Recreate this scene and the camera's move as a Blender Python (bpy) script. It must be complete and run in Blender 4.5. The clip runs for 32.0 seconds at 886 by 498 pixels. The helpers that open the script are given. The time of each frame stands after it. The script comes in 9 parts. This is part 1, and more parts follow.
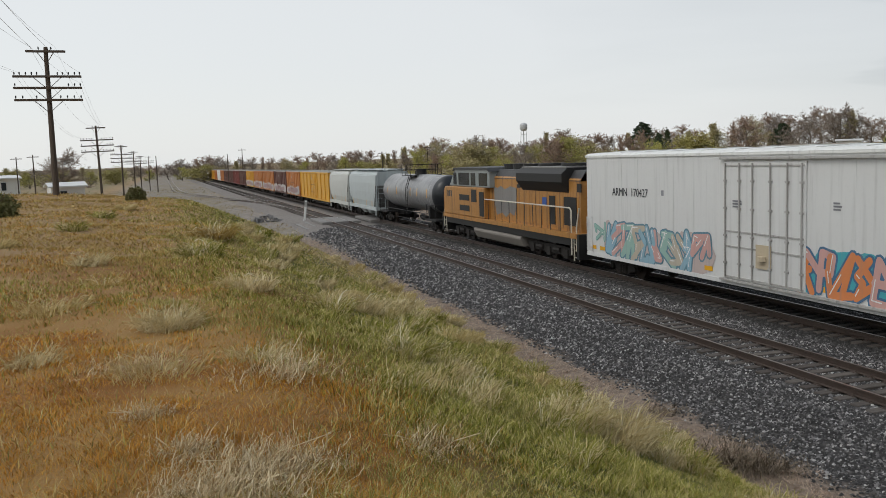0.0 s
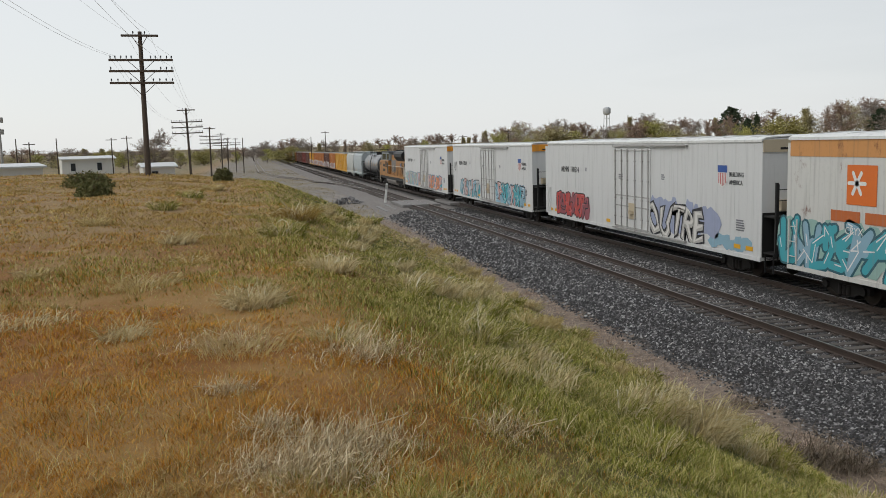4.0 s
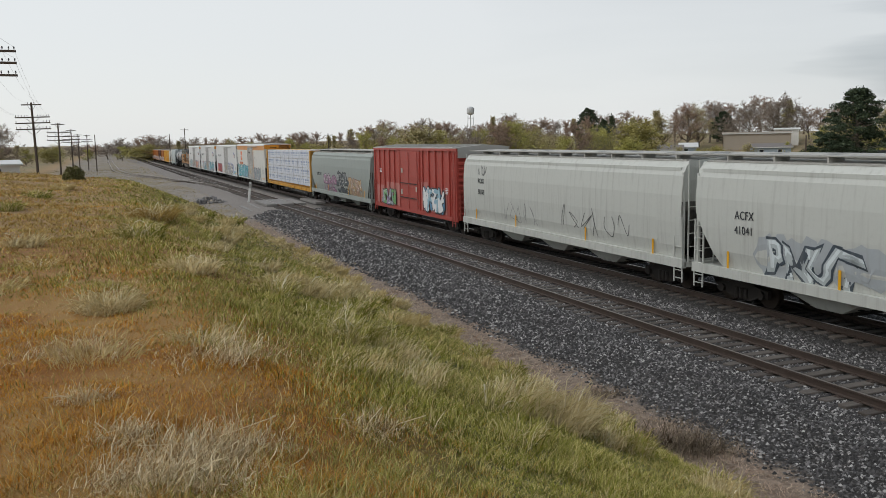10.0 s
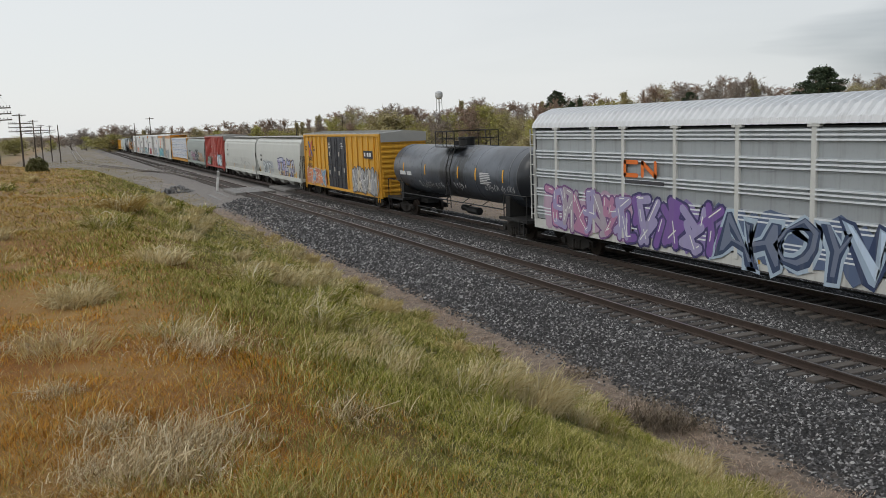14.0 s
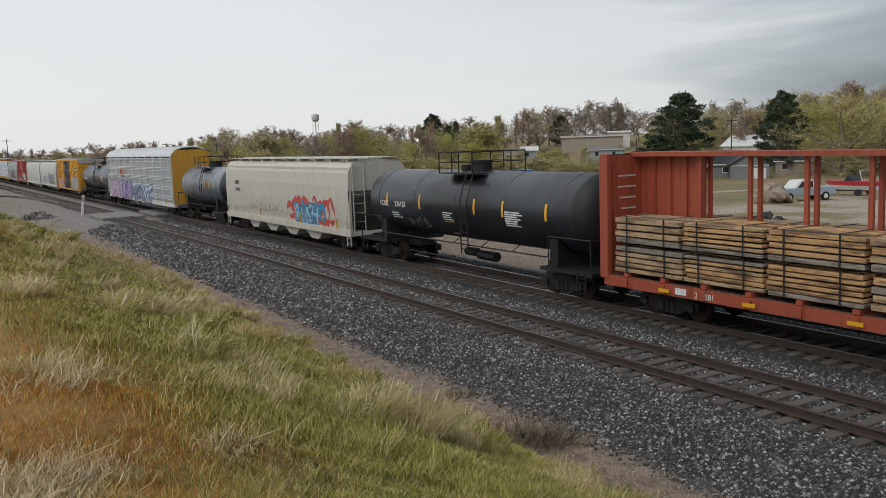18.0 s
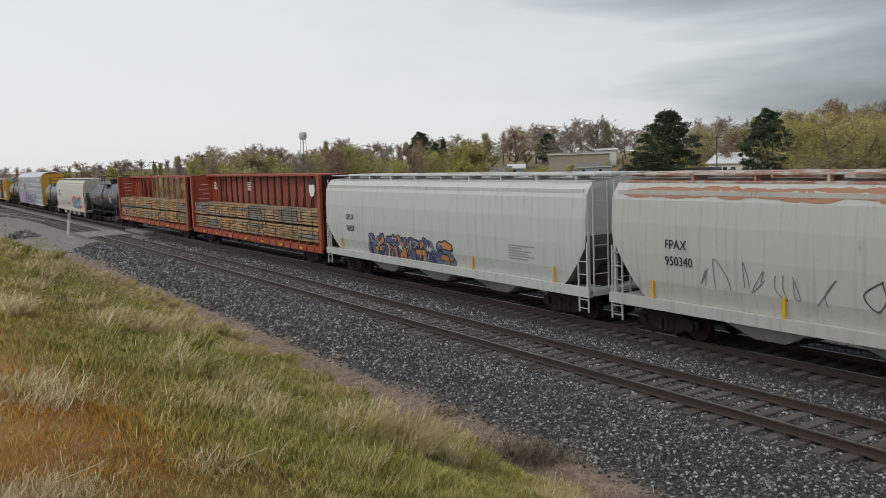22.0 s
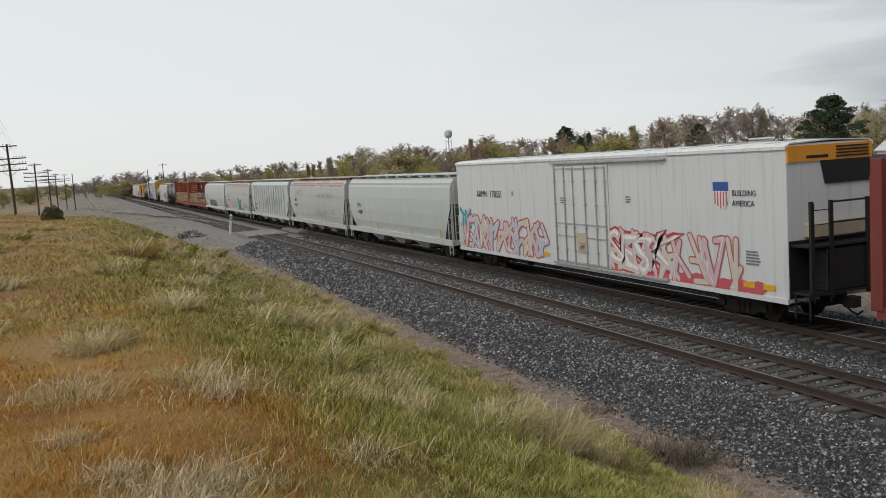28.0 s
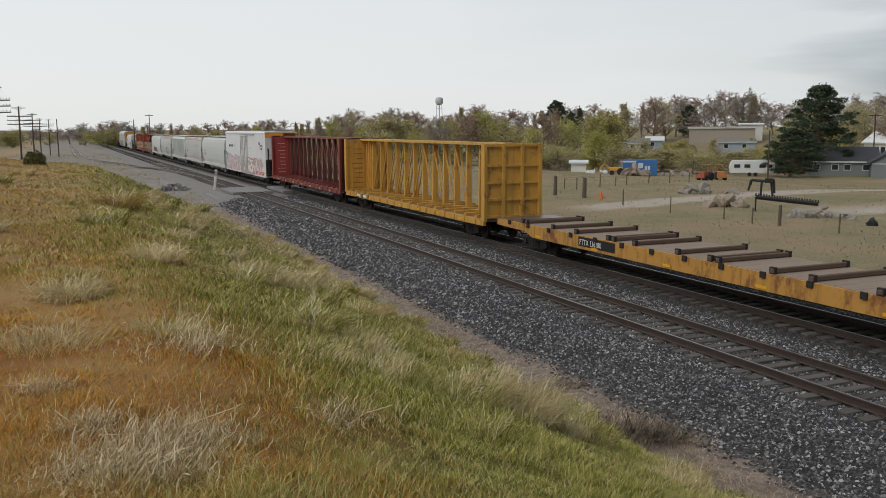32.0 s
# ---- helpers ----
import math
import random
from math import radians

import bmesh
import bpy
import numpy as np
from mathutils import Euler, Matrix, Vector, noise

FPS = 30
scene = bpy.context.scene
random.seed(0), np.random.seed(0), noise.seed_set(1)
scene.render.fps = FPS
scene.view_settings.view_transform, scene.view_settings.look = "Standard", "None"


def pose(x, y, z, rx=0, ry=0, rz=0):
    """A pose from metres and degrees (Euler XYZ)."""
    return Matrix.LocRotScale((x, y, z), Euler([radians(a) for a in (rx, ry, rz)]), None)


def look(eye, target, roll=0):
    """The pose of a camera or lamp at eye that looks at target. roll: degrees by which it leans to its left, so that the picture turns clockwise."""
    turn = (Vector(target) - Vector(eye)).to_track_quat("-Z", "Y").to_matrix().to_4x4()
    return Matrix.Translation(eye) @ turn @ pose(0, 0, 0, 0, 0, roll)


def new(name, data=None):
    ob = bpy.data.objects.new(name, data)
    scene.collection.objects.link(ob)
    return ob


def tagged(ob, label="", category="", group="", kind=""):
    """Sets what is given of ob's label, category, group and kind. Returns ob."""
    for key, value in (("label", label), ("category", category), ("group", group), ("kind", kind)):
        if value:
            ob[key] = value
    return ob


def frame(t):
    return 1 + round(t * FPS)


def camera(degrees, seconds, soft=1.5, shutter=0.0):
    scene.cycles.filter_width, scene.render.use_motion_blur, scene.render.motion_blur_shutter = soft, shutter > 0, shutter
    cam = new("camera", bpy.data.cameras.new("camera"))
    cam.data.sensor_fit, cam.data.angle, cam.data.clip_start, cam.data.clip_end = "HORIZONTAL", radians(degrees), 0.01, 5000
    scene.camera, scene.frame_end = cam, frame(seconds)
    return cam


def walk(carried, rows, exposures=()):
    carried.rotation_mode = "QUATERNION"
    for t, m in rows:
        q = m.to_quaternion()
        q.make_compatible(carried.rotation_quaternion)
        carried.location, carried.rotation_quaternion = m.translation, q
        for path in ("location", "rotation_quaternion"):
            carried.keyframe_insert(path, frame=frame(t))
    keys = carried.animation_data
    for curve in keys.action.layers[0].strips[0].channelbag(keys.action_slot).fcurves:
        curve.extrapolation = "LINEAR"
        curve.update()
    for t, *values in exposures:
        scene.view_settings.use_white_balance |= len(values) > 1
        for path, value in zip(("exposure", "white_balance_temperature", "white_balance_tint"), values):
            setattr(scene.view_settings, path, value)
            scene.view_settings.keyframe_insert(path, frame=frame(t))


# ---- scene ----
cam = camera(54.40, 32.0, soft=0.85)
PATH = [
    (0, pose(0, 0, 5.35, 83.86, 2.01, -17.92)),
    (0.5, pose(0, 0, 5.35, 82.80, 2.57, -17.82)),
    (1, pose(0, 0, 5.35, 83.59, 1.89, -16.75)),
    (1.5, pose(0, 0, 5.35, 83.17, 1.74, -16.00)),
    (2, pose(0, 0, 5.35, 83.51, 2.28, -14.65)),
    (2.5, pose(0, 0, 5.35, 83.35, 2.19, -11.93)),
    (3, pose(0, 0, 5.35, 82.90, 1.97, -13.75)),
    (3.5, pose(0, 0, 5.35, 84.69, 1.87, -12.18)),
    (4, pose(0, 0, 5.35, 82.96, 1.57, -12.59)),
    (4.5, pose(0, 0, 5.35, 83.40, 1.40, -12.48)),
    (6.5, pose(0, 0, 5.35, 84.01, 2.17, -11.38)),
    (7, pose(0, 0, 5.35, 82.90, 3.07, -12.01)),
    (7.5, pose(0, 0, 5.35, 85.76, 2.05, -9.50)),
    (8, pose(0, 0, 5.35, 86.67, 3.25, -8.89)),
    (8.5, pose(0, 0, 5.35, 85.42, 1.69, -10.35)),
    (9, pose(0, 0, 5.35, 83.82, 0.72, -15.14)),
    (9.5, pose(0, 0, 5.35, 83.21, 1.32, -19.25)),
    (10, pose(0, 0, 5.35, 82.66, 1.20, -21.43)),
    (10.5, pose(0, 0, 5.35, 83.19, 1.31, -22.49)),
    (11, pose(0, 0, 5.35, 83.77, 1.79, -22.61)),
    (11.5, pose(0, 0, 5.35, 83.11, 1.53, -22.68)),
    (12, pose(0, 0, 5.35, 82.69, 1.70, -22.11)),
    (12.5, pose(0, 0, 5.35, 82.86, 2.06, -21.63)),
    (13, pose(0, 0, 5.35, 82.79, 1.94, -21.51)),
    (13.5, pose(0, 0, 5.35, 81.14, 2.73, -22.41)),
    (14, pose(0, 0, 5.35, 81.60, 2.10, -23.48)),
    (14.5, pose(0, 0, 5.35, 81.75, 1.94, -24.54)),
    (16.5, pose(0, 0, 5.35, 82.83, 2.14, -26.81)),
    (17, pose(0, 0, 5.35, 82.85, 2.06, -28.19)),
    (17.5, pose(0, 0, 5.35, 83.40, 2.32, -30.71)),
    (18, pose(0, 0, 5.35, 82.79, 2.04, -31.55)),
    (18.5, pose(0, 0, 5.35, 82.64, 1.88, -33.93)),
    (19, pose(0, 0, 5.35, 82.97, 0.66, -35.94)),
    (19.5, pose(0, 0, 5.35, 84.02, 1.10, -36.61)),
    (20, pose(0, 0, 5.35, 83.17, 0.88, -36.87)),
    (20.5, pose(0, 0, 5.35, 83.13, 1.06, -37.49)),
    (21, pose(0, 0, 5.35, 83.74, 1.08, -38.08)),
    (21.5, pose(0, 0, 5.35, 83.13, 1.70, -37.86)),
    (22, pose(0, 0, 5.35, 83.92, 2.13, -32.38)),
    (22.5, pose(0, 0, 5.35, 83.96, 2.47, -26.86)),
    (23, pose(0, 0, 5.35, 83.90, 2.89, -23.04)),
    (23.5, pose(0, 0, 5.35, 84.05, 2.95, -20.42)),
    (24, pose(0, 0, 5.35, 84.18, 3.54, -20.72)),
    (24.5, pose(0, 0, 5.35, 83.62, 2.86, -21.01)),
    (25, pose(0, 0, 5.35, 83.30, 2.97, -21.23)),
    (25.5, pose(0, 0, 5.35, 83.18, 3.35, -21.72)),
    (27.5, pose(0, 0, 5.35, 83.97, 3.44, -22.82)),
    (28, pose(0, 0, 5.35, 84.15, 3.63, -22.82)),
    (28.5, pose(0, 0, 5.35, 84.78, 4.10, -22.90)),
    (29, pose(0, 0, 5.35, 84.14, 3.04, -22.61)),
    (29.5, pose(0, 0, 5.35, 82.88, 1.48, -20.91)),
    (30, pose(0, 0, 5.35, 83.58, 0.71, -21.50)),
    (30.5, pose(0, 0, 5.35, 83.18, 0.59, -21.74)),
    (31, pose(0, 0, 5.35, 82.76, 0.60, -22.47)),
    (31.5, pose(0, 0, 5.35, 82.30, 0.67, -22.93)),
    (32, pose(0, 0, 5.35, 81.99, 0.33, -23.51)),
]
walk(cam, PATH)

# ---- sky and light ----
TAU = math.tau
world = bpy.data.worlds.new("overcast_sky")
scene.world = world
world.use_nodes = True
wn, wl = world.node_tree.nodes, world.node_tree.links
wn.clear()


def wnode(kind, **props):
    n = wn.new(kind)
    for k, v in props.items():
        n.inputs[k].default_value = v
    return n


sky = wn.new("ShaderNodeTexSky")
sky.sky_type, sky.sun_disc = "NISHITA", False
sky.sun_elevation, sky.sun_rotation = radians(42), radians(-60)
tc = wn.new("ShaderNodeTexCoord")
stretch = wn.new("ShaderNodeMapping")
stretch.inputs["Scale"].default_value = (1.0, 1.0, 5.5)
wl.new(tc.outputs["Generated"], stretch.inputs["Vector"])
clouds = wnode("ShaderNodeTexNoise", Scale=1.3, Detail=5.0, Roughness=0.5, Distortion=0.5)
wl.new(stretch.outputs[0], clouds.inputs["Vector"])
# the cover is thin to the north and thickens to the east
side = wn.new("ShaderNodeVectorMath")
side.operation = "DOT_PRODUCT"
side.inputs[1].default_value = (0.76, -0.42, 0.58)
wl.new(tc.outputs["Generated"], side.inputs[0])
add = wn.new("ShaderNodeMath")
add.operation = "MULTIPLY_ADD"
add.inputs[1].default_value = 0.72
wl.new(side.outputs["Value"], add.inputs[0])
soften = wn.new("ShaderNodeMath")
soften.operation = "MULTIPLY_ADD"
soften.inputs[1].default_value, soften.inputs[2].default_value = 0.5, 0.235
wl.new(clouds.outputs["Fac"], soften.inputs[0])
wl.new(soften.outputs[0], add.inputs[2])
ramp = wn.new("ShaderNodeValToRGB")
ramp.color_ramp.elements[0].position, ramp.color_ramp.elements[0].color = 0.30, (0.80, 0.82, 0.825, 1)
ramp.color_ramp.elements[1].position, ramp.color_ramp.elements[1].color = 1.0, (0.15, 0.175, 0.205, 1)
e = ramp.color_ramp.elements.new(0.54)
e.color = (0.79, 0.81, 0.82, 1)
e = ramp.color_ramp.elements.new(0.70)
e.color = (0.70, 0.725, 0.74, 1)
e = ramp.color_ramp.elements.new(0.77)
e.color = (0.42, 0.455, 0.485, 1)
e = ramp.color_ramp.elements.new(0.86)
e.color = (0.19, 0.215, 0.245, 1)
wl.new(add.outputs[0], ramp.inputs[0])
low = wn.new("ShaderNodeMixRGB")
low.blend_type = "ADD"
low.inputs[0].default_value = 0.015
wl.new(ramp.outputs[0], low.inputs[1])
wl.new(sky.outputs[0], low.inputs[2])
back = wnode("ShaderNodeBackground", Strength=0.90)
wl.new(low.outputs[0], back.inputs[0])
# an overcast sky is brighter overhead than at the horizon
up = wn.new("ShaderNodeSeparateXYZ")
wl.new(tc.outputs["Generated"], up.inputs[0])
lift = wn.new("ShaderNodeMapRange")
lift.interpolation_type = "SMOOTHSTEP"
lift.inputs["From Min"].default_value, lift.inputs["From Max"].default_value = 0.28, 0.95
lift.inputs["To Min"].default_value, lift.inputs["To Max"].default_value = 0.90, 1.66
wl.new(up.outputs["Z"], lift.inputs["Value"])
wl.new(lift.outputs[0], back.inputs["Strength"])
out = wn.new("ShaderNodeOutputWorld")
wl.new(back.outputs[0], out.inputs[0])

sun = new("sun", bpy.data.lights.new("sun", "SUN"))
sun.data.energy, sun.data.angle, sun.data.color = 0.7, radians(20), (1.0, 0.96, 0.9)
sun.matrix_world = look((-60, -35, 70), (0, 0, 0))


# ---- material helpers ----
class Nodes:
    """Short hand for a node tree."""

    def __init__(self, name, rough=0.6, metal=0.0):
        self.m = bpy.data.materials.new(name)
        self.m.use_nodes = True
        self.n, self.l = self.m.node_tree.nodes, self.m.node_tree.links
        self.b = self.n["Principled BSDF"]
        self.b.inputs["Roughness"].default_value = rough
        self.b.inputs["Metallic"].default_value = metal
        self.tc = self.n.new("ShaderNodeTexCoord")

    def node(self, kind, **props):
        n = self.n.new(kind)
        for k, v in props.items():
            self.put(n.inputs[k], v)
        return n

    def put(self, socket, v):
        if isinstance(v, bpy.types.NodeSocket):
            self.l.new(v, socket)
        elif isinstance(v, tuple) and len(v) == 3 and socket.type == "RGBA":
            socket.default_value = (*v, 1)
        else:
            socket.default_value = v

    def map(self, scale, vec=None):
        n = self.n.new("ShaderNodeMapping")
        n.inputs["Scale"].default_value = scale if isinstance(scale, tuple) else (scale,) * 3
        self.l.new(vec or self.tc.outputs["Object"], n.inputs["Vector"])
        return n.outputs[0]

    def noise(self, scale, detail=4.0, rough=0.55, vec=None, distort=0.0):
        n = self.node("ShaderNodeTexNoise", Scale=1.0, Detail=detail, Roughness=rough, Distortion=distort)
        self.l.new(self.map(scale, vec), n.inputs["Vector"])
        return n.outputs["Fac"]

    def voronoi(self, scale, vec=None, out="Distance"):
        n = self.node("ShaderNodeTexVoronoi", Scale=1.0)
        self.l.new(self.map(scale, vec), n.inputs["Vector"])
        return n.outputs[out]

    def math(self, op, a, b=0.0, c=0.0):
        n = self.n.new("ShaderNodeMath")
        n.operation = op
        for s, v in zip(n.inputs, (a, b, c)):
            self.put(s, v)
        return n.outputs[0]

    def step(self, v, lo, hi):
        n = self.n.new("ShaderNodeMapRange")
        n.interpolation_type = "SMOOTHSTEP"
        self.put(n.inputs["Value"], v)
        n.inputs["From Min"].default_value, n.inputs["From Max"].default_value = lo, hi
        return n.outputs[0]

    def mix(self, fac, a, b, kind="MIX"):
        n = self.n.new("ShaderNodeMixRGB")
        n.blend_type = kind
        for s, v in zip(n.inputs, (fac, a, b)):
            self.put(s, v)
        return n.outputs[0]

    def ramp(self, v, stops):
        n = self.n.new("ShaderNodeValToRGB")
        el = n.color_ramp.elements
        while len(el) < len(stops):
            el.new(0.5)
        for q, (p, c) in zip(el, stops):
            q.position, q.color = p, (*c, 1)
        self.put(n.inputs[0], v)
        return n.outputs[0]

    def xyz(self, out="Object"):
        n = self.n.new("ShaderNodeSeparateXYZ")
        self.l.new(self.tc.outputs[out], n.inputs[0])
        return n.outputs

    def random(self):
        return self.n.new("ShaderNodeObjectInfo").outputs["Random"]

    def island(self):
        return self.n.new("ShaderNodeNewGeometry").outputs["Random Per Island"]

    def done(self, color, bump=None, strength=0.3, distance=0.01, rough=None):
        self.put(self.b.inputs["Base Color"], color)
        if bump is not None:
            n = self.node("ShaderNodeBump", Strength=strength, Distance=distance, Height=bump)
            self.l.new(n.outputs[0], self.b.inputs["Normal"])
        if rough is not None:
            self.put(self.b.inputs["Roughness"], rough)
        return self.m


def paint(name, rgb, rough=0.55, dirt=0.35, rust=0.0, grime=(0.10, 0.085, 0.07), fade=0.12, rustrgb=(0.16, 0.05, 0.02)):
    """Weathered vehicle paint: fading in patches, streaks that run down, grime, rust."""
    k = Nodes(name, rough)
    big = k.noise((0.35, 0.35, 0.5), 3)
    fine = k.noise(7.0, 5, 0.65)
    run = k.noise((5.0, 5.0, 0.28), 5, 0.6)
    c = k.mix(k.math("MULTIPLY", big, fade), rgb, tuple(min(1, q * 1.25 + 0.06) for q in rgb))
    c = k.mix(k.math("MULTIPLY", k.step(run, 0.48, 0.78), dirt), c, grime)
    c = k.mix(k.math("MULTIPLY", k.step(fine, 0.5, 0.8), dirt * 0.6), c, tuple(q * 0.6 for q in rgb))
    if rust:
        spots = k.noise((1.6, 1.6, 1.0), 7, 0.7)
        c = k.mix(k.math("MULTIPLY", k.step(spots, 0.70 - 0.25 * rust, 0.82 - 0.2 * rust), 0.85), c, rustrgb)
    return k.done(c, fine, 0.12, 0.004, k.math("MULTIPLY_ADD", fine, 0.25, rough - 0.12))


def plain(name, rgb, rough=0.6, metal=0.0, scale=9.0, amount=0.35, bump=0.2):
    k = Nodes(name, rough, metal)
    a = k.noise(scale, 6, 0.6)
    b = k.noise(scale * 0.12, 3)
    c = k.mix(k.math("MULTIPLY", a, amount), rgb, tuple(q * 0.55 for q in rgb))
    c = k.mix(k.math("MULTIPLY", b, amount * 0.8), c, tuple(min(1, q * 1.3) for q in rgb))
    return k.done(c, a, bump, 0.005)


# ---- mesh helpers ----
def box(bm, x0, x1, y0, y1, z0, z1, m=None):
    """A box between two corners, with its edges slightly broken by bevel when large."""
    vs = [bm.verts.new((x, y, z)) for x in (x0, x1) for y in (y0, y1) for z in (z0, z1)]
    if m is not None:
        for v in vs:
            v.co = m @ v.co
    for f in ((0, 1, 3, 2), (4, 6, 7, 5), (0, 4, 5, 1), (2, 3, 7, 6), (0, 2, 6, 4), (1, 5, 7, 3)):
        bm.faces.new([vs[i] for i in f])
    return vs


def soft(bm, width=0.01, segments=1):
    bmesh.ops.recalc_face_normals(bm, faces=bm.faces)
    bmesh.ops.bevel(bm, geom=[e for e in bm.edges if len(e.link_faces) == 2 and e.calc_face_angle(0) > 0.5], offset=width, segments=segments, affect="EDGES", clamp_overlap=True)
    return bm


def rod(bm, a, b, r, r2=None, seg=6, caps=True):
    """A round bar from a to b."""
    a, b = Vector(a), Vector(b)
    d = (b - a).normalized()
    u = d.orthogonal().normalized()
    w = d.cross(u)
    r2 = r if r2 is None else r2
    ring = []
    for p, q in ((a, r), (b, r2)):
        ring.append([bm.verts.new(p + q * (math.cos(i * TAU / seg) * u + math.sin(i * TAU / seg) * w)) for i in range(seg)])
    for i in range(seg):
        j = (i + 1) % seg
        bm.faces.new((ring[0][i], ring[0][j], ring[1][j], ring[1][i]))
    if caps:
        bm.faces.new(ring[0][::-1])
        bm.faces.new(ring[1])


def path_rod(bm, pts, r, seg=5):
    for a, b in zip(pts, pts[1:]):
        rod(bm, a, b, r, seg=seg)


def prism(bm, pts, axis, lo, hi):
    """Extrudes a closed outline of 2D points along an axis: 'x' (points y, z), 'y' (x, z) or 'z' (x, y)."""
    def at(p, q):
        return {"x": (q, p[0], p[1]), "y": (p[0], q, p[1]), "z": (p[0], p[1], q)}[axis]
    a = [bm.verts.new(at(p, lo)) for p in pts]
    b = [bm.verts.new(at(p, hi)) for p in pts]
    n = len(pts)
    for i in range(n):
        bm.faces.new((a[i], a[(i + 1) % n], b[(i + 1) % n], b[i]))
    bm.faces.new(a[::-1])
    bm.faces.new(b)


def mesh_of(bm, name, material, smooth=False):
    bmesh.ops.recalc_face_normals(bm, faces=bm.faces)
    me = bpy.data.meshes.new(name)
    bm.to_mesh(me)
    bm.free()
    me.materials.append(material)
    if smooth:
        me.shade_smooth()
    return me


def link(name, me, parent=None, label="", m=None):
    ob = new(name, me)
    ob.parent = parent
    if m is not None:
        ob.matrix_basis = m
    return tagged(ob, label)


def part(name, bm, material, parent, label="", smooth=False):
    return link(name, mesh_of(bm, name, material, smooth), parent, label)


def thing(name, label, category, group="", kind="", m=None):
    ob = tagged(new(name), label, category, group, kind)
    if m is not None:
        ob.matrix_basis = m
    return ob


def raw(name, verts, faces, material, smooth=False):
    """A mesh from numpy arrays of corners and of triangles or quads."""
    me = bpy.data.meshes.new(name)
    faces = np.asarray(faces, dtype=np.int32)
    me.vertices.add(len(verts))
    me.vertices.foreach_set("co", np.asarray(verts, dtype=np.float32).ravel())
    me.loops.add(faces.size)
    me.loops.foreach_set("vertex_index", faces.ravel())
    me.polygons.add(len(faces))
    me.polygons.foreach_set("loop_start", np.arange(0, faces.size, faces.shape[1], dtype=np.int32))
    me.update(calc_edges=True)
    me.validate()
    me.materials.append(material)
    if smooth:
        me.shade_smooth()
    return me


def sm(v, a, b):
    t = np.clip((np.asarray(v, dtype=float) - a) / (b - a), 0, 1)
    return t * t * (3 - 2 * t)


# ---- the lie of the land: rail tops at z 0, tracks along y ----
NEAR_X, TRAIN_X = 14.85, 19.23


def grade(y):
    """The line falls gently to the north."""
    return -0.0033 * np.clip(np.asarray(y, dtype=float) - 40.0, 0, 660)


def lump(x, y, s, seed=0.0):
    return (np.sin(x * s + 1.3 * seed + 1.7 * np.sin(y * s * 0.7 + seed)) * np.sin(y * s * 0.9 + 2.1 * seed + 1.1 * np.sin(x * s * 0.6 + 2 * seed)))


def ground_z(x, y):
    x, y = np.asarray(x, dtype=float), np.asarray(y, dtype=float)
    # knoll on which the camera stands
    top = 3.66 + 0.62 * sm(y, 6, 42) * sm(-x, -3, 6) - 0.15 * sm(-x, 10, 30)
    top = top + 0.06 * lump(x, y, 0.9) + 0.03 * lump(x, y, 2.3, 2.0)
    edge = 9.3 + 0.9 * sm(y, 30, 70) - 1.5 * sm(y, 40, 60)
    run = np.clip((edge - x) / 8.6, 0, 1)
    bank = 1 - (1 - run) ** 1.55
    bank = bank * (1 - 0.10 * np.sin(run * 3.14))
    fade = 1 - sm(y, 40 - 0.4 * np.minimum(x, 12), 86)
    knoll = (top + 0.65) * bank * fade - 0.65
    # ballast bed
    b = np.minimum(sm(x, 10.7, 12.9), 1 - sm(x, 21.3, 23.4)) * 0.44
    flat = -0.68 + b + 0.02 * lump(x, y, 1.7, 1.0)
    flat = flat + 0.25 * sm(y, 90, 140) * sm(-x, -13, -9) * (x < 12)
    # the low field on the far side, and the rise behind it
    d = np.hypot(x, y)
    low = -2.5 * sm(x, 30, 110) * sm(d, 60, 150)
    rise = 7.0 * sm(d + 0.2 * x, 200, 380) * sm(x, 60, 170)
    flat = flat + low + rise + grade(y)
    return np.where(bank * fade > 0.002, np.maximum(knoll, flat), flat)



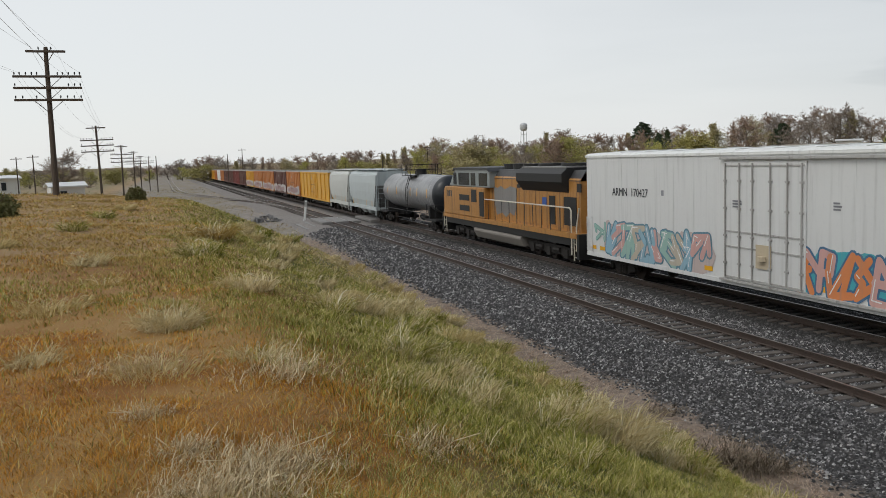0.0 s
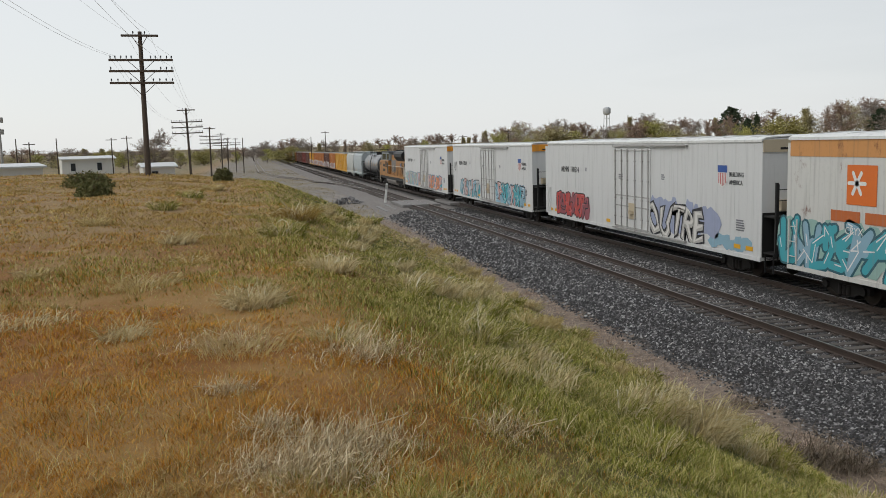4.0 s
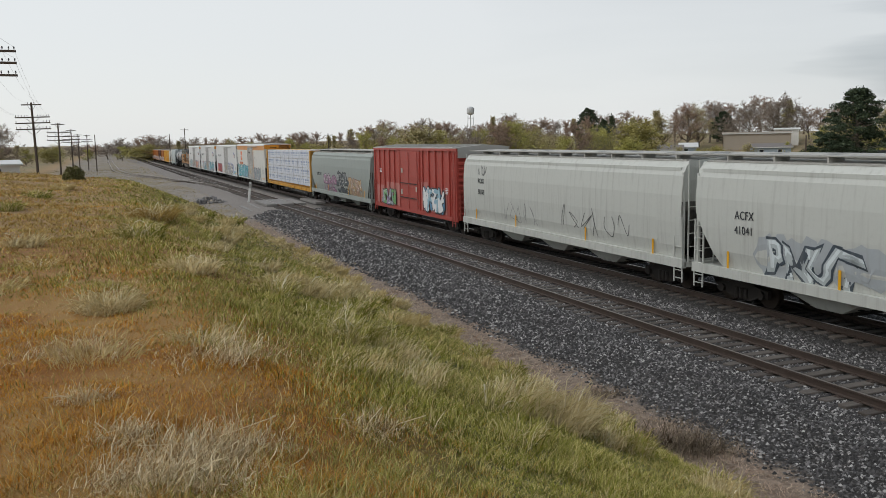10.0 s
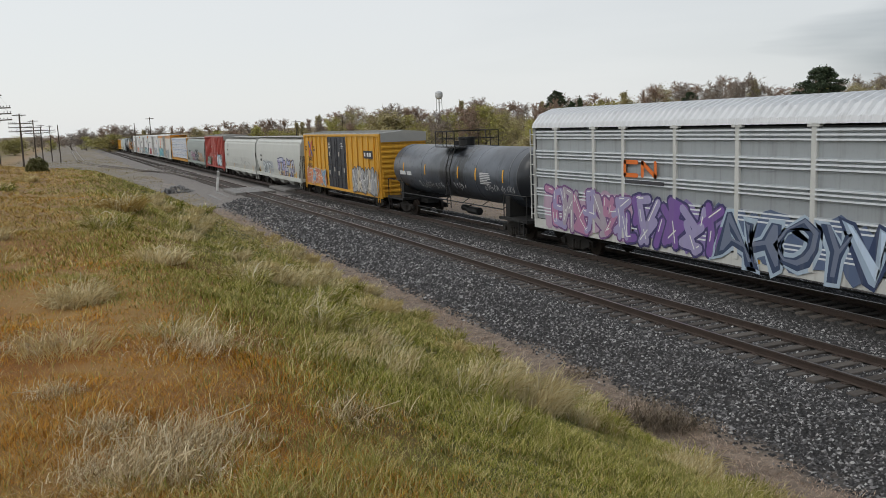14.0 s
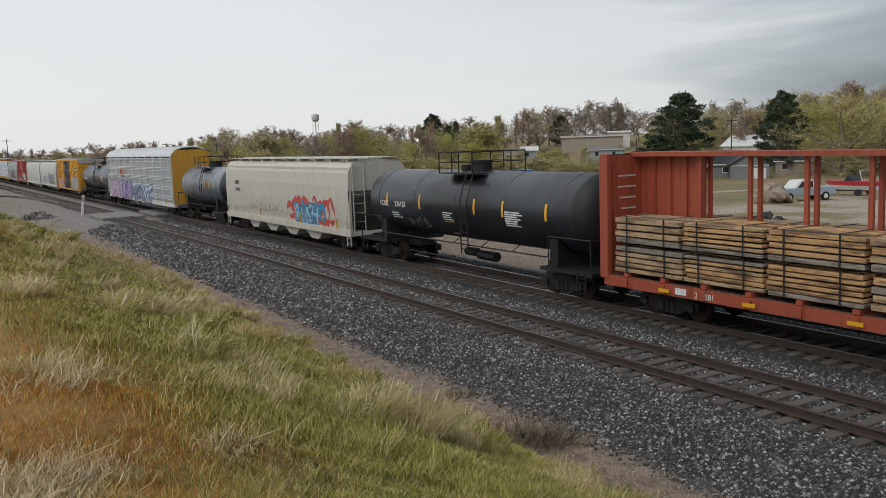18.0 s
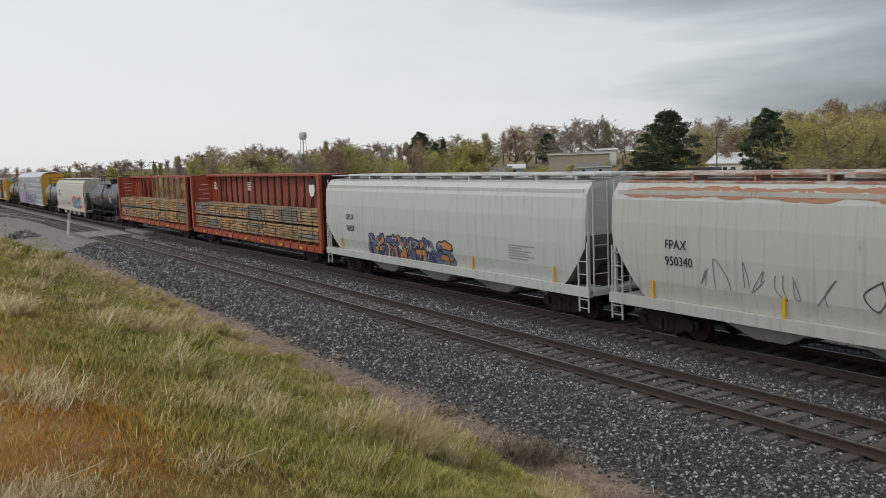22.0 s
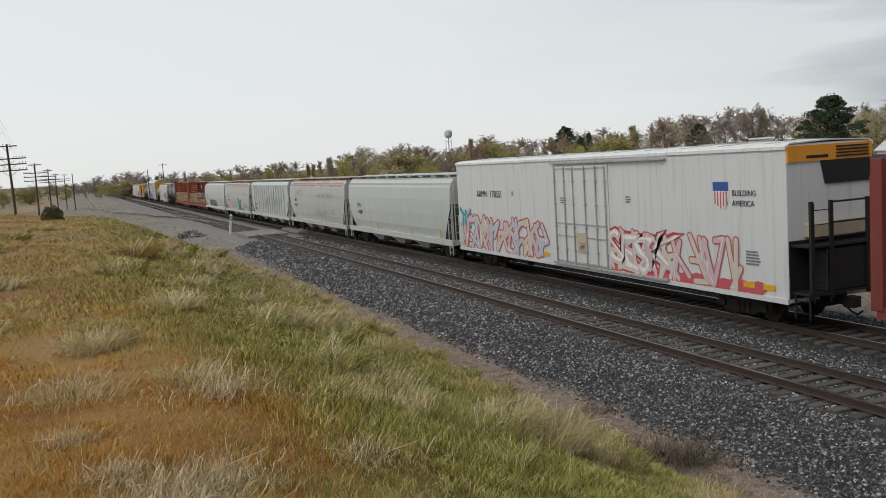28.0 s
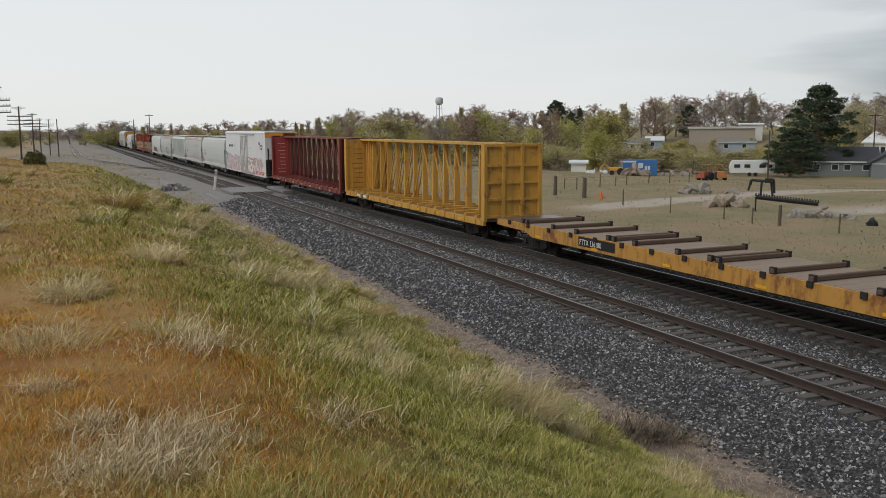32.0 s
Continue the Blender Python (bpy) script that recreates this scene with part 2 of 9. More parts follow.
# ---- ground ----
def ground_material():
    k = Nodes("ground_earth", 0.95)
    x, y, z = k.xyz()
    wob = k.noise(0.35, 4)
    wob2 = k.noise(2.2, 4)
    xe = k.math("ADD", x, k.math("MULTIPLY_ADD", wob, 1.6, -0.8))
    xe = k.math("ADD", xe, k.math("MULTIPLY_ADD", wob2, 0.7, -0.35))
    fine = k.noise(38.0, 4, 0.7)
    mid = k.noise(5.0, 5, 0.65)
    # ballast: broken grey stone
    cell = k.voronoi(16.0, out="Color")
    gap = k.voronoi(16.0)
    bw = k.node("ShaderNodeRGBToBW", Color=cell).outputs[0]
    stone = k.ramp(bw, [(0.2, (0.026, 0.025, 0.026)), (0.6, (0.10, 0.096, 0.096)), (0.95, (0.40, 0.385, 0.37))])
    # shade between the stones is painted in as near black
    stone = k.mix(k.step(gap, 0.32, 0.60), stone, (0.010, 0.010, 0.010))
    stone = k.mix(k.math("MULTIPLY", k.step(mid, 0.42, 0.66), 0.35), stone, (0.17, 0.15, 0.135))
    stone = k.mix(k.math("MULTIPLY", wob, 0.35), stone, (0.11, 0.10, 0.095))
    gravel = k.mix(k.noise(2.6, 6, 0.75), (0.12, 0.105, 0.095), (0.34, 0.305, 0.275))
    stone = k.mix(k.math("MULTIPLY", k.step(k.math("ADD", y, k.math("MULTIPLY", wob, 14.0)), 38.0, 62.0), 0.85), stone, gravel)
    # shade beneath the train, darkened into the stone along its track
    train_shade = k.math("SUBTRACT", 1.0, k.step(k.math("ABSOLUTE", k.math("SUBTRACT", x, 19.23)), 1.3, 2.5))
    stone = k.mix(k.math("MULTIPLY", train_shade, 0.9), stone, (0.016, 0.015, 0.014))
    # dry strip beside the ballast
    dry = k.mix(k.step(mid, 0.35, 0.65), (0.16, 0.12, 0.09), (0.32, 0.245, 0.185))
    dry = k.mix(k.step(fine, 0.5, 0.75), dry, (0.34, 0.27, 0.20))
    # soil under the grass of the knoll: rust-coloured cheat grass, greener on the bank
    rustg = k.mix(mid, (0.36, 0.145, 0.026), (0.20, 0.085, 0.020))
    rustg = k.mix(k.step(wob, 0.45, 0.62), rustg, (0.36, 0.205, 0.065))
    rustg = k.mix(k.math("MULTIPLY", k.step(k.math("ADD", y, k.math("MULTIPLY", wob, 8.0)), 14.0, 24.0), 0.75), rustg, (0.34, 0.235, 0.12))
    green = k.mix(mid, (0.13, 0.125, 0.03), (0.06, 0.065, 0.016))
    bank = k.step(k.math("ADD", x, k.math("MULTIPLY_ADD", wob, 3.0, -1.5)), 1.0, 2.8)
    knoll = k.mix(bank, rustg, green)
    # grey gravel lot beyond the knoll, far fields
    lot = k.mix(k.step(k.noise(1.2, 6, 0.75), 0.3, 0.7), (0.13, 0.112, 0.095), (0.36, 0.315, 0.265))
    lot = k.mix(k.math("MULTIPLY", k.step(k.noise((0.16, 0.07, 0.16), 5, 0.7), 0.44, 0.6), 0.75), lot, (0.22, 0.175, 0.10))
    field = k.mix(k.step(k.noise(0.12, 5, 0.65), 0.35, 0.65), (0.30, 0.21, 0.115), (0.18, 0.165, 0.07))
    field = k.mix(k.step(k.noise(0.9, 6, 0.7), 0.45, 0.7), field, (0.27, 0.195, 0.12))
    field = k.mix(k.math("MULTIPLY", k.step(fine, 0.5, 0.7), 0.4), field, (0.19, 0.165, 0.075))
    dust = k.mix(k.noise(0.5, 5), (0.46, 0.39, 0.31), (0.36, 0.30, 0.24))
    c = k.mix(k.step(xe, 8.0, 9.4), knoll, dry)
    inlot = k.step(k.math("ADD", y, k.math("MULTIPLY", wob, 16.0)), 70.0, 84.0)
    c = k.mix(k.math("MULTIPLY", inlot, k.step(x, -16.0, -8.0)), c, lot)
    c = k.mix(k.math("MULTIPLY", k.step(y, 60.0, 110.0), k.math("SUBTRACT", 1.0, k.step(x, -22.0, -12.0))), c, field)
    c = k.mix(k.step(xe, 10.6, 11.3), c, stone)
    c = k.mix(k.step(xe, 23.0, 24.3), c, dry)
    c = k.mix(k.step(xe, 27.5, 33.0), c, field)
    # tracks worn by vehicles over the far lot
    arc = k.math("SUBTRACT", k.math("MULTIPLY_ADD", x, -0.27, k.math("MULTIPLY", wob, 3.0)), k.math("MULTIPLY", y, -1.0))
    lane = k.math("ABSOLUTE", k.math("SUBTRACT", arc, 47.0))
    lane = k.math("SUBTRACT", 1.0, k.step(lane, 1.3, 3.2))
    c = k.mix(k.math("MULTIPLY", lane, k.step(x, 33.0, 38.0)), c, dust)
    yard = k.math("MULTIPLY", k.step(x, 46.0, 52.0), k.math("SUBTRACT", 1.0, k.step(y, 44.0, 50.0)))
    c = k.mix(k.math("MULTIPLY", yard, k.step(k.noise(0.14, 3), 0.40, 0.52)), c, dust)
    h = k.mix(k.step(xe, 10.6, 11.3), fine, k.math("SUBTRACT", 1.0, gap))
    return k.done(c, h, 0.7, 0.04)


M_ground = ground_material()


def axis(near, far, step, grow):
    v, out, d = near, [near], step
    while v < far:
        v += d
        d *= grow
        out.append(v)
    return out


xs = sorted(set([-q for q in axis(0, 3800, 0.35, 1.07)[1:]] + axis(0, 26, 0.2, 1.0) + axis(26.2, 3800, 0.6, 1.07)))
ys = sorted(set([-q for q in axis(0, 3800, 0.8, 1.25)[1:]] + axis(0, 60, 0.4, 1.0) + axis(60.6, 4200, 0.8, 1.045)))
gx, gy = np.meshgrid(np.array(xs), np.array(ys))
gz = ground_z(gx, gy)
nx, ny = len(xs), len(ys)
idx = np.arange(nx * ny).reshape(ny, nx)
quads = np.stack([idx[:-1, :-1], idx[:-1, 1:], idx[1:, 1:], idx[1:, :-1]], -1).reshape(-1, 4)
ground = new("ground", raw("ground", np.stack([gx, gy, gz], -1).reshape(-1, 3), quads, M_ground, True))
tagged(ground, "rust and green grassy knoll sloping to grey ballast and dry fields", "ground", kind="structure")

# ---- tracks ----
k = Nodes("rail_steel", 0.55, 0.4)
M_rail = k.done(k.mix(k.noise(6.0, 5), (0.06, 0.045, 0.038), (0.11, 0.08, 0.065)), k.noise(40.0), 0.2, 0.003)
k = Nodes("rail_head_steel", 0.30, 0.9)
M_railhead = k.done(k.mix(k.noise((20, 1.5, 20), 4), (0.34, 0.30, 0.28), (0.22, 0.18, 0.16)))
k = Nodes("tie_timber", 0.9)
grain = k.noise((2.0, 26.0, 26.0), 6, 0.7)
M_tie = k.done(k.mix(k.random(), k.mix(grain, (0.03, 0.025, 0.022), (0.10, 0.083, 0.07)), k.mix(grain, (0.06, 0.052, 0.045), (0.16, 0.138, 0.12))), grain, 0.6, 0.01)

RAIL = [(-0.075, -0.18), (0.075, -0.18), (0.075, -0.165), (0.012, -0.15), (0.012, -0.045), (0.036, -0.035), (0.036, -0.006), (0.028, 0.0), (-0.028, 0.0), (-0.036, -0.006), (-0.036, -0.035), (-0.012, -0.045), (-0.012, -0.15), (-0.075, -0.165)]


def tie_mesh():
    bm = bmesh.new()
    box(bm, -1.30, 1.30, -0.12, 0.12, -0.38, -0.183)
    soft(bm, 0.015)
    return mesh_of(bm, "tie", M_tie)


ME_TIE = tie_mesh()


def plate_mesh():
    bm = bmesh.new()
    for s in (-1, 1):
        box(bm, s * 0.7525 - 0.17, s * 0.7525 + 0.17, -0.09, 0.09, -0.183, -0.170)
        for q in (-1, 1):
            box(bm, s * 0.7525 + q * 0.11 - 0.012, s * 0.7525 + q * 0.11 + 0.012, -0.05, -0.026, -0.175, -0.145)
    return mesh_of(bm, "tie_plate", M_rail)


ME_PLATE = plate_mesh()


def track(label, x, y0, y1, ties):
    ob = thing("railway_track", label, "railway track", "tracks", "structure", pose(x, 0, 0))
    for s in (-1, 1):
        bm = bmesh.new()
        for a, b in ((y0, 40), (40, 700), (700, y1)):
            prism(bm, [(s * 0.7525 + p, q) for p, q in RAIL], "y", a, b)
        for v in bm.verts:
            v.co.z += float(grade(v.co.y))
        rail = part("rail", bm, M_rail, ob, "worn brown steel rail")
        bm = bmesh.new()
        for a, b in ((y0, 40), (40, 700), (700, y1)):
            box(bm, s * 0.7525 - 0.03, s * 0.7525 + 0.03, a, b, 0.0, 0.003)
        for v in bm.verts:
            v.co.z += float(grade(v.co.y))
        part("rail_head", bm, M_railhead, rail, "polished running surface")
    rng = random.Random(int(x * 10))
    for i in range(ties):
        y = 5.2 + i * 0.508
        m = pose(rng.uniform(-0.06, 0.06), y, rng.uniform(-0.012, 0.006) + float(grade(y)), 0, 0, rng.uniform(-1.2, 1.2))
        t = link("tie", ME_TIE, ob, m=m)
        if i < 110:
            link("tie_plate", ME_PLATE, t, m=pose(0, 0, 0))
    n = 900
    rows = np.array([[rng.uniform(-0.05, 0.05), 5.2 + (ties + i) * 0.52] for i in range(n)])
    c = np.array([[-1.28, -0.115], [1.28, -0.115], [1.28, 0.115], [-1.28, 0.115]])
    v = np.concatenate([np.c_[np.repeat(rows, 4, 0) + np.tile(c, (n, 1)), np.full(4 * n, z)] for z in (-0.183, -0.3)])
    v[:, 2] += grade(v[:, 1])
    f = []
    for i in range(n):
        a, b = 4 * i, 4 * i + 4 * n
        f += [(a, a + 1, a + 2, a + 3), (a, a + 1, b + 1, b), (a + 1, a + 2, b + 2, b + 1), (a + 2, a + 3, b + 3, b + 2), (a + 3, a, b, b + 3)]
    far = link("far_ties", raw("far_ties", v, f, M_tie), ob)
    tagged(far, kind="stuff")
    return ob


track("empty railway track with brown rails on timber ties", NEAR_X, -60, 900, 300)
track("railway track carrying the freight train", TRAIN_X, -60, 2200, 150)


# ---- the train ----
SPEED = 16.4
MOVING = []

M_black = plain("grimy_black_steel", (0.011, 0.0105, 0.010), 0.6)
M_truck = plain("dusty_cast_steel", (0.026, 0.022, 0.019), 0.75, 0.2)
M_wheel = plain("worn_wheel_steel", (0.055, 0.042, 0.034), 0.45, 0.6)
M_yellowmark = plain("reflective_yellow", (0.75, 0.38, 0.01), 0.5, amount=0.2)
M_white = paint("white_paint", (0.72, 0.72, 0.69), dirt=0.22)


def wheel_mesh():
    bm = bmesh.new()
    rod(bm, (-0.065, 0, 0), (0.065, 0, 0), 0.42, seg=20)
    rod(bm, (0.065, 0, 0), (0.09, 0, 0), 0.455, seg=20)
    rod(bm, (-0.10, 0, 0), (-0.065, 0, 0), 0.12, seg=12)
    return mesh_of(bm, "wheel", M_wheel)


ME_WHEEL = wheel_mesh()


def sideframe_mesh():
    bm = bmesh.new()
    prism(bm, [(-1.12, 0.36), (-1.12, 0.60), (-0.62, 0.66), (-0.42, 0.78), (0.42, 0.78), (0.62, 0.66), (1.12, 0.60), (1.12, 0.36), (0.72, 0.36), (0.36, 0.2), (-0.36, 0.2), (-0.72, 0.36)], "x", -0.09, 0.05)
    for y in (-0.88, 0.88):
        rod(bm, (-0.17, y, 0.45), (0.0, y, 0.45), 0.13, seg=10)
    for y in (-0.2, 0.0, 0.2):
        rod(bm, (-0.10, y, 0.24), (-0.10, y, 0.56), 0.075, seg=8)
    return mesh_of(bm, "sideframe", M_truck)


ME_FRAME = sideframe_mesh()


def bolster_mesh():
    bm = bmesh.new()
    box(bm, -1.0, 1.0, -0.22, 0.22, 0.42, 0.74)
    for y in (-0.88, 0.88):
        rod(bm, (-0.85, y, 0.455), (0.85, y, 0.455), 0.08, seg=8)
        box(bm, -0.9, 0.9, y - math.copysign(0.52, y) - 0.05, y - math.copysign(0.52, y) + 0.05, 0.36, 0.52)
    return mesh_of(bm, "truck", M_truck)


ME_BOLSTER = bolster_mesh()


def truck(car, y):
    t = link("truck", ME_BOLSTER, car, "dusty cast steel truck", pose(0, y, 0))
    for s in (-1, 1):
        link("sideframe", ME_FRAME, t, m=pose(s * 1.0, 0, 0, 0, 0, 0 if s < 0 else 180))
        for q in (-0.88, 0.88):
            link("wheel", ME_WHEEL, t, m=pose(s * 0.755, q, 0.455, 0, 0, 0 if s < 0 else 180))
    return t


def coupler(car, y, s):
    bm = bmesh.new()
    box(bm, -0.09, 0.09, min(y, y + s * 0.75), max(y, y + s * 0.75), 0.68, 0.90)
    box(bm, -0.17, 0.17, min(y + s * 0.55, y + s * 0.85), max(y + s * 0.55, y + s * 0.85), 0.64, 0.94)
    box(bm, -0.45, 0.45, min(y, y + s * 0.12), max(y, y + s * 0.12), 0.62, 1.0)
    path_rod(bm, [(0.3, y, 0.75), (0.32, y + s * 0.35, 0.45), (0.2, y + s * 0.7, 0.4), (0.1, y + s * 0.95, 0.55)], 0.03)
    part("coupler", bm, M_black, car)


def ladder(car, x, y, z0, z1, material, along="y", w=0.42, n=None, name="ladder"):
    """Two stiles and rungs, on a side (along y) or an end (along x)."""
    bm = bmesh.new()
    n = n or max(2, int((z1 - z0) / 0.38))
    d = (0, w / 2) if along == "y" else (w / 2, 0)
    for s in (-1, 1):
        rod(bm, (x + s * d[0], y + s * d[1], z0), (x + s * d[0], y + s * d[1], z1), 0.028, seg=4)
    for i in range(n):
        z = z0 + (i + 0.5) * (z1 - z0) / n
        rod(bm, (x - d[0], y - d[1], z), (x + d[0], y + d[1], z), 0.018, seg=4)
    return part(name, bm, material, car)


def marks(car, x, ys, z, h=0.1, w=0.45, upright=False):
    """Reflective yellow strips along the sill."""
    for y in ys:
        bm = bmesh.new()
        a, b = (0.09, 0.55) if upright else (w, h)
        box(bm, x - 0.006, x + 0.004, y - a / 2, y + a / 2, z - b / 2, z + b / 2)
        part("reflector", bm, M_yellowmark, car, "yellow reflective strip")


FACE = Matrix(((0, 0, -1, 0), (-1, 0, 0, 0), (0, 1, 0, 0), (0, 0, 0, 1)))  # lettering read from the west side
SIDE = {}  # outline of the west side of each car: x for a height z


def hug(car, me):
    """Lays a flat mesh, drawn about x = 0, against the side of the car."""
    side = SIDE.get(car.name, [(-1.59, 0.0), (-1.59, 9.0)])
    xs, zs = [q[0] for q in side], [q[1] for q in side]
    for v in me.vertices:
        v.co.x += float(np.interp(v.co.z, zs, xs))
    return me


def lettering(car, body, size, x, y, z, material, name="lettering", label="", shear=0.0, fat=0.0, thick=0.003, space=1.0, squeeze=1.0, align="LEFT", warp=0.0):
    """Built-in font, as flat mesh on the side of a car; y and z give its lower left corner, x its lift off the side."""
    cu = bpy.data.curves.new(name, "FONT")
    cu.body, cu.size, cu.shear, cu.offset, cu.extrude, cu.space_character = body, size, shear, fat, thick, space
    cu.resolution_u, cu.align_x = 2, align
    tmp = bpy.data.objects.new(name, cu)
    scene.collection.objects.link(tmp)
    me = bpy.data.meshes.new_from_object(tmp, depsgraph=bpy.context.evaluated_depsgraph_get())
    bpy.data.objects.remove(tmp)
    bpy.data.curves.remove(cu)
    if warp:
        for v in me.vertices:
            a, b = v.co.x / size, v.co.y / size
            v.co.x += warp * size * (0.16 * math.sin(5.1 * b + 2.3 * a) + 0.10 * math.sin(9.0 * b + a))
            v.co.y += warp * size * (0.13 * math.sin(3.7 * a + 1.3) + 0.07 * math.sin(11.0 * a + 4 * b))
    me.transform(Matrix.Translation((x - thick, y, z)) @ FACE @ Matrix.Diagonal((squeeze, 1, 1, 1)))
    me.materials.clear()
    me.materials.append(material)
    return link(name, hug(car, me), car, label)


SPRAY = {}


def spray(rgb):
    if rgb not in SPRAY:
        k = Nodes("spray_paint", 0.6)
        n = k.noise(3.0, 5, 0.65)
        c = k.mix(k.math("MULTIPLY", n, 0.7), rgb, tuple(min(1, q * 0.72 + 0.012) for q in rgb))
        SPRAY[rgb] = k.done(k.mix(k.math("MULTIPLY", k.step(k.noise((5.0, 5.0, 0.3), 4), 0.50, 0.76), 0.28), c, (0.24, 0.23, 0.22)))
    return SPRAY[rgb]


def sheet(car, bm, material, name, label=""):
    me = mesh_of(bm, name, material)
    ob = link(name, hug(car, me), car, label)
    return tagged(ob, kind="stuff") if name in ("graffiti", "small_print") else ob


def cloud(car, y0, y1, z0, z1, rgb, seed, n=9, lift=-0.012):
    """A ragged patch of spray paint or rust stain: overlapping rounded blots joined into one thin sheet."""
    rng = random.Random(seed)
    bm = bmesh.new()
    for i in range(n):
        cy = y0 + (y1 - y0) * (i + 0.5) / n
        ry, rz = abs(y1 - y0) / n * rng.uniform(0.7, 1.1), (z1 - z0) / 2 * rng.uniform(0.65, 1.0)
        cz = min(max((z0 + z1) / 2 + rng.uniform(-0.15, 0.15) * (z1 - z0), z0 + rz), z1 - rz)
        vs = []
        for j in range(14):
            a = j * TAU / 14
            q = rng.uniform(0.8, 1.12)
            vs.append(bm.verts.new((lift - 0.0006 * (i % 4), cy + ry * q * math.cos(a), min(max(cz + rz * q * math.sin(a), z0), z1))))
        bm.faces.new(vs)
    return sheet(car, bm, spray(rgb), "graffiti", "ragged patch of spray paint or rust")


def tag(car, body, y, z, size, fill, line, seed, back=None, shear=0.15, squeeze=1.0, label="bold spray-painted letters"):
    """Spray-painted letters: a coloured ground, a dark outline, a fill, a light glint."""
    w = size * 0.72 * len(body) * squeeze
    if back:
        cloud(car, y + 0.2, y - w - 0.2, max(z - 0.16, 0.86), z + size * 0.95, back, seed, 2 * len(body))
    lettering(car, body, size, -0.016, y, z, spray(line), "graffiti", label, shear, size * 0.085, 0.001, 0.9, squeeze, warp=0.55)
    lettering(car, body, size, -0.020, y, z, spray(fill), "graffiti", label, shear, size * 0.035, 0.001, 0.9, squeeze, warp=0.55)
    lettering(car, body, size, -0.024, y - 0.02, z + 0.05, spray(tuple(min(1, q * 1.25 + 0.12) for q in fill)), "graffiti", label, shear, -size * 0.012, 0.001, 0.9, squeeze, warp=0.55)


def stroke(bm, p, q, r, x, seg=5):
    """A flat round-ended stroke between two points (y, z)."""
    a = math.atan2(q[1] - p[1], q[0] - p[0])
    vs = []
    for c, s in ((q, -math.pi / 2), (p, math.pi / 2)):
        for i in range(seg):
            t = a + s + math.pi * i / (seg - 1)
            vs.append(bm.verts.new((x, c[0] + r * math.cos(t), c[1] + r * math.sin(t))))
    bm.faces.new(vs)


def wild(car, y0, y1, z0, z1, fills, line, seed, back=None, glyphs=5, weight=0.13, glint=(0.8, 0.8, 0.78)):
    """An interlocking, unreadable spray-painted piece: outlined heavy strokes over a ragged ground."""
    rng = random.Random(seed)
    if back:
        cloud(car, y0 + 0.15, y1 - 0.15, max(z0 - 0.1, 0.86), z1 + 0.1, back, seed, 2 * glyphs)
    glyphs = int(glyphs * 1.7)
    weight *= 0.56
    H, W = z1 - z0, abs(y1 - y0) / glyphs
    layers = [(bmesh.new(), weight * H * 1.6, -0.016), (None, weight * H, -0.020), (bmesh.new(), weight * H * 0.16, -0.0245)]
    inner = [bmesh.new() for _ in fills]
    k = 0
    for g in range(glyphs):
        c = y0 - (g + 0.5) * W
        m = weight * H * 1.3
        grid = [(c + W * (0.55 - 0.55 * i) + rng.uniform(-0.2, 0.2) * W, z0 + m + (H - 2 * m) * j / 2 + rng.uniform(-0.08, 0.08) * H) for i in range(3) for j in range(3)]
        for _ in range(6):
            a, b = rng.sample(range(9), 2)
            p, q = grid[a], grid[b]
            k += 1
            stroke(layers[0][0], p, q, layers[0][1], layers[0][2] - 0.00006 * (k % 30))
            stroke(inner[g % len(fills)], p, q, layers[1][1], layers[1][2] - 0.00006 * (k % 30))
            if rng.random() < 0.6:
                d = 0.45 * weight * H
                stroke(layers[2][0], (p[0] + d * 0.4, p[1] + d), ((p[0] + q[0]) / 2 + d * 0.4, (p[1] + q[1]) / 2 + d), layers[2][1], layers[2][2] - 0.00006 * (k % 30))
    sheet(car, layers[0][0], spray(line), "graffiti", "dark spray-painted outline")
    for bm, rgb in zip(inner, fills):
        sheet(car, bm, spray(rgb), "graffiti", "spray-painted interlocking shapes")
    sheet(car, layers[2][0], spray(glint), "graffiti", "pale sprayed glints")


def scrawl(car, y0, y1, z0, z1, rgb, seed, n=5, r=0.02):
    """Thin sprayed handwriting: a loose chain of strokes for each letter."""
    rng = random.Random(seed)
    bm = bmesh.new()
    r = r * 0.6
    H = z1 - z0
    n = max(2, round(abs(y1 - y0) / (0.62 * H)))
    W = abs(y1 - y0) / n
    for i in range(n):
        c = y0 - (i + 0.5) * W
        lo, hi = z0 + H * rng.uniform(0, 0.3), z1 - H * rng.uniform(0, 0.35)
        kn = [(c + W * rng.uniform(-0.55, 0.55), lo + (hi - lo) * q) for q in rng.choice(((0, 1, 0.45, 0), (1, 0, 0.1, 0.8), (0.5, 1, 0, 0.6), (0, 0.9, 0.1, 1), (1, 0.5, 0, 0.4, 0.95)))]
        for p0, p1, p2, p3 in zip([kn[0]] + kn[:-2], kn[:-1], kn[1:], kn[2:] + [kn[-1]]):
            pts = []
            for j in range(6):
                t = j / 5
                pts.append(tuple(0.5 * (2 * b + (c_ - a) * t + (2 * a - 5 * b + 4 * c_ - d) * t * t + (3 * b - a - 3 * c_ + d) * t ** 3) for a, b, c_, d in zip(p0, p1, p2, p3)))
            for p, q in zip(pts, pts[1:]):
                if (p[0] - q[0]) ** 2 + (p[1] - q[1]) ** 2 > 1e-6:
                    stroke(bm, p, q, r, -0.014, 3)
    return sheet(car, bm, spray(rgb), "graffiti", "thin sprayed scrawl")


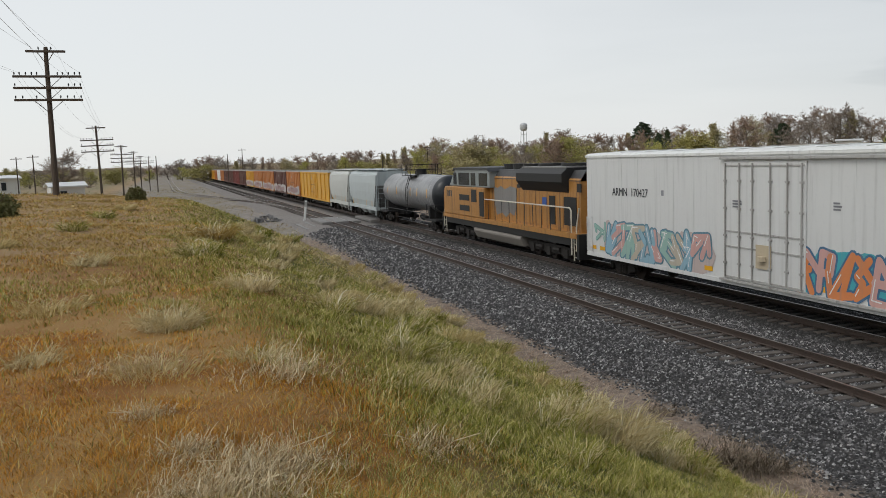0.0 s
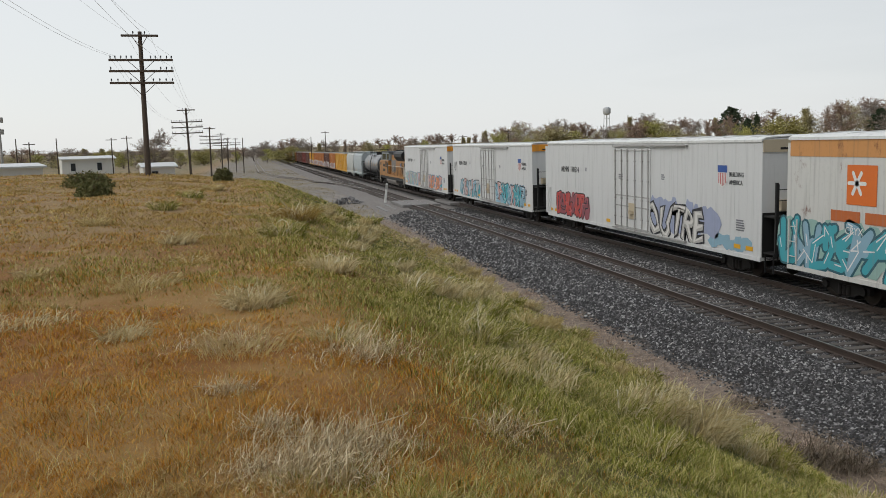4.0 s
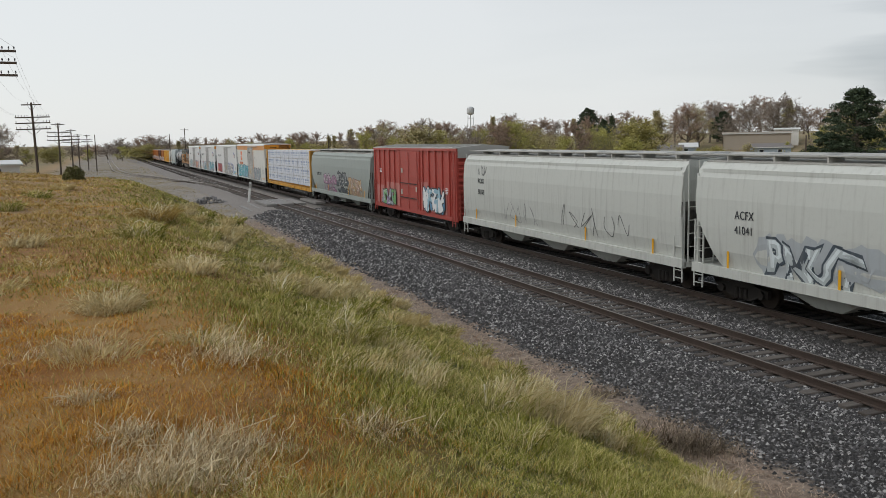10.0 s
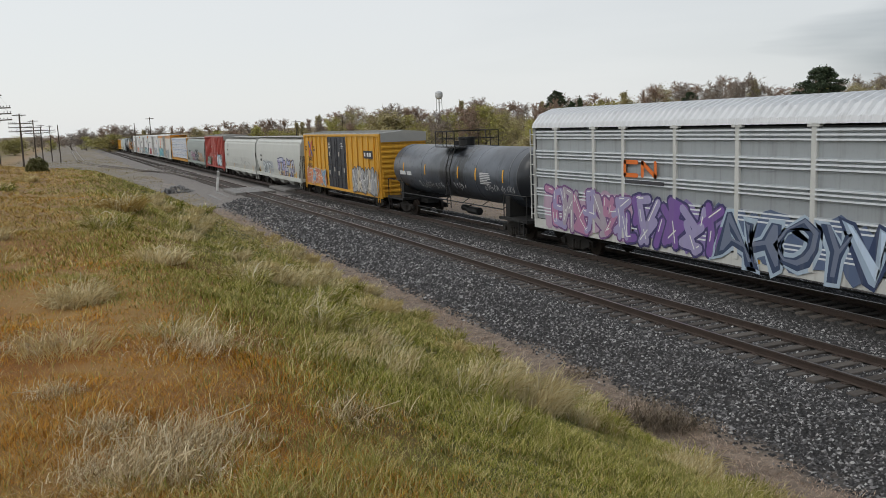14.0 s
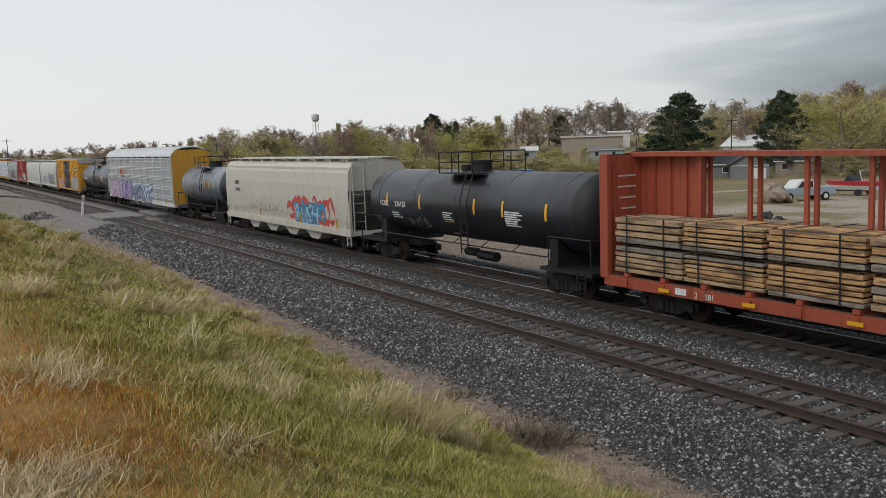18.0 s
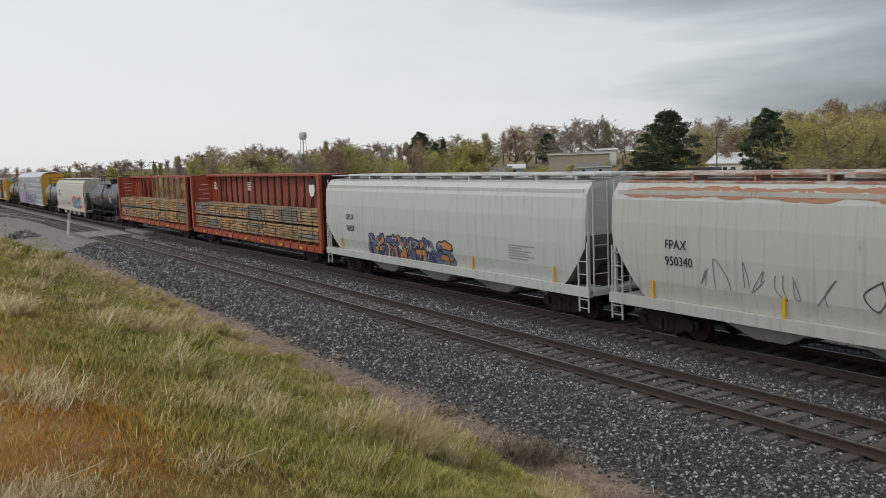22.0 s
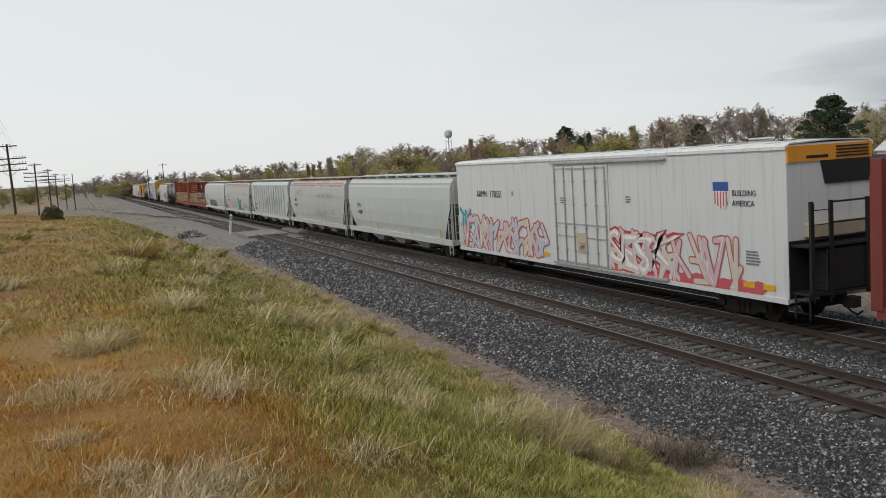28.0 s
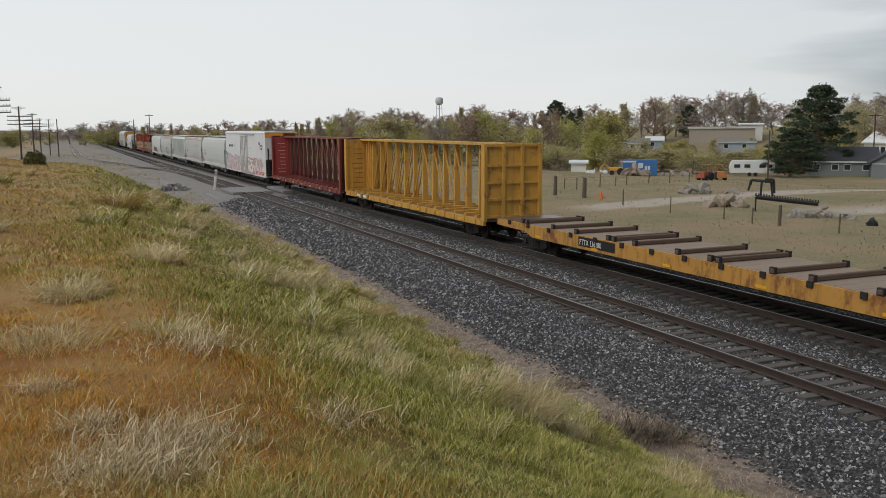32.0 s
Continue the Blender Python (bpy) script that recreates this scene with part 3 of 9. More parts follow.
def bars(car, y, z, rows, rgb, w=0.7, h=0.05, gap=0.09, seed=1, lift=-0.008):
    """Small print that cannot be read."""
    rng = random.Random(seed)
    bm = bmesh.new()
    for i in range(rows):
        q = w * rng.uniform(0.5, 1.0)
        box(bm, lift - 0.004, lift, y - q, y, z - i * gap - h, z - i * gap)
    return sheet(car, bm, spray(rgb), "small_print", "rows of small print")


def plate(car, y0, y1, z0, z1, material, name="panel", label="", lift=-0.008):
    """A thin painted rectangle on the side."""
    bm = bmesh.new()
    n = max(1, int((z1 - z0) / 0.3))
    for i in range(n):
        a, b = z0 + (z1 - z0) * i / n, z0 + (z1 - z0) * (i + 1) / n
        bm.faces.new([bm.verts.new((lift, y, z)) for y, z in ((y0, a), (y1, a), (y1, b), (y0, b))])
    return sheet(car, bm, material, name, label)


def start(name, label, front, rear, category, group="cars of the train"):
    """The root of a car whose body reaches from front to rear along the train at the start."""
    car = thing(name, label, category, group, m=pose(TRAIN_X, (front + rear) / 2, 0))
    MOVING.append((car, (front + rear) / 2))
    return car, (front - rear) / 2


def gear(car, h, inset=1.9, sill=0.95, through_sill=True):
    truck(car, h - inset), truck(car, inset - h)
    coupler(car, h, 1), coupler(car, -h, -1)
    for a, b in ((-h + 0.05, h - 0.05),) if through_sill else ((-h + 0.05, -h + 3.6), (h - 3.6, h - 0.05)):
        bm = bmesh.new()
        box(bm, -0.35, 0.35, a, b, 0.72, sill)
        part("centre_sill", bm, M_black, car)
    bm = bmesh.new()
    rod(bm, (0.2, -0.6, 0.66), (0.2, 0.6, 0.66), 0.2, seg=10)
    rod(bm, (0.5, 1.2, 0.66), (0.5, 2.0, 0.66), 0.18, seg=10)
    path_rod(bm, [(-0.8, -h + 3.2, 0.58), (-0.8, h - 3.2, 0.58)], 0.03)
    part("brake_gear", bm, M_black, car)


# ---- refrigerator car ----
M_reefer = paint("reefer_white", (0.63, 0.63, 0.615), 0.5, dirt=0.2)
M_reefer_old = paint("reefer_white_dusty", (0.60, 0.59, 0.55), 0.55, dirt=0.35, rust=0.35)
M_dirtysteel = paint("dirty_white_fittings", (0.40, 0.39, 0.37), 0.6, dirt=0.6, rust=0.3)
M_oldorange = paint("faded_orange_band", (0.58, 0.27, 0.085), 0.6, dirt=0.45, rust=0.5)
M_beige = paint("beige_end_paint", (0.48, 0.40, 0.28), 0.6, dirt=0.3)
M_orange = paint("safety_orange", (0.75, 0.30, 0.02), 0.55, dirt=0.35)
M_dark_text = plain("black_stencil_paint", (0.02, 0.022, 0.028), 0.6, amount=0.4)
M_shield_blue = plain("shield_blue", (0.03, 0.09, 0.33), 0.5)
M_shield_red = plain("shield_red", (0.55, 0.10, 0.09), 0.5)
M_brand_orange = plain("brand_orange", (0.72, 0.16, 0.02), 0.5, amount=0.2)


def shield(car, y, z, w=0.8, h=0.95, head=None, field=None):
    """A heraldic badge: blue head, red and white stripes."""
    bm = bmesh.new()
    bm.faces.new([bm.verts.new((-0.012, y + w * a, z + h * b)) for a, b in ((-0.5, 1), (0.5, 1), (0.5, 0.35), (0.32, 0.1), (0, 0), (-0.32, 0.1), (-0.5, 0.35))])
    sheet(car, bm, field or M_white, "badge", "plain shield badge")
    plate(car, y - w * 0.54, y + w * 0.54, z + h * 0.70, z + h * 1.03, head or M_shield_blue, "badge_head", lift=-0.017)
    if not field:
        for i in (-2, -1, 0, 1, 2):
            plate(car, y + i * w * 0.2 - w * 0.045, y + i * w * 0.2 + w * 0.045, z + h * (0.06 + 0.07 * abs(i)), z + h * 0.68, M_shield_red, "badge_stripe", lift=-0.016)


def reefer(front, rear, label, white, end, number="", badge=True, unit_rear=True, top=5.2, roof=None):
    car, h = start("refrigerator_car", label, front, rear, "rail car")
    gear(car, h, 2.3, 0.95)
    bm = bmesh.new()
    prism(bm, [(-1.58, 0.82), (-1.58, top - 0.12), (-1.44, top), (1.44, top), (1.58, top - 0.12), (1.58, 0.82)], "y", -h, h)
    soft(bm, 0.02)
    part("body", bm, white, car)
    for i in range(int(2 * h / 1.25)):
        y = -h + 0.5 + i * 1.25
        if -3.7 < y < 1.25:
            continue
        bm = bmesh.new()
        box(bm, -1.587, -1.578, y, y + 1.2, 0.95, top - 0.22)
        part("side_panel", bm, white, car)
    bm = bmesh.new()
    prism(bm, [(-1.63, top - 0.14), (-1.63, top - 0.05), (-1.45, top + 0.035), (0, top + 0.09), (1.45, top + 0.035), (1.63, top - 0.05), (1.63, top - 0.14), (1.45, top), (0, top + 0.05), (-1.45, top)], "y", -h - 0.03, h + 0.03)
    roofp = part("roof", bm, roof or M_white, car)
    for i in range(12):
        bm = bmesh.new()
        y = -h + (i + 0.5) * 2 * h / 12
        prism(bm, [(-1.45, top + 0.03), (0, top + 0.085), (1.45, top + 0.03), (1.45, top + 0.06), (0, top + 0.12), (-1.45, top + 0.06)], "y", y - 0.05, y + 0.05)
        part("roof_rib", bm, roof or M_white, roofp)
    bm = bmesh.new()
    box(bm, -1.615, -1.55, -h, h, 0.80, 0.95)
    part("side_sill", bm, white, car)
    # plug door, its locking rods and rails
    d0, d1 = -2.55, 1.3
    bm = bmesh.new()
    box(bm, -1.64, -1.58, d0, d1, 1.0, top - 0.35)
    soft(bm, 0.02)
    door = part("door", bm, white, car, "white plug door with locking rods")
    for y in (d0 + 0.12, d0 + 0.75, d0 + 1.5, d0 + 2.35, d0 + 3.0, d1 - 0.12):
        bm = bmesh.new()
        rod(bm, (-1.68, y, 1.05), (-1.68, y, top - 0.4), 0.03, seg=5)
        for z in (1.5, 2.4, 3.3, 4.2):
            box(bm, -1.70, -1.64, y - 0.07, y + 0.07, z, z + 0.06)
        part("locking_rod", bm, M_dirtysteel, door)
    for z in (1.05, 2.05, 2.55, top - 0.5):
        bm = bmesh.new()
        box(bm, -1.665, -1.64, d0 + 0.05, d1 - 0.05, z, z + 0.05)
        part("door_bar", bm, M_dirtysteel, door)
    bm = bmesh.new()
    rod(bm, (-1.70, -0.75, 1.75), (-1.70, -0.75, 1.9), 0.16, seg=10)
    box(bm, -1.69, -1.66, -1.1, -0.4, 1.5, 2.25)
    part("door_lock", bm, M_beige, door)
    for z, y0, y1 in ((top - 0.28, d0 - 3.4, d1 + 0.15), (0.92, d0 - 3.4, d1 + 0.15)):
        bm = bmesh.new()
        box(bm, -1.72, -1.60, y0, y1, z, z + 0.07)
        part("door_rail", bm, M_dirtysteel, car)
    # end with its cooling unit: coloured head, pale upper wall, black lower half with steps and rails
    y = -h
    bm = bmesh.new()
    box(bm, -1.56, 1.56, y - 0.05, y, top - 0.5, top - 0.06)
    endp = part("end_panel", bm, end, car, "coloured panel at the head of the end wall")
    for i in range(4):
        bm = bmesh.new()
        box(bm, 0.2, 1.4, y - 0.09, y - 0.05, top - 0.43 + i * 0.09, top - 0.39 + i * 0.09)
        part("louvre", bm, M_black, endp)
    bm = bmesh.new()
    box(bm, -0.9, -0.1, y - 0.06, y - 0.05, top - 0.42, top - 0.34)
    part("label_plate", bm, M_truck, endp)
    bm = bmesh.new()
    prism(bm, [(-0.35, top - 0.5), (1.5, top - 0.5), (1.5, 4.05), (-0.2, 4.05)], "y", y - 0.05, y)
    part("cooling_grille", bm, M_black, car, "black grille of the cooling unit")
    bm = bmesh.new()
    box(bm, -1.0, 1.5, y - 0.28, y, 2.6, 3.0)
    soft(bm, 0.03)
    part("unit_housing", bm, M_beige, car, "beige housing of the cooling unit")
    bm = bmesh.new()
    box(bm, -1.54, 1.54, y - 0.03, y, 0.95, 2.55)
    part("lower_end", bm, M_black, car, "black lower half of the end wall")
    bm = bmesh.new()
    box(bm, -0.9, 1.45, y - 0.7, y - 0.03, 1.15, 2.35)
    soft(bm, 0.04)
    part("fuel_tank", bm, M_black, car, "black fuel tank between the rails")
    for z in (1.1, 2.4):
        bm = bmesh.new()
        box(bm, -1.5, 1.5, y - 0.75, y - 0.03, z, z + 0.06)
        part("end_platform", bm, M_black, car)
    for x in (-1.45, -0.75, 0.6, 1.45):
        bm = bmesh.new()
        box(bm, x - 0.05, x + 0.05, y - 0.76, y - 0.68, 1.0, 3.65)
        part("end_post", bm, M_black, car)
    for z in (3.05, 3.6):
        bm = bmesh.new()
        path_rod(bm, [(-0.75, y - 0.72, z), (1.45, y - 0.72, z)], 0.03)
        part("end_rail", bm, M_black, car)
    ladder(car, -1.1, y - 0.74, 0.9, 3.6, M_black, "x", 0.6)
    ladder(car, -1.52, y - 0.45, 0.45, 1.1, M_black, w=0.5, n=2, name="step")
    ladder(car, -1.66, h - 0.35, 1.0, 2.5, white)
    if number:
        lettering(car, number, 0.46, -0.008, h - 2.3, 3.5, M_dark_text, squeeze=0.94)
        bars(car, h - 6.0, 3.8, 1, (0.3, 0.3, 0.32), 0.3, 0.2)
    if badge:
        shield(car, -h + 2.6, 3.35, 0.62, 0.82)
        lettering(car, "BUILDING", 0.25, -0.008, -h + 2.12, 3.78, M_dark_text, squeeze=0.88)
        lettering(car, "AMERICA", 0.25, -0.008, -h + 2.12, 3.48, M_dark_text, squeeze=0.88)
    bars(car, -3.6, 3.7, 3, (0.2, 0.2, 0.22), 0.4, seed=3)
    bars(car, -h + 1.6, 2.2, 5, (0.2, 0.2, 0.22), 0.6, seed=5)
    bars(car, 0.8, 3.6, 3, (0.2, 0.2, 0.22), 0.5, seed=6, lift=-0.066)
    marks(car, -1.60, [h - 0.6, h - 1.4, 2.2, -3.2, -h + 1.5, -h + 0.7], 1.2, 0.16, 0.45)
    return car, h


# ---- covered hopper ----
M_pale = paint("pale_grey_hopper_paint", (0.50, 0.51, 0.475), 0.55, dirt=0.28)
M_palerust = paint("pale_hopper_paint_rusting", (0.46, 0.455, 0.42), 0.6, dirt=0.3, rust=0.25)
M_sagepale = paint("pale_blue_grey_hopper_paint", (0.42, 0.46, 0.46), 0.55, dirt=0.3)
M_sage = paint("grey_green_hopper_paint", (0.27, 0.30, 0.28), 0.55, dirt=0.3)
M_tan = paint("tan_hopper_paint", (0.52, 0.49, 0.43), 0.6, dirt=0.35)
M_rustroof = paint("rusting_roof_paint", (0.50, 0.47, 0.42), 0.7, dirt=0.3, rust=1.15, rustrgb=(0.32, 0.12, 0.06))


# slope sheet grey is lowered for the shade of the recess, plus grime streaks
M_shadedend = paint("shaded_grimy_slope_sheet", (0.13, 0.125, 0.115), 0.7, dirt=0.6, grime=(0.04, 0.035, 0.03))


def hopper(front, rear, label, skin, roof=None, bays=3, top=4.52, ribs=0, arch=True, solid=False, group="cars of the train", fine=True, cut=1.75):
    car, h = start("covered_hopper", label, front, rear, "rail car", group)
    gear(car, h, 1.75, 0.95)
    # side sheets: straight, or bowed as on rounded cars
    w = 1.60 if ribs else 1.63
    if arch:
        side = [(w * q, z) for q, z in ((0.90, 1.12), (0.975, 1.7), (1.0, 2.5), (0.995, 3.3), (0.96, 3.95), (0.90, top - 0.32), (0.80, top - 0.1))]
    else:
        side = [(w * 0.955, 1.12), (w * 0.955, top - 0.35), (w * 0.82, top - 0.08)]
    outline = [(-a, b) for a, b in side] + [(0, top)] + [(a, b) for a, b in side[::-1]]
    SIDE[car.name] = [(-a, b) for a, b in side]
    bm = bmesh.new()
    prism(bm, outline, "y", -h + 1.45, h - 1.45)
    body = part("body", bm, skin, car)
    # sloped ends: the body's upper part runs on to the ends, cut back in a curve below
    for s in (-1, 1):
        bm = bmesh.new()
        zs = [1.12, 1.3, 1.6, 2.0, 2.4, 2.8, 3.1, 3.3, 3.7, 3.95, top - 0.32, top - 0.1] if arch else [1.12, 1.4, 1.8, 2.2, 2.7, 3.1, 3.3, top - 0.35, top - 0.08]
        half = [(float(np.interp(z, [q[1] for q in side], [q[0] for q in side])), z) for z in zs]
        up = [(-p, q) for p, q in half] + [(0, top)] + half[::-1]
        a = [bm.verts.new((p[0], s * (h - 1.46), p[1])) for p in up]
        b = []
        for p in up:
            t = min(max((p[1] - 1.12) / cut, 0), 1) ** 0.75
            b.append(bm.verts.new((p[0], s * (h - 1.45 + 1.33 * t), p[1])))
        n = len(up)
        for i in range(n):
            bm.faces.new((a[i], a[(i + 1) % n], b[(i + 1) % n], b[i]))
        pts = [v.co.copy() for v in b]
        low = sum(z < 1.07 + cut for z in zs)
        for i in range(low, n // 2):
            bm.faces.new((b[i], b[i + 1], b[n - 2 - i], b[n - 1 - i]) if i + 1 < n // 2 else (b[i], b[i + 1], b[n - 1 - i]))
        part("end_wall", bm, skin, car)
        bm = bmesh.new()
        b = [bm.verts.new(q) for q in pts]
        for i in range(low):
            bm.faces.new((b[i], b[i + 1], b[n - 2 - i], b[n - 1 - i]))
        for v in [v for v in b if not v.link_faces]:
            bm.verts.remove(v)
        part("slope_sheet", bm, M_shadedend, car, "sloping end sheet with shade and grime in its paint")
        y1 = h - 0.1
        if solid:
            for x in (-1, 1):
                bm = bmesh.new()
                rows = [(x * (q + 0.004), z) for q, z in half[:-1]]
                for (xa, za), (xb, zb) in zip(rows, rows[1:]):
                    bm.faces.new([bm.verts.new(v) for v in ((xa, s * (h - 1.5), za), (xa, s * y1, za), (xb, s * y1, zb), (xb, s * (h - 1.5), zb))])
                part("side_wing", bm, skin, car, "side sheet running on to the end")
        for x in (-1, 1):
            bm = bmesh.new()
            box(bm, x * w * 0.93 - 0.04, x * w * 0.93 + 0.04, min(s * y1, s * (y1 - 0.1)), max(s * y1, s * (y1 - 0.1)), 0.95, top - 0.45)
            part("end_post", bm, skin, car)
        bm = bmesh.new()
        box(bm, -w * 0.95, w * 0.95, min(s * (h - 1.5), s * h), max(s * (h - 1.5), s * h), 0.93, 1.1)
        part("end_deck", bm, skin, car)
        bm = bmesh.new()
        box(bm, -0.55, 0.3, min(s * (h - 1.2), s * (h - 0.5)), max(s * (h - 1.2), s * (h - 0.5)), 1.1, 1.75)
        rod(bm, (0.8, s * (h - 0.9), 1.1), (0.8, s * (h - 0.9), 2.2), 0.2, seg=10)
        part("air_reservoir", bm, M_truck, car)
        if fine:
            ladder(car, -w * 0.98, s * (h - 0.3), 1.0, 2.6, skin, n=4)
            ladder(car, -w * 0.98, s * (h - 0.28), 0.42, 0.95, skin, n=2, name="step")
            ladder(car, -1.1, s * (h - 0.02), 0.95, top - 0.05, skin, "x", 0.6, 8)
    # side sill and its trim
    for x in (-1, 1):
        bm = bmesh.new()
        box(bm, min(x * (w - 0.14), x * (w + 0.02)), max(x * (w - 0.14), x * (w + 0.02)), -h, h, 0.90, 1.20)
        part("side_sill", bm, skin, car)
        bm = bmesh.new()
        box(bm, min(x * w * 0.80, x * w * 0.93), max(x * w * 0.80, x * w * 0.93), -h + 0.3, h - 0.3, top - 0.42, top - 0.30)
        part("eave_rail", bm, skin, car)
    for i in range(ribs):
        y = -h + 1.4 + (i + 0.5) * (2 * h - 2.8) / ribs
        bm = bmesh.new()
        box(bm, -w - 0.03, -w * 0.95, y - 0.06, y + 0.06, 1.1, top - 0.4)
        soft(bm, 0.02)
        part("side_post", bm, skin, car)
    # seams of the plates
    if not ribs:
        for i in range(1, 6):
            y = -h + 1.45 + i * (2 * h - 2.9) / 6
            bm = bmesh.new()
            for (xa, za), (xb, zb) in zip(side, side[1:]):
                vs = [bm.verts.new(p) for p in ((-xa - 0.006, y - 0.03, za), (-xa - 0.006, y + 0.03, za), (-xb - 0.006, y + 0.03, zb), (-xb - 0.006, y - 0.03, zb))]
                bm.faces.new(vs)
            part("seam", bm, skin, body)
    # roof: sheet, running boards, hatches
    bm = bmesh.new()
    prism(bm, [(-w * 0.81, top - 0.10), (0, top + 0.02), (w * 0.81, top - 0.10), (w * 0.81, top - 0.06), (0, top + 0.06), (-w * 0.81, top - 0.06)], "y", -h + 0.25, h - 0.25)
    roofp = part("roof", bm, roof or skin, car)
    for x in (-0.92, 0.92):
        bm = bmesh.new()
        box(bm, x - 0.3, x + 0.3, -h + 0.1, h - 0.1, top + 0.11, top + 0.15)
        for i in range(int(h)):
            y = -h + 1 + i * 2
            box(bm, x - 0.28, x + 0.28, y - 0.03, y + 0.03, top - 0.06, top + 0.12)
        part("running_board", bm, roof or skin, roofp)
    for i in range(8):
        y = -h + (i + 0.5) * 2 * h / 8
        bm = bmesh.new()
        box(bm, -0.42, 0.42, y - h / 10, y + h / 10, top + 0.04, top + 0.17)
        soft(bm, 0.04)
        part("roof_hatch", bm, roof or skin, roofp)
    # outlets
    for i in range(bays):
        y = -h + 3.3 + (i + 0.5) * (2 * h - 6.6) / bays
        q = (2 * h - 6.6) / bays / 2
        bm = bmesh.new()
        a = [bm.verts.new(p) for p in ((-1.5, y - q, 1.12), (1.5, y - q, 1.12), (1.5, y + q, 1.12), (-1.5, y + q, 1.12))]
        g = 1.42 if bays == 4 else 1.1
        b = [bm.verts.new(p) for p in ((-g, y - 0.45, 0.45), (g, y - 0.45, 0.45), (g, y + 0.45, 0.45), (-g, y + 0.45, 0.45))]
        for j in range(4):
            bm.faces.new((a[j], a[(j + 1) % 4], b[(j + 1) % 4], b[j]))
        bm.faces.new(b)
        chute = part("hopper_chute", bm, skin, car, "sloping discharge chute")
        bm = bmesh.new()
        box(bm, -0.75, 0.75, y - 0.5, y + 0.5, 0.36, 0.46)
        rod(bm, (-0.95, y, 0.42), (0.95, y, 0.42), 0.05, seg=6)
        part("gate", bm, M_truck, chute)
    marks(car, -w * 0.97 - 0.03, [h - 1.7, h / 3, -h / 3, -h + 1.7], 1.45, upright=True)
    return car, h


# ---- box car ----
M_red = paint("box_car_red", (0.37, 0.055, 0.04), 0.5, dirt=0.3)
M_redpatch = paint("faded_red_patch", (0.46, 0.17, 0.15), 0.6, dirt=0.25)
M_ttyellow = paint("box_car_yellow", (0.62, 0.32, 0.025), 0.55, dirt=0.3)
M_brown = paint("box_car_brown", (0.12, 0.045, 0.03), 0.6, dirt=0.4)
M_rust = paint("weathered_orange", (0.46, 0.17, 0.04), 0.6, dirt=0.45)
M_blackdoor = paint("black_door_paint", (0.03, 0.032, 0.04), 0.5, dirt=0.3)
M_galv = plain("galvanised_roof", (0.42, 0.41, 0.38), 0.55, 0.2, 3.0)


M_fitting = plain("dark_worn_fitting", (0.05, 0.04, 0.035), 0.6, 0.3)
M_placard = plain("pale_placard", (0.45, 0.43, 0.38), 0.6)


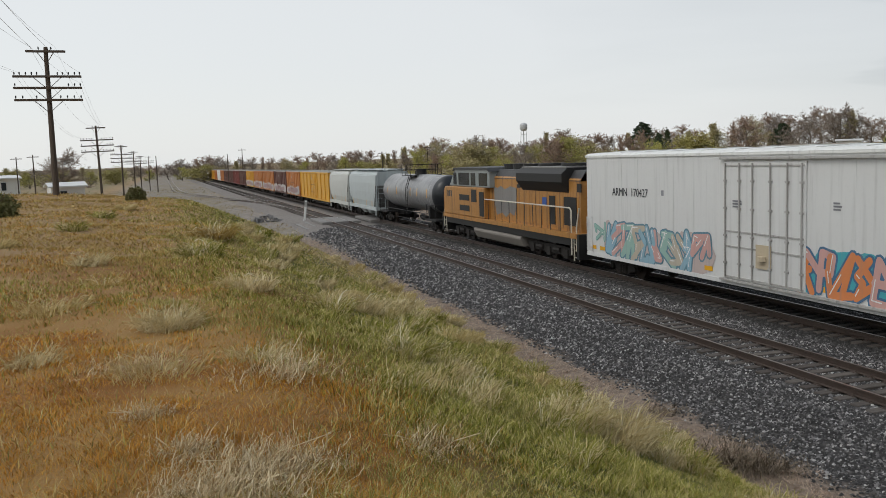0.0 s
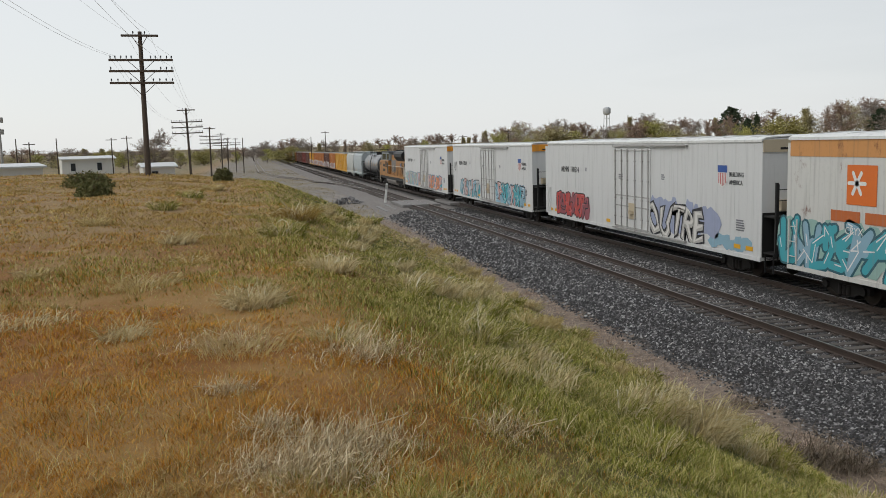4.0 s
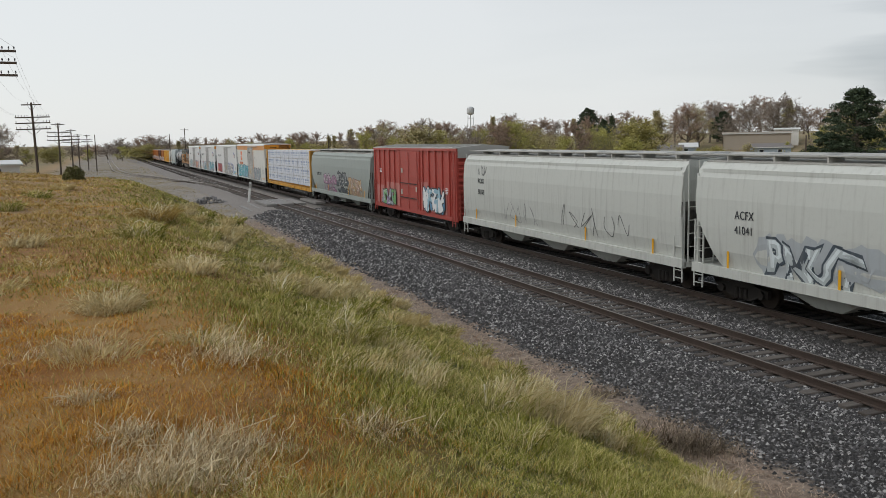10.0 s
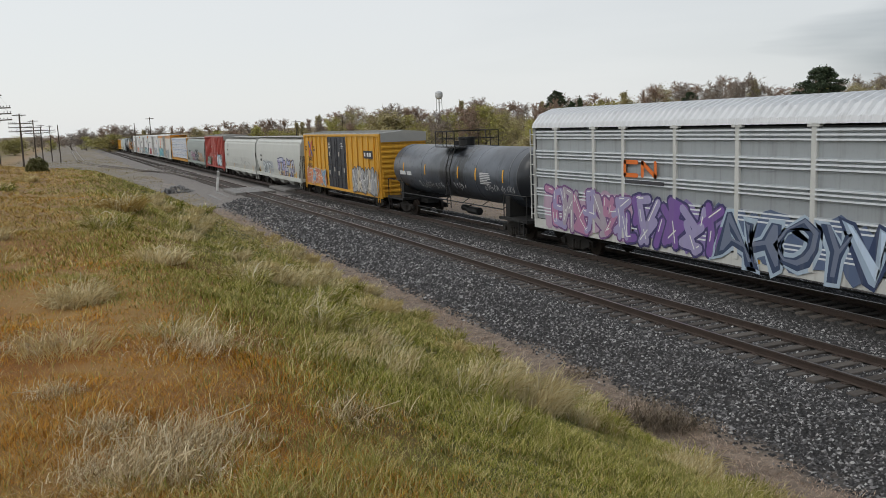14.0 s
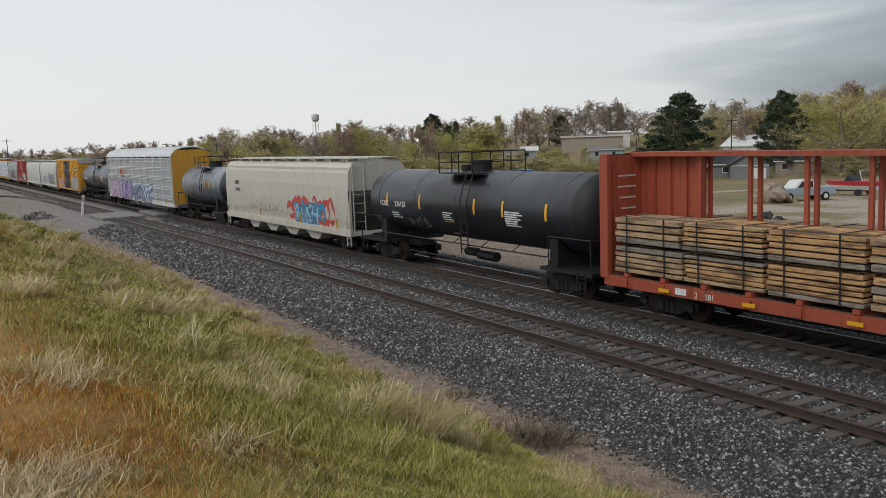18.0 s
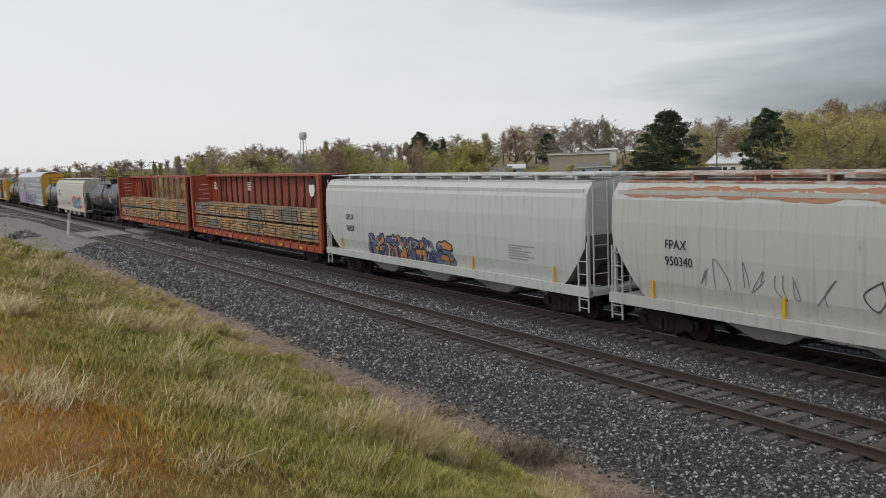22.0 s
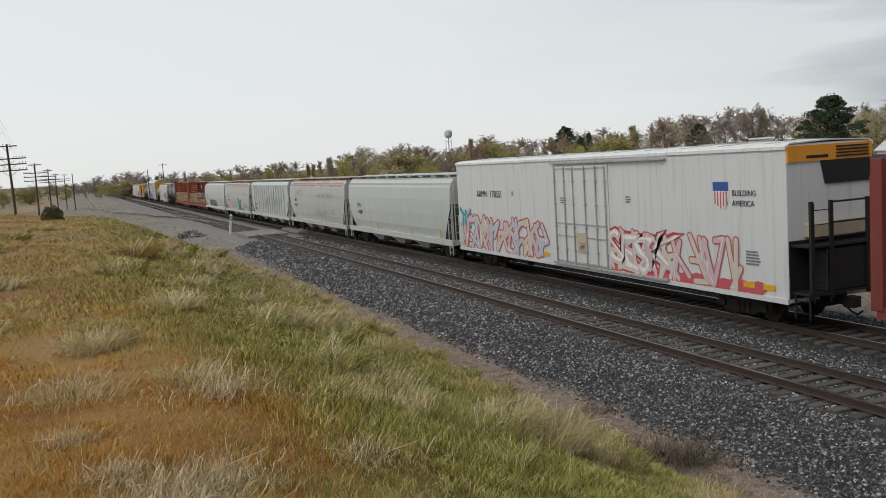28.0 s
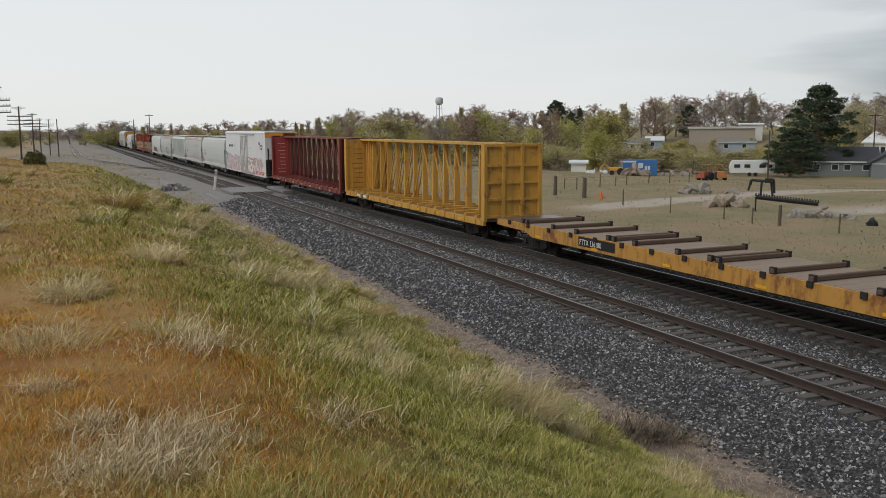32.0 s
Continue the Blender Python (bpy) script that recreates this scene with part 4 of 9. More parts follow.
def boxcar(front, rear, label, skin, doorskin=None, doors=1, top=4.92, ribs=15, roof=None, group="cars of the train", fine=True, mid=0.0, dw=None, cap=False):
    car, h = start("box_car", label, front, rear, "rail car", group)
    gear(car, h, 1.9, 0.95)
    bm = bmesh.new()
    box(bm, -1.5, 1.5, -h, h, 0.9, top - 0.1)
    part("body", bm, skin, car)
    SIDE[car.name] = [(-1.51, 0), (-1.51, 9)]
    dw = dw or 1.55 * doors
    for i in range(ribs):
        y = -h + 0.08 + i * (2 * h - 0.16) / (ribs - 1)
        if abs(y - mid) < dw:
            continue
        bm = bmesh.new()
        box(bm, -1.59, -1.5, y - 0.08, y + 0.08, 1.05, top - 0.22)
        soft(bm, 0.02)
        part("side_post", bm, skin, car)
    for i in range(doors):
        y0 = mid - dw + i * 2 * dw / doors
        y1 = y0 + 2 * dw / doors
        bm = bmesh.new()
        box(bm, -1.57, -1.5, y0 + 0.04, y1 - 0.04, 1.0, top - 0.3)
        door = part("door", bm, doorskin or skin, car, "sliding door with ribs and bars")
        for j in range(6):
            z = 1.25 + j * (top - 1.9) / 5.5
            bm = bmesh.new()
            box(bm, -1.595, -1.57, y0 + 0.12, y1 - 0.12, z, z + 0.1)
            part("door_rib", bm, doorskin or skin, door)
        for y in (y0 + 0.3, (y0 + y1) / 2, y1 - 0.3):
            bm = bmesh.new()
            rod(bm, (-1.62, y, 1.05), (-1.62, y, top - 0.35), 0.022, seg=5)
            part("locking_rod", bm, doorskin or skin, door)
        for z in (1.7, 2.6):
            bm = bmesh.new()
            box(bm, -1.65, -1.60, y0 + 0.3, y1 - 0.3, z, z + 0.04)
            part("door_handle_bar", bm, M_fitting, door)
        for yy, z in ((y0 + 0.5, 2.15), (y1 - 0.6, 3.25), (y1 - 0.5, 1.9)):
            bm = bmesh.new()
            box(bm, -1.615, -1.60, yy - 0.14, yy + 0.14, z, z + 0.3)
            part("placard", bm, M_placard, door, "small pale placard")
    for z0, z1, o in ((0.82, 1.05, 1.56), (top - 0.26, top - 0.12, 1.6)):
        bm = bmesh.new()
        box(bm, -o, -1.48, -h, h, z0, z1)
        part("side_sill" if z0 < 2 else "eave_rail", bm, skin, car)
    for s in (-1, 1):
        for j in range(11 if fine else 6):
            z = 1.15 + j * (top - 1.6) / (11 if fine else 6)
            bm = bmesh.new()
            prism(bm, [(s * h, z), (s * (h + 0.07), z + 0.06), (s * (h + 0.07), z + 0.14), (s * h, z + 0.2)], "x", -1.46, 1.46)
            part("end_corrugation", bm, skin, car)
        if fine:
            if cap:
                bm = bmesh.new()
                box(bm, -1.5, 1.5, min(s * (h + 0.02), s * (h + 0.11)), max(s * (h + 0.02), s * (h + 0.11)), top - 0.62, top - 0.08)
                part("end_cap", bm, M_galv, car, "pale grey upper end panel")
            ladder(car, -1.62, s * (h - 0.35), 0.55, 2.6 if s > 0 else top - 0.3, skin)
            ladder(car, -1.2, s * (h + 0.1), 0.9, 2.6, skin, "x")
    bm = bmesh.new()
    prism(bm, [(-1.58, top - 0.12), (-1.58, top - 0.07), (0, top + 0.06), (1.58, top - 0.07), (1.58, top - 0.12)], "y", -h - 0.05, h + 0.05)
    roofp = part("roof", bm, roof or M_galv, car, "weathered galvanised roof")
    for i in range(14 if fine else 8):
        y = -h + (i + 0.5) * 2 * h / (14 if fine else 8)
        bm = bmesh.new()
        prism(bm, [(-1.56, top - 0.07), (0, top + 0.06), (1.56, top - 0.07), (1.56, top - 0.03), (0, top + 0.10), (-1.56, top - 0.03)], "y", y - 0.06, y + 0.06)
        part("roof_rib", bm, roof or M_galv, roofp)
    return car, h


# ---- tank car ----
def tank_paint(name, rgb, worn, grime, amount, spill=0.0):
    """Tank paint worn in broad soft-edged fields, with dark drips that run down from the crown and the manway."""
    k = Nodes(name, 0.34)
    field = k.noise((0.28, 0.34, 0.5), 6, 0.55, distort=0.4)
    blot = k.noise((0.9, 1.1, 1.4), 6, 0.62, distort=0.8)
    run = k.noise((4.0, 4.0, 0.30), 5, 0.6)
    fine = k.noise(8.0, 5, 0.65)
    c = k.mix(k.math("MULTIPLY", k.step(field, 0.40, 0.62), amount), rgb, worn)
    c = k.mix(k.math("MULTIPLY", k.step(blot, 0.57, 0.62), 0.55), c, tuple(0.7 * q for q in rgb))
    c = k.mix(k.math("MULTIPLY", k.step(run, 0.55, 0.70), 0.45), c, grime)
    if spill:
        x, y, z = k.xyz()
        near = k.math("SUBTRACT", 1.0, k.step(k.math("ABSOLUTE", k.math("ADD", y, 0.6)), 0.6, 3.4))
        streak = k.step(k.math("MULTIPLY", k.noise((2.6, 2.6, 0.22), 6, 0.65, distort=0.5), k.math("MULTIPLY_ADD", near, 0.75, 0.45)), 0.50, 0.56)
        c = k.mix(k.math("MULTIPLY", streak, spill), c, (0.010, 0.010, 0.011))
    c = k.mix(k.math("MULTIPLY", fine, 0.25), c, tuple(0.6 * q for q in rgb))
    return k.done(c, fine, 0.15, 0.005, k.math("MULTIPLY_ADD", blot, 0.3, 0.2))


M_tankstreak = tank_paint("tank_grey_streaked_white", (0.20, 0.20, 0.205), (0.30, 0.30, 0.30), (0.62, 0.62, 0.60), 0.8)
M_tank = tank_paint("tank_grey_black", (0.050, 0.058, 0.072), (0.125, 0.142, 0.170), (0.018, 0.019, 0.022), 0.8, 0.9)
M_tankdark = tank_paint("tank_black", (0.014, 0.016, 0.020), (0.045, 0.053, 0.066), (0.009, 0.009, 0.010), 0.7, 0.5)
M_tanklight = tank_paint("tank_weathered_grey", (0.10, 0.118, 0.145), (0.27, 0.30, 0.34), (0.05, 0.055, 0.065), 0.8)


def lathe(bm, prof, seg=40):
    """Turns a profile of (y, radius, centre z) round the car's length."""
    rings = []
    for y, r, z in prof:
        rings.append([bm.verts.new((r * math.sin(i * TAU / seg), y, z + r * math.cos(i * TAU / seg))) for i in range(seg)])
    for a, b in zip(rings, rings[1:]):
        for i in range(seg):
            bm.faces.new((a[i], a[(i + 1) % seg], b[(i + 1) % seg], b[i]))
    bm.faces.new(rings[0][::-1])
    bm.faces.new(rings[-1])


def tankcar(front, rear, label, skin, r=1.38, zc=2.72, dome=0.0, group="cars of the train", fine=True):
    car, h = start("tank_car", label, front, rear, "rail car", group)
    gear(car, h, 1.9, 0.98, False)
    SIDE[car.name] = [(-math.sqrt(max(r * r - q * q, 0.01)), zc + q) for q in [r * (i / 12 - 1) for i in range(25)]]
    e = h - 0.3
    cap = [(math.sin(a) * 0.75, math.cos(a)) for a in [i * math.pi / 2 / 7 for i in range(8)]]
    prof = [(-e + 0.75 - d, max(q * r, 0.02), zc) for d, q in cap[::-1]] + [(e - 0.75 + d, max(q * r, 0.02), zc) for d, q in cap]
    bm = bmesh.new()
    lathe(bm, prof)
    part("tank", bm, skin, car, smooth=True)
    bm = bmesh.new()
    lathe(bm, [(-e + 0.75 - d, max(q * r + 0.006, 0.02), zc) for d, q in cap[::-1]] + [(-e + 0.8, r + 0.006, zc)])
    part("tank_end", bm, M_tankdark if skin is not M_tankdark else M_black, car, "black domed end", smooth=True)
    for i in range(5):
        y = -e + 1.5 + i * (2 * e - 3.0) / 4
        bm = bmesh.new()
        lathe(bm, [(y - 0.04, r + 0.008, zc), (y + 0.04, r + 0.008, zc)])
        part("weld_band", bm, skin, car, smooth=True)
    for s in (-1, 1):
        bm = bmesh.new()
        prism(bm, [(-1.3, 0.95), (1.3, 0.95), (1.3, 1.95), (1.05, 1.7), (0.6, 1.42), (-0.6, 1.42), (-1.05, 1.7), (-1.3, 1.95)], "y", s * (h - 2.3), s * (h - 1.9))
        part("saddle", bm, M_black, car)
        bm = bmesh.new()
        box(bm, -1.5, 1.5, min(s * (h - 2.6), s * h), max(s * (h - 2.6), s * h), 0.9, 1.02)
        part("end_deck", bm, M_black, car)
        bm = bmesh.new()
        for x in (-1.45, 1.45):
            path_rod(bm, [(x, s * (h - 0.1), 1.0), (x, s * (h - 0.1), 2.05), (x, s * (h - 2.2), 2.05), (x, s * (h - 2.2), 1.0)], 0.025)
        path_rod(bm, [(-1.45, s * (h - 0.1), 2.05), (1.45, s * (h - 0.1), 2.05)], 0.025)
        part("handrail", bm, M_black, car)
        ladder(car, -1.5, s * (h - 0.5), 0.35, 1.0, M_black, name="step")
    bm = bmesh.new()
    for x in (-1.46, 1.46):
        path_rod(bm, [(x, -h + 2.3, 1.35), (x, h - 2.3, 1.35)], 0.03)
        for i in range(7):
            y = -h + 2.3 + i * (2 * h - 4.6) / 6
            path_rod(bm, [(x, y, 1.35), (x * 0.75, y, 1.55)], 0.02)
    part("side_handrail", bm, M_black, car)
    # valve housing, platform and rails on the crown
    t, dome_y = zc + r, dome
    bm = bmesh.new()
    rod(bm, (0, dome_y, t - 0.1), (0, dome_y, t + 0.32), 0.42, seg=16)
    rod(bm, (0, dome_y, t + 0.32), (0, dome_y, t + 0.42), 0.46, seg=16)
    rod(bm, (0, dome_y + 1.1, t - 0.1), (0, dome_y + 1.1, t + 0.22), 0.22, seg=12)
    dome = part("valve_housing", bm, M_black, car)
    bm = bmesh.new()
    for x0, x1 in ((-1.25, -0.55), (0.55, 1.25)):
        box(bm, x0, x1, dome_y - 1.25, dome_y + 1.25, t - 0.08, t - 0.04)
    part("platform", bm, M_black, dome)
    bm = bmesh.new()
    for x in (-1.25, 1.25):
        for y in (-1.2, -0.25, 0.25, 1.2):
            rod(bm, (x, dome_y + y, t - 0.06), (x, dome_y + y, t + 0.75), 0.025, seg=4)
        for z in (0.36, 0.75):
            rod(bm, (x, dome_y - 1.2, t + z), (x, dome_y + 1.2, t + z), 0.025, seg=4)
    for y in (-1.2, 1.2):
        for z in (0.36, 0.75):
            rod(bm, (-1.25, dome_y + y, t + z), (1.25, dome_y + y, t + z), 0.025, seg=4)
    part("platform_railing", bm, M_black, dome)
    bm = bmesh.new()
    for y in (dome_y - 0.72, dome_y - 1.2):
        path_rod(bm, [(-1.55, y, 1.0), (-1.56, y, zc + 0.3), (-1.35, y, zc + 0.95), (-1.2, y, t)], 0.026)
    for i in range(9):
        z = 1.2 + i * (t - 1.2) / 9
        x = -1.56 if z < zc + 0.3 else -1.56 + 0.36 * (z - zc - 0.3) / (t - zc - 0.3)
        rod(bm, (x, dome_y - 1.2, z), (x, dome_y - 0.72, z), 0.018, seg=4)
    part("ladder", bm, M_black, car)
    if fine:
        for y in (h - 2.6, h * 0.33, -h * 0.05 - 1.0, -h * 0.4, -h + 2.4):
            bm = bmesh.new()
            for j in range(4):
                a0, a1 = radians(-8 + j * 6), radians(-8 + (j + 1) * 6)
                vs = [bm.verts.new((-(r + 0.012) * math.cos(a), y + d, zc + (r + 0.012) * math.sin(a))) for a, d in ((a0, -0.06), (a0, 0.06), (a1, 0.06), (a1, -0.06))]
                bm.faces.new(vs)
            part("reflector", bm, M_yellowmark, car, "yellow reflective strip")
    return car, h


# ---- centre-beam flat car ----
M_cbred = paint("centre_beam_red", (0.33, 0.066, 0.030), 0.6, dirt=0.65, grime=(0.05, 0.025, 0.018))
M_postbrown = paint("rusty_brown_post", (0.095, 0.032, 0.020), 0.6, dirt=0.55, grime=(0.03, 0.018, 0.014))
M_cbbright = paint("bright_red_end_panel", (0.34, 0.045, 0.035), 0.55, dirt=0.35)
M_maroon = paint("centre_beam_maroon", (0.19, 0.032, 0.022), 0.6, dirt=0.6, grime=(0.06, 0.035, 0.025))
M_cbyellow = paint("centre_beam_yellow", (0.55, 0.29, 0.045), 0.6, dirt=0.6, rust=0.6, grime=(0.14, 0.06, 0.02))
M_flatyellow = paint("flat_car_yellow", (0.50, 0.25, 0.045), 0.65, dirt=0.75, rust=0.85, grime=(0.12, 0.055, 0.025))
M_deckwood = plain("grey_deck_plank", (0.27, 0.23, 0.18), 0.85, 0, 5.0, 0.5)


M_dirtydeck = plain("dirty_steel_deck", (0.13, 0.085, 0.065), 0.35, 0, 2.5, 0.7)
# near-black red: shade at the car ends is mixed into the paint with grime
M_shadedgrimred = paint("shaded_grimy_bulkhead", (0.045, 0.014, 0.012), 0.7, dirt=0.5, grime=(0.03, 0.025, 0.022))


def centrebeam(front, rear, label, skin, top=4.75, posts=20, diagonals=False, panels=False, endskin=None, web=2.6, reach=1, fine=True, group="cars of the train", webskin=None, postskin=None):
    car, h = start("centre_beam_flat_car", label, front, rear, "rail car", group)
    gear(car, h, 2.2, 0.9)
    bm = bmesh.new()
    box(bm, -1.4, 1.4, -h, h, 0.98, 1.12)
    part("deck", bm, M_dirtydeck, car, "dark dirty steel deck")
    for x in (-1, 1):
        bm = bmesh.new()
        box(bm, min(x * 1.38, x * 1.52), max(x * 1.38, x * 1.52), -h, h, 0.80, 1.10)
        part("side_sill", bm, skin, car)
    # risers on the deck and stake pockets on the sill
    for i in range(posts):
        y = -h + 0.9 + i * (2 * h - 1.8) / (posts - 1)
        bm = bmesh.new()
        box(bm, -1.48, 1.48, y - 0.09, y + 0.09, 1.12, 1.24)
        part("riser", bm, skin, car)
        bm = bmesh.new()
        box(bm, -1.57, -1.52, y - 0.13, y + 0.13, 0.84, 1.08)
        part("stake_pocket", bm, skin, car)
    # bulkheads
    for s in (-1, 1):
        y0, y1 = s * (h - 0.14), s * h
        bm = bmesh.new()
        box(bm, -1.46, 1.46, min(y0, y1) + 0.04, max(y0, y1) - 0.04, 1.1, top - 0.05)
        inner = s > 0
        bulk = part("bulkhead", bm, (webskin or skin) if inner else (endskin or skin), car, "flat inner face of the front bulkhead, stencilled" if inner else "braced steel bulkhead")
        if inner:
            bm = bmesh.new()
            rng = random.Random(int(-front))
            for j in range(9):
                z = top - 0.7 - j * 0.33
                box(bm, -0.75 - rng.uniform(0, 0.35), -0.30, s * (h - 0.14) + 0.028, s * (h - 0.14) + 0.044, z, z + 0.05)
            tagged(part("stencil", bm, spray((0.22, 0.11, 0.03)) if skin is M_cbyellow else spray((0.60, 0.50, 0.47)), bulk, "rows of small stencilled print"), kind="stuff")
        for x in (-1.46, -0.5, 0.5, 1.46):
            bm = bmesh.new()
            box(bm, x - 0.09, x + 0.09, min(s * (h - (0.2 if abs(x) > 1 or not inner else 0.02)), s * (h + 0.12)), max(s * (h - (0.2 if abs(x) > 1 or not inner else 0.02)), s * (h + 0.12)), 1.0, top)
            soft(bm, 0.015)
            part("bulkhead_post", bm, skin if abs(x) > 1 else (endskin or skin), bulk)
        for z in (1.15, 1.95, 2.75, 3.55, top - 0.14):
            bm = bmesh.new()
            box(bm, -1.46, 1.46, min(s * (h - (0.02 if inner else 0.16)), s * (h + 0.08)), max(s * (h - (0.02 if inner else 0.16)), s * (h + 0.08)), z, z + 0.12)
            part("bulkhead_rail", bm, endskin or skin, bulk)
        if fine:
            ladder(car, -1.52, s * (h - 0.02), 1.0, top - 0.4, skin, "y", 0.3)
        # solid web next to each bulkhead
        w0, w1 = s * (h - web), s * (h - 0.12)
        bm = bmesh.new()
        box(bm, -0.05, 0.05, min(w0, w1), max(w0, w1), 1.1, top - 0.05)
        webp = part("end_web", bm, webskin or skin, car)
        for q in (0.25, 0.5, 0.75):
            bm = bmesh.new()
            y = w0 + (w1 - w0) * q
            box(bm, -0.13, 0.13, y - 0.03, y + 0.03, 1.15, top - 0.1)
            part("web_rib", bm, skin, webp)
    # centre beam: top chord, posts, diagonals or pierced panels
    bm = bmesh.new()
    prism(bm, [(-0.42, top - 0.11), (-0.42, top + 0.02), (0.42, top + 0.02), (0.42, top - 0.11), (0.38, top - 0.11), (0.38, top - 0.06), (-0.38, top - 0.06), (-0.38, top - 0.11)], "y", -h, h)
    part("top_chord", bm, skin, car)
    span = 2 * h - 2 * web
    for i in range(posts - 4):
        y = -span / 2 + i * span / (posts - 5)
        bm = bmesh.new()
        if diagonals:
            prism(bm, [(-0.17, 1.1), (-0.11, top - 0.06), (0.11, top - 0.06), (0.17, 1.1)], "y", y - 0.065, y + 0.065)
            box(bm, -0.22, 0.22, y - 0.10, y + 0.10, 1.1, 1.20)
        else:
            for x in (-0.2, 0.2):
                box(bm, x - 0.045, x + 0.045, y - 0.06, y + 0.06, 1.1, top - 0.06)
        part("centre_post", bm, (endskin or skin) if panels else (postskin or skin), car)
        if diagonals and i + reach < posts - 4 and i % 2 == 0 or diagonals and reach == 1 and i + 1 < posts - 4 and i > 1:
            bm = bmesh.new()
            d = span / (posts - 5)
            s = 1 if i < (posts - 5) / 2 else -1
            ya, yb = (y, y + reach * d) if s > 0 else (y + reach * d, y)
            for x in (-0.1, 0.1):
                rod(bm, (x, ya, 1.15), (x, yb, top - 0.15), 0.045, seg=4)
            part("diagonal", bm, skin, car)
    if panels:
        n = posts - 5
        d = span / n
        for i in range(n):
            y = -span / 2 + (i + 0.5) * d
            r, zb, zt = d * 0.22, 1.9, 3.05
            arch = [(y - r, zb), (y - r, zt)] + [(y - r * math.cos(a), zt + r * 1.9 * math.sin(a)) for a in (0.4, 0.8, 1.2, 1.57, 1.94, 2.34, 2.74)] + [(y + r, zt), (y + r, zb)]
            bm = bmesh.new()
            half = len(arch) // 2
            mid = arch[half]
            one = [(y - d / 2, 1.1), (y - d / 2, top - 0.1), (y, top - 0.1), mid] + arch[:half][::-1] + [(y - r, 1.1)]
            two = [(y + d / 2, 1.1), (y + r, 1.1)] + arch[half + 1:][::-1] + [mid, (y, top - 0.1), (y + d / 2, top - 0.1)]
            low = [(y - r, 1.1), (y - r, zb), (y + r, zb), (y + r, 1.1)]
            for poly in (one, two, low):
                bm.faces.new([bm.verts.new((0.0, *p)) for p in poly])
            bmesh.ops.remove_doubles(bm, verts=bm.verts, dist=0.001)
            thick = bmesh.ops.extrude_face_region(bm, geom=bm.faces[:])
            bmesh.ops.translate(bm, vec=(0.02, 0, 0), verts=[v for v in thick["geom"] if isinstance(v, bmesh.types.BMVert)])
            part("pierced_panel", bm, skin, car, "steel panel with an arched opening")
    marks(car, -1.57, [-h + 2.5 + i * (2 * h - 5) / 6 for i in range(7)], 0.93, 0.1, 0.4)
    return car, h


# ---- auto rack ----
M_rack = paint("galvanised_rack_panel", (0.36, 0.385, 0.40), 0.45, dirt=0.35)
# ribs: paler copy of the darker panel paint, holding the light they catch
M_rackriblit = paint("lit_smooth_galvanised_rib", (0.66, 0.69, 0.71), 0.35, dirt=0.2)
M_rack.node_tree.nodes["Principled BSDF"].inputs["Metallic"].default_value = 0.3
M_rackroof = paint("bright_rack_roof", (0.60, 0.61, 0.62), 0.36, dirt=0.2)
M_rackframe = paint("rack_frame_white", (0.55, 0.55, 0.52), 0.55, dirt=0.3)
M_rackend = paint("rack_end_yellow", (0.60, 0.30, 0.03), 0.55, dirt=0.3)


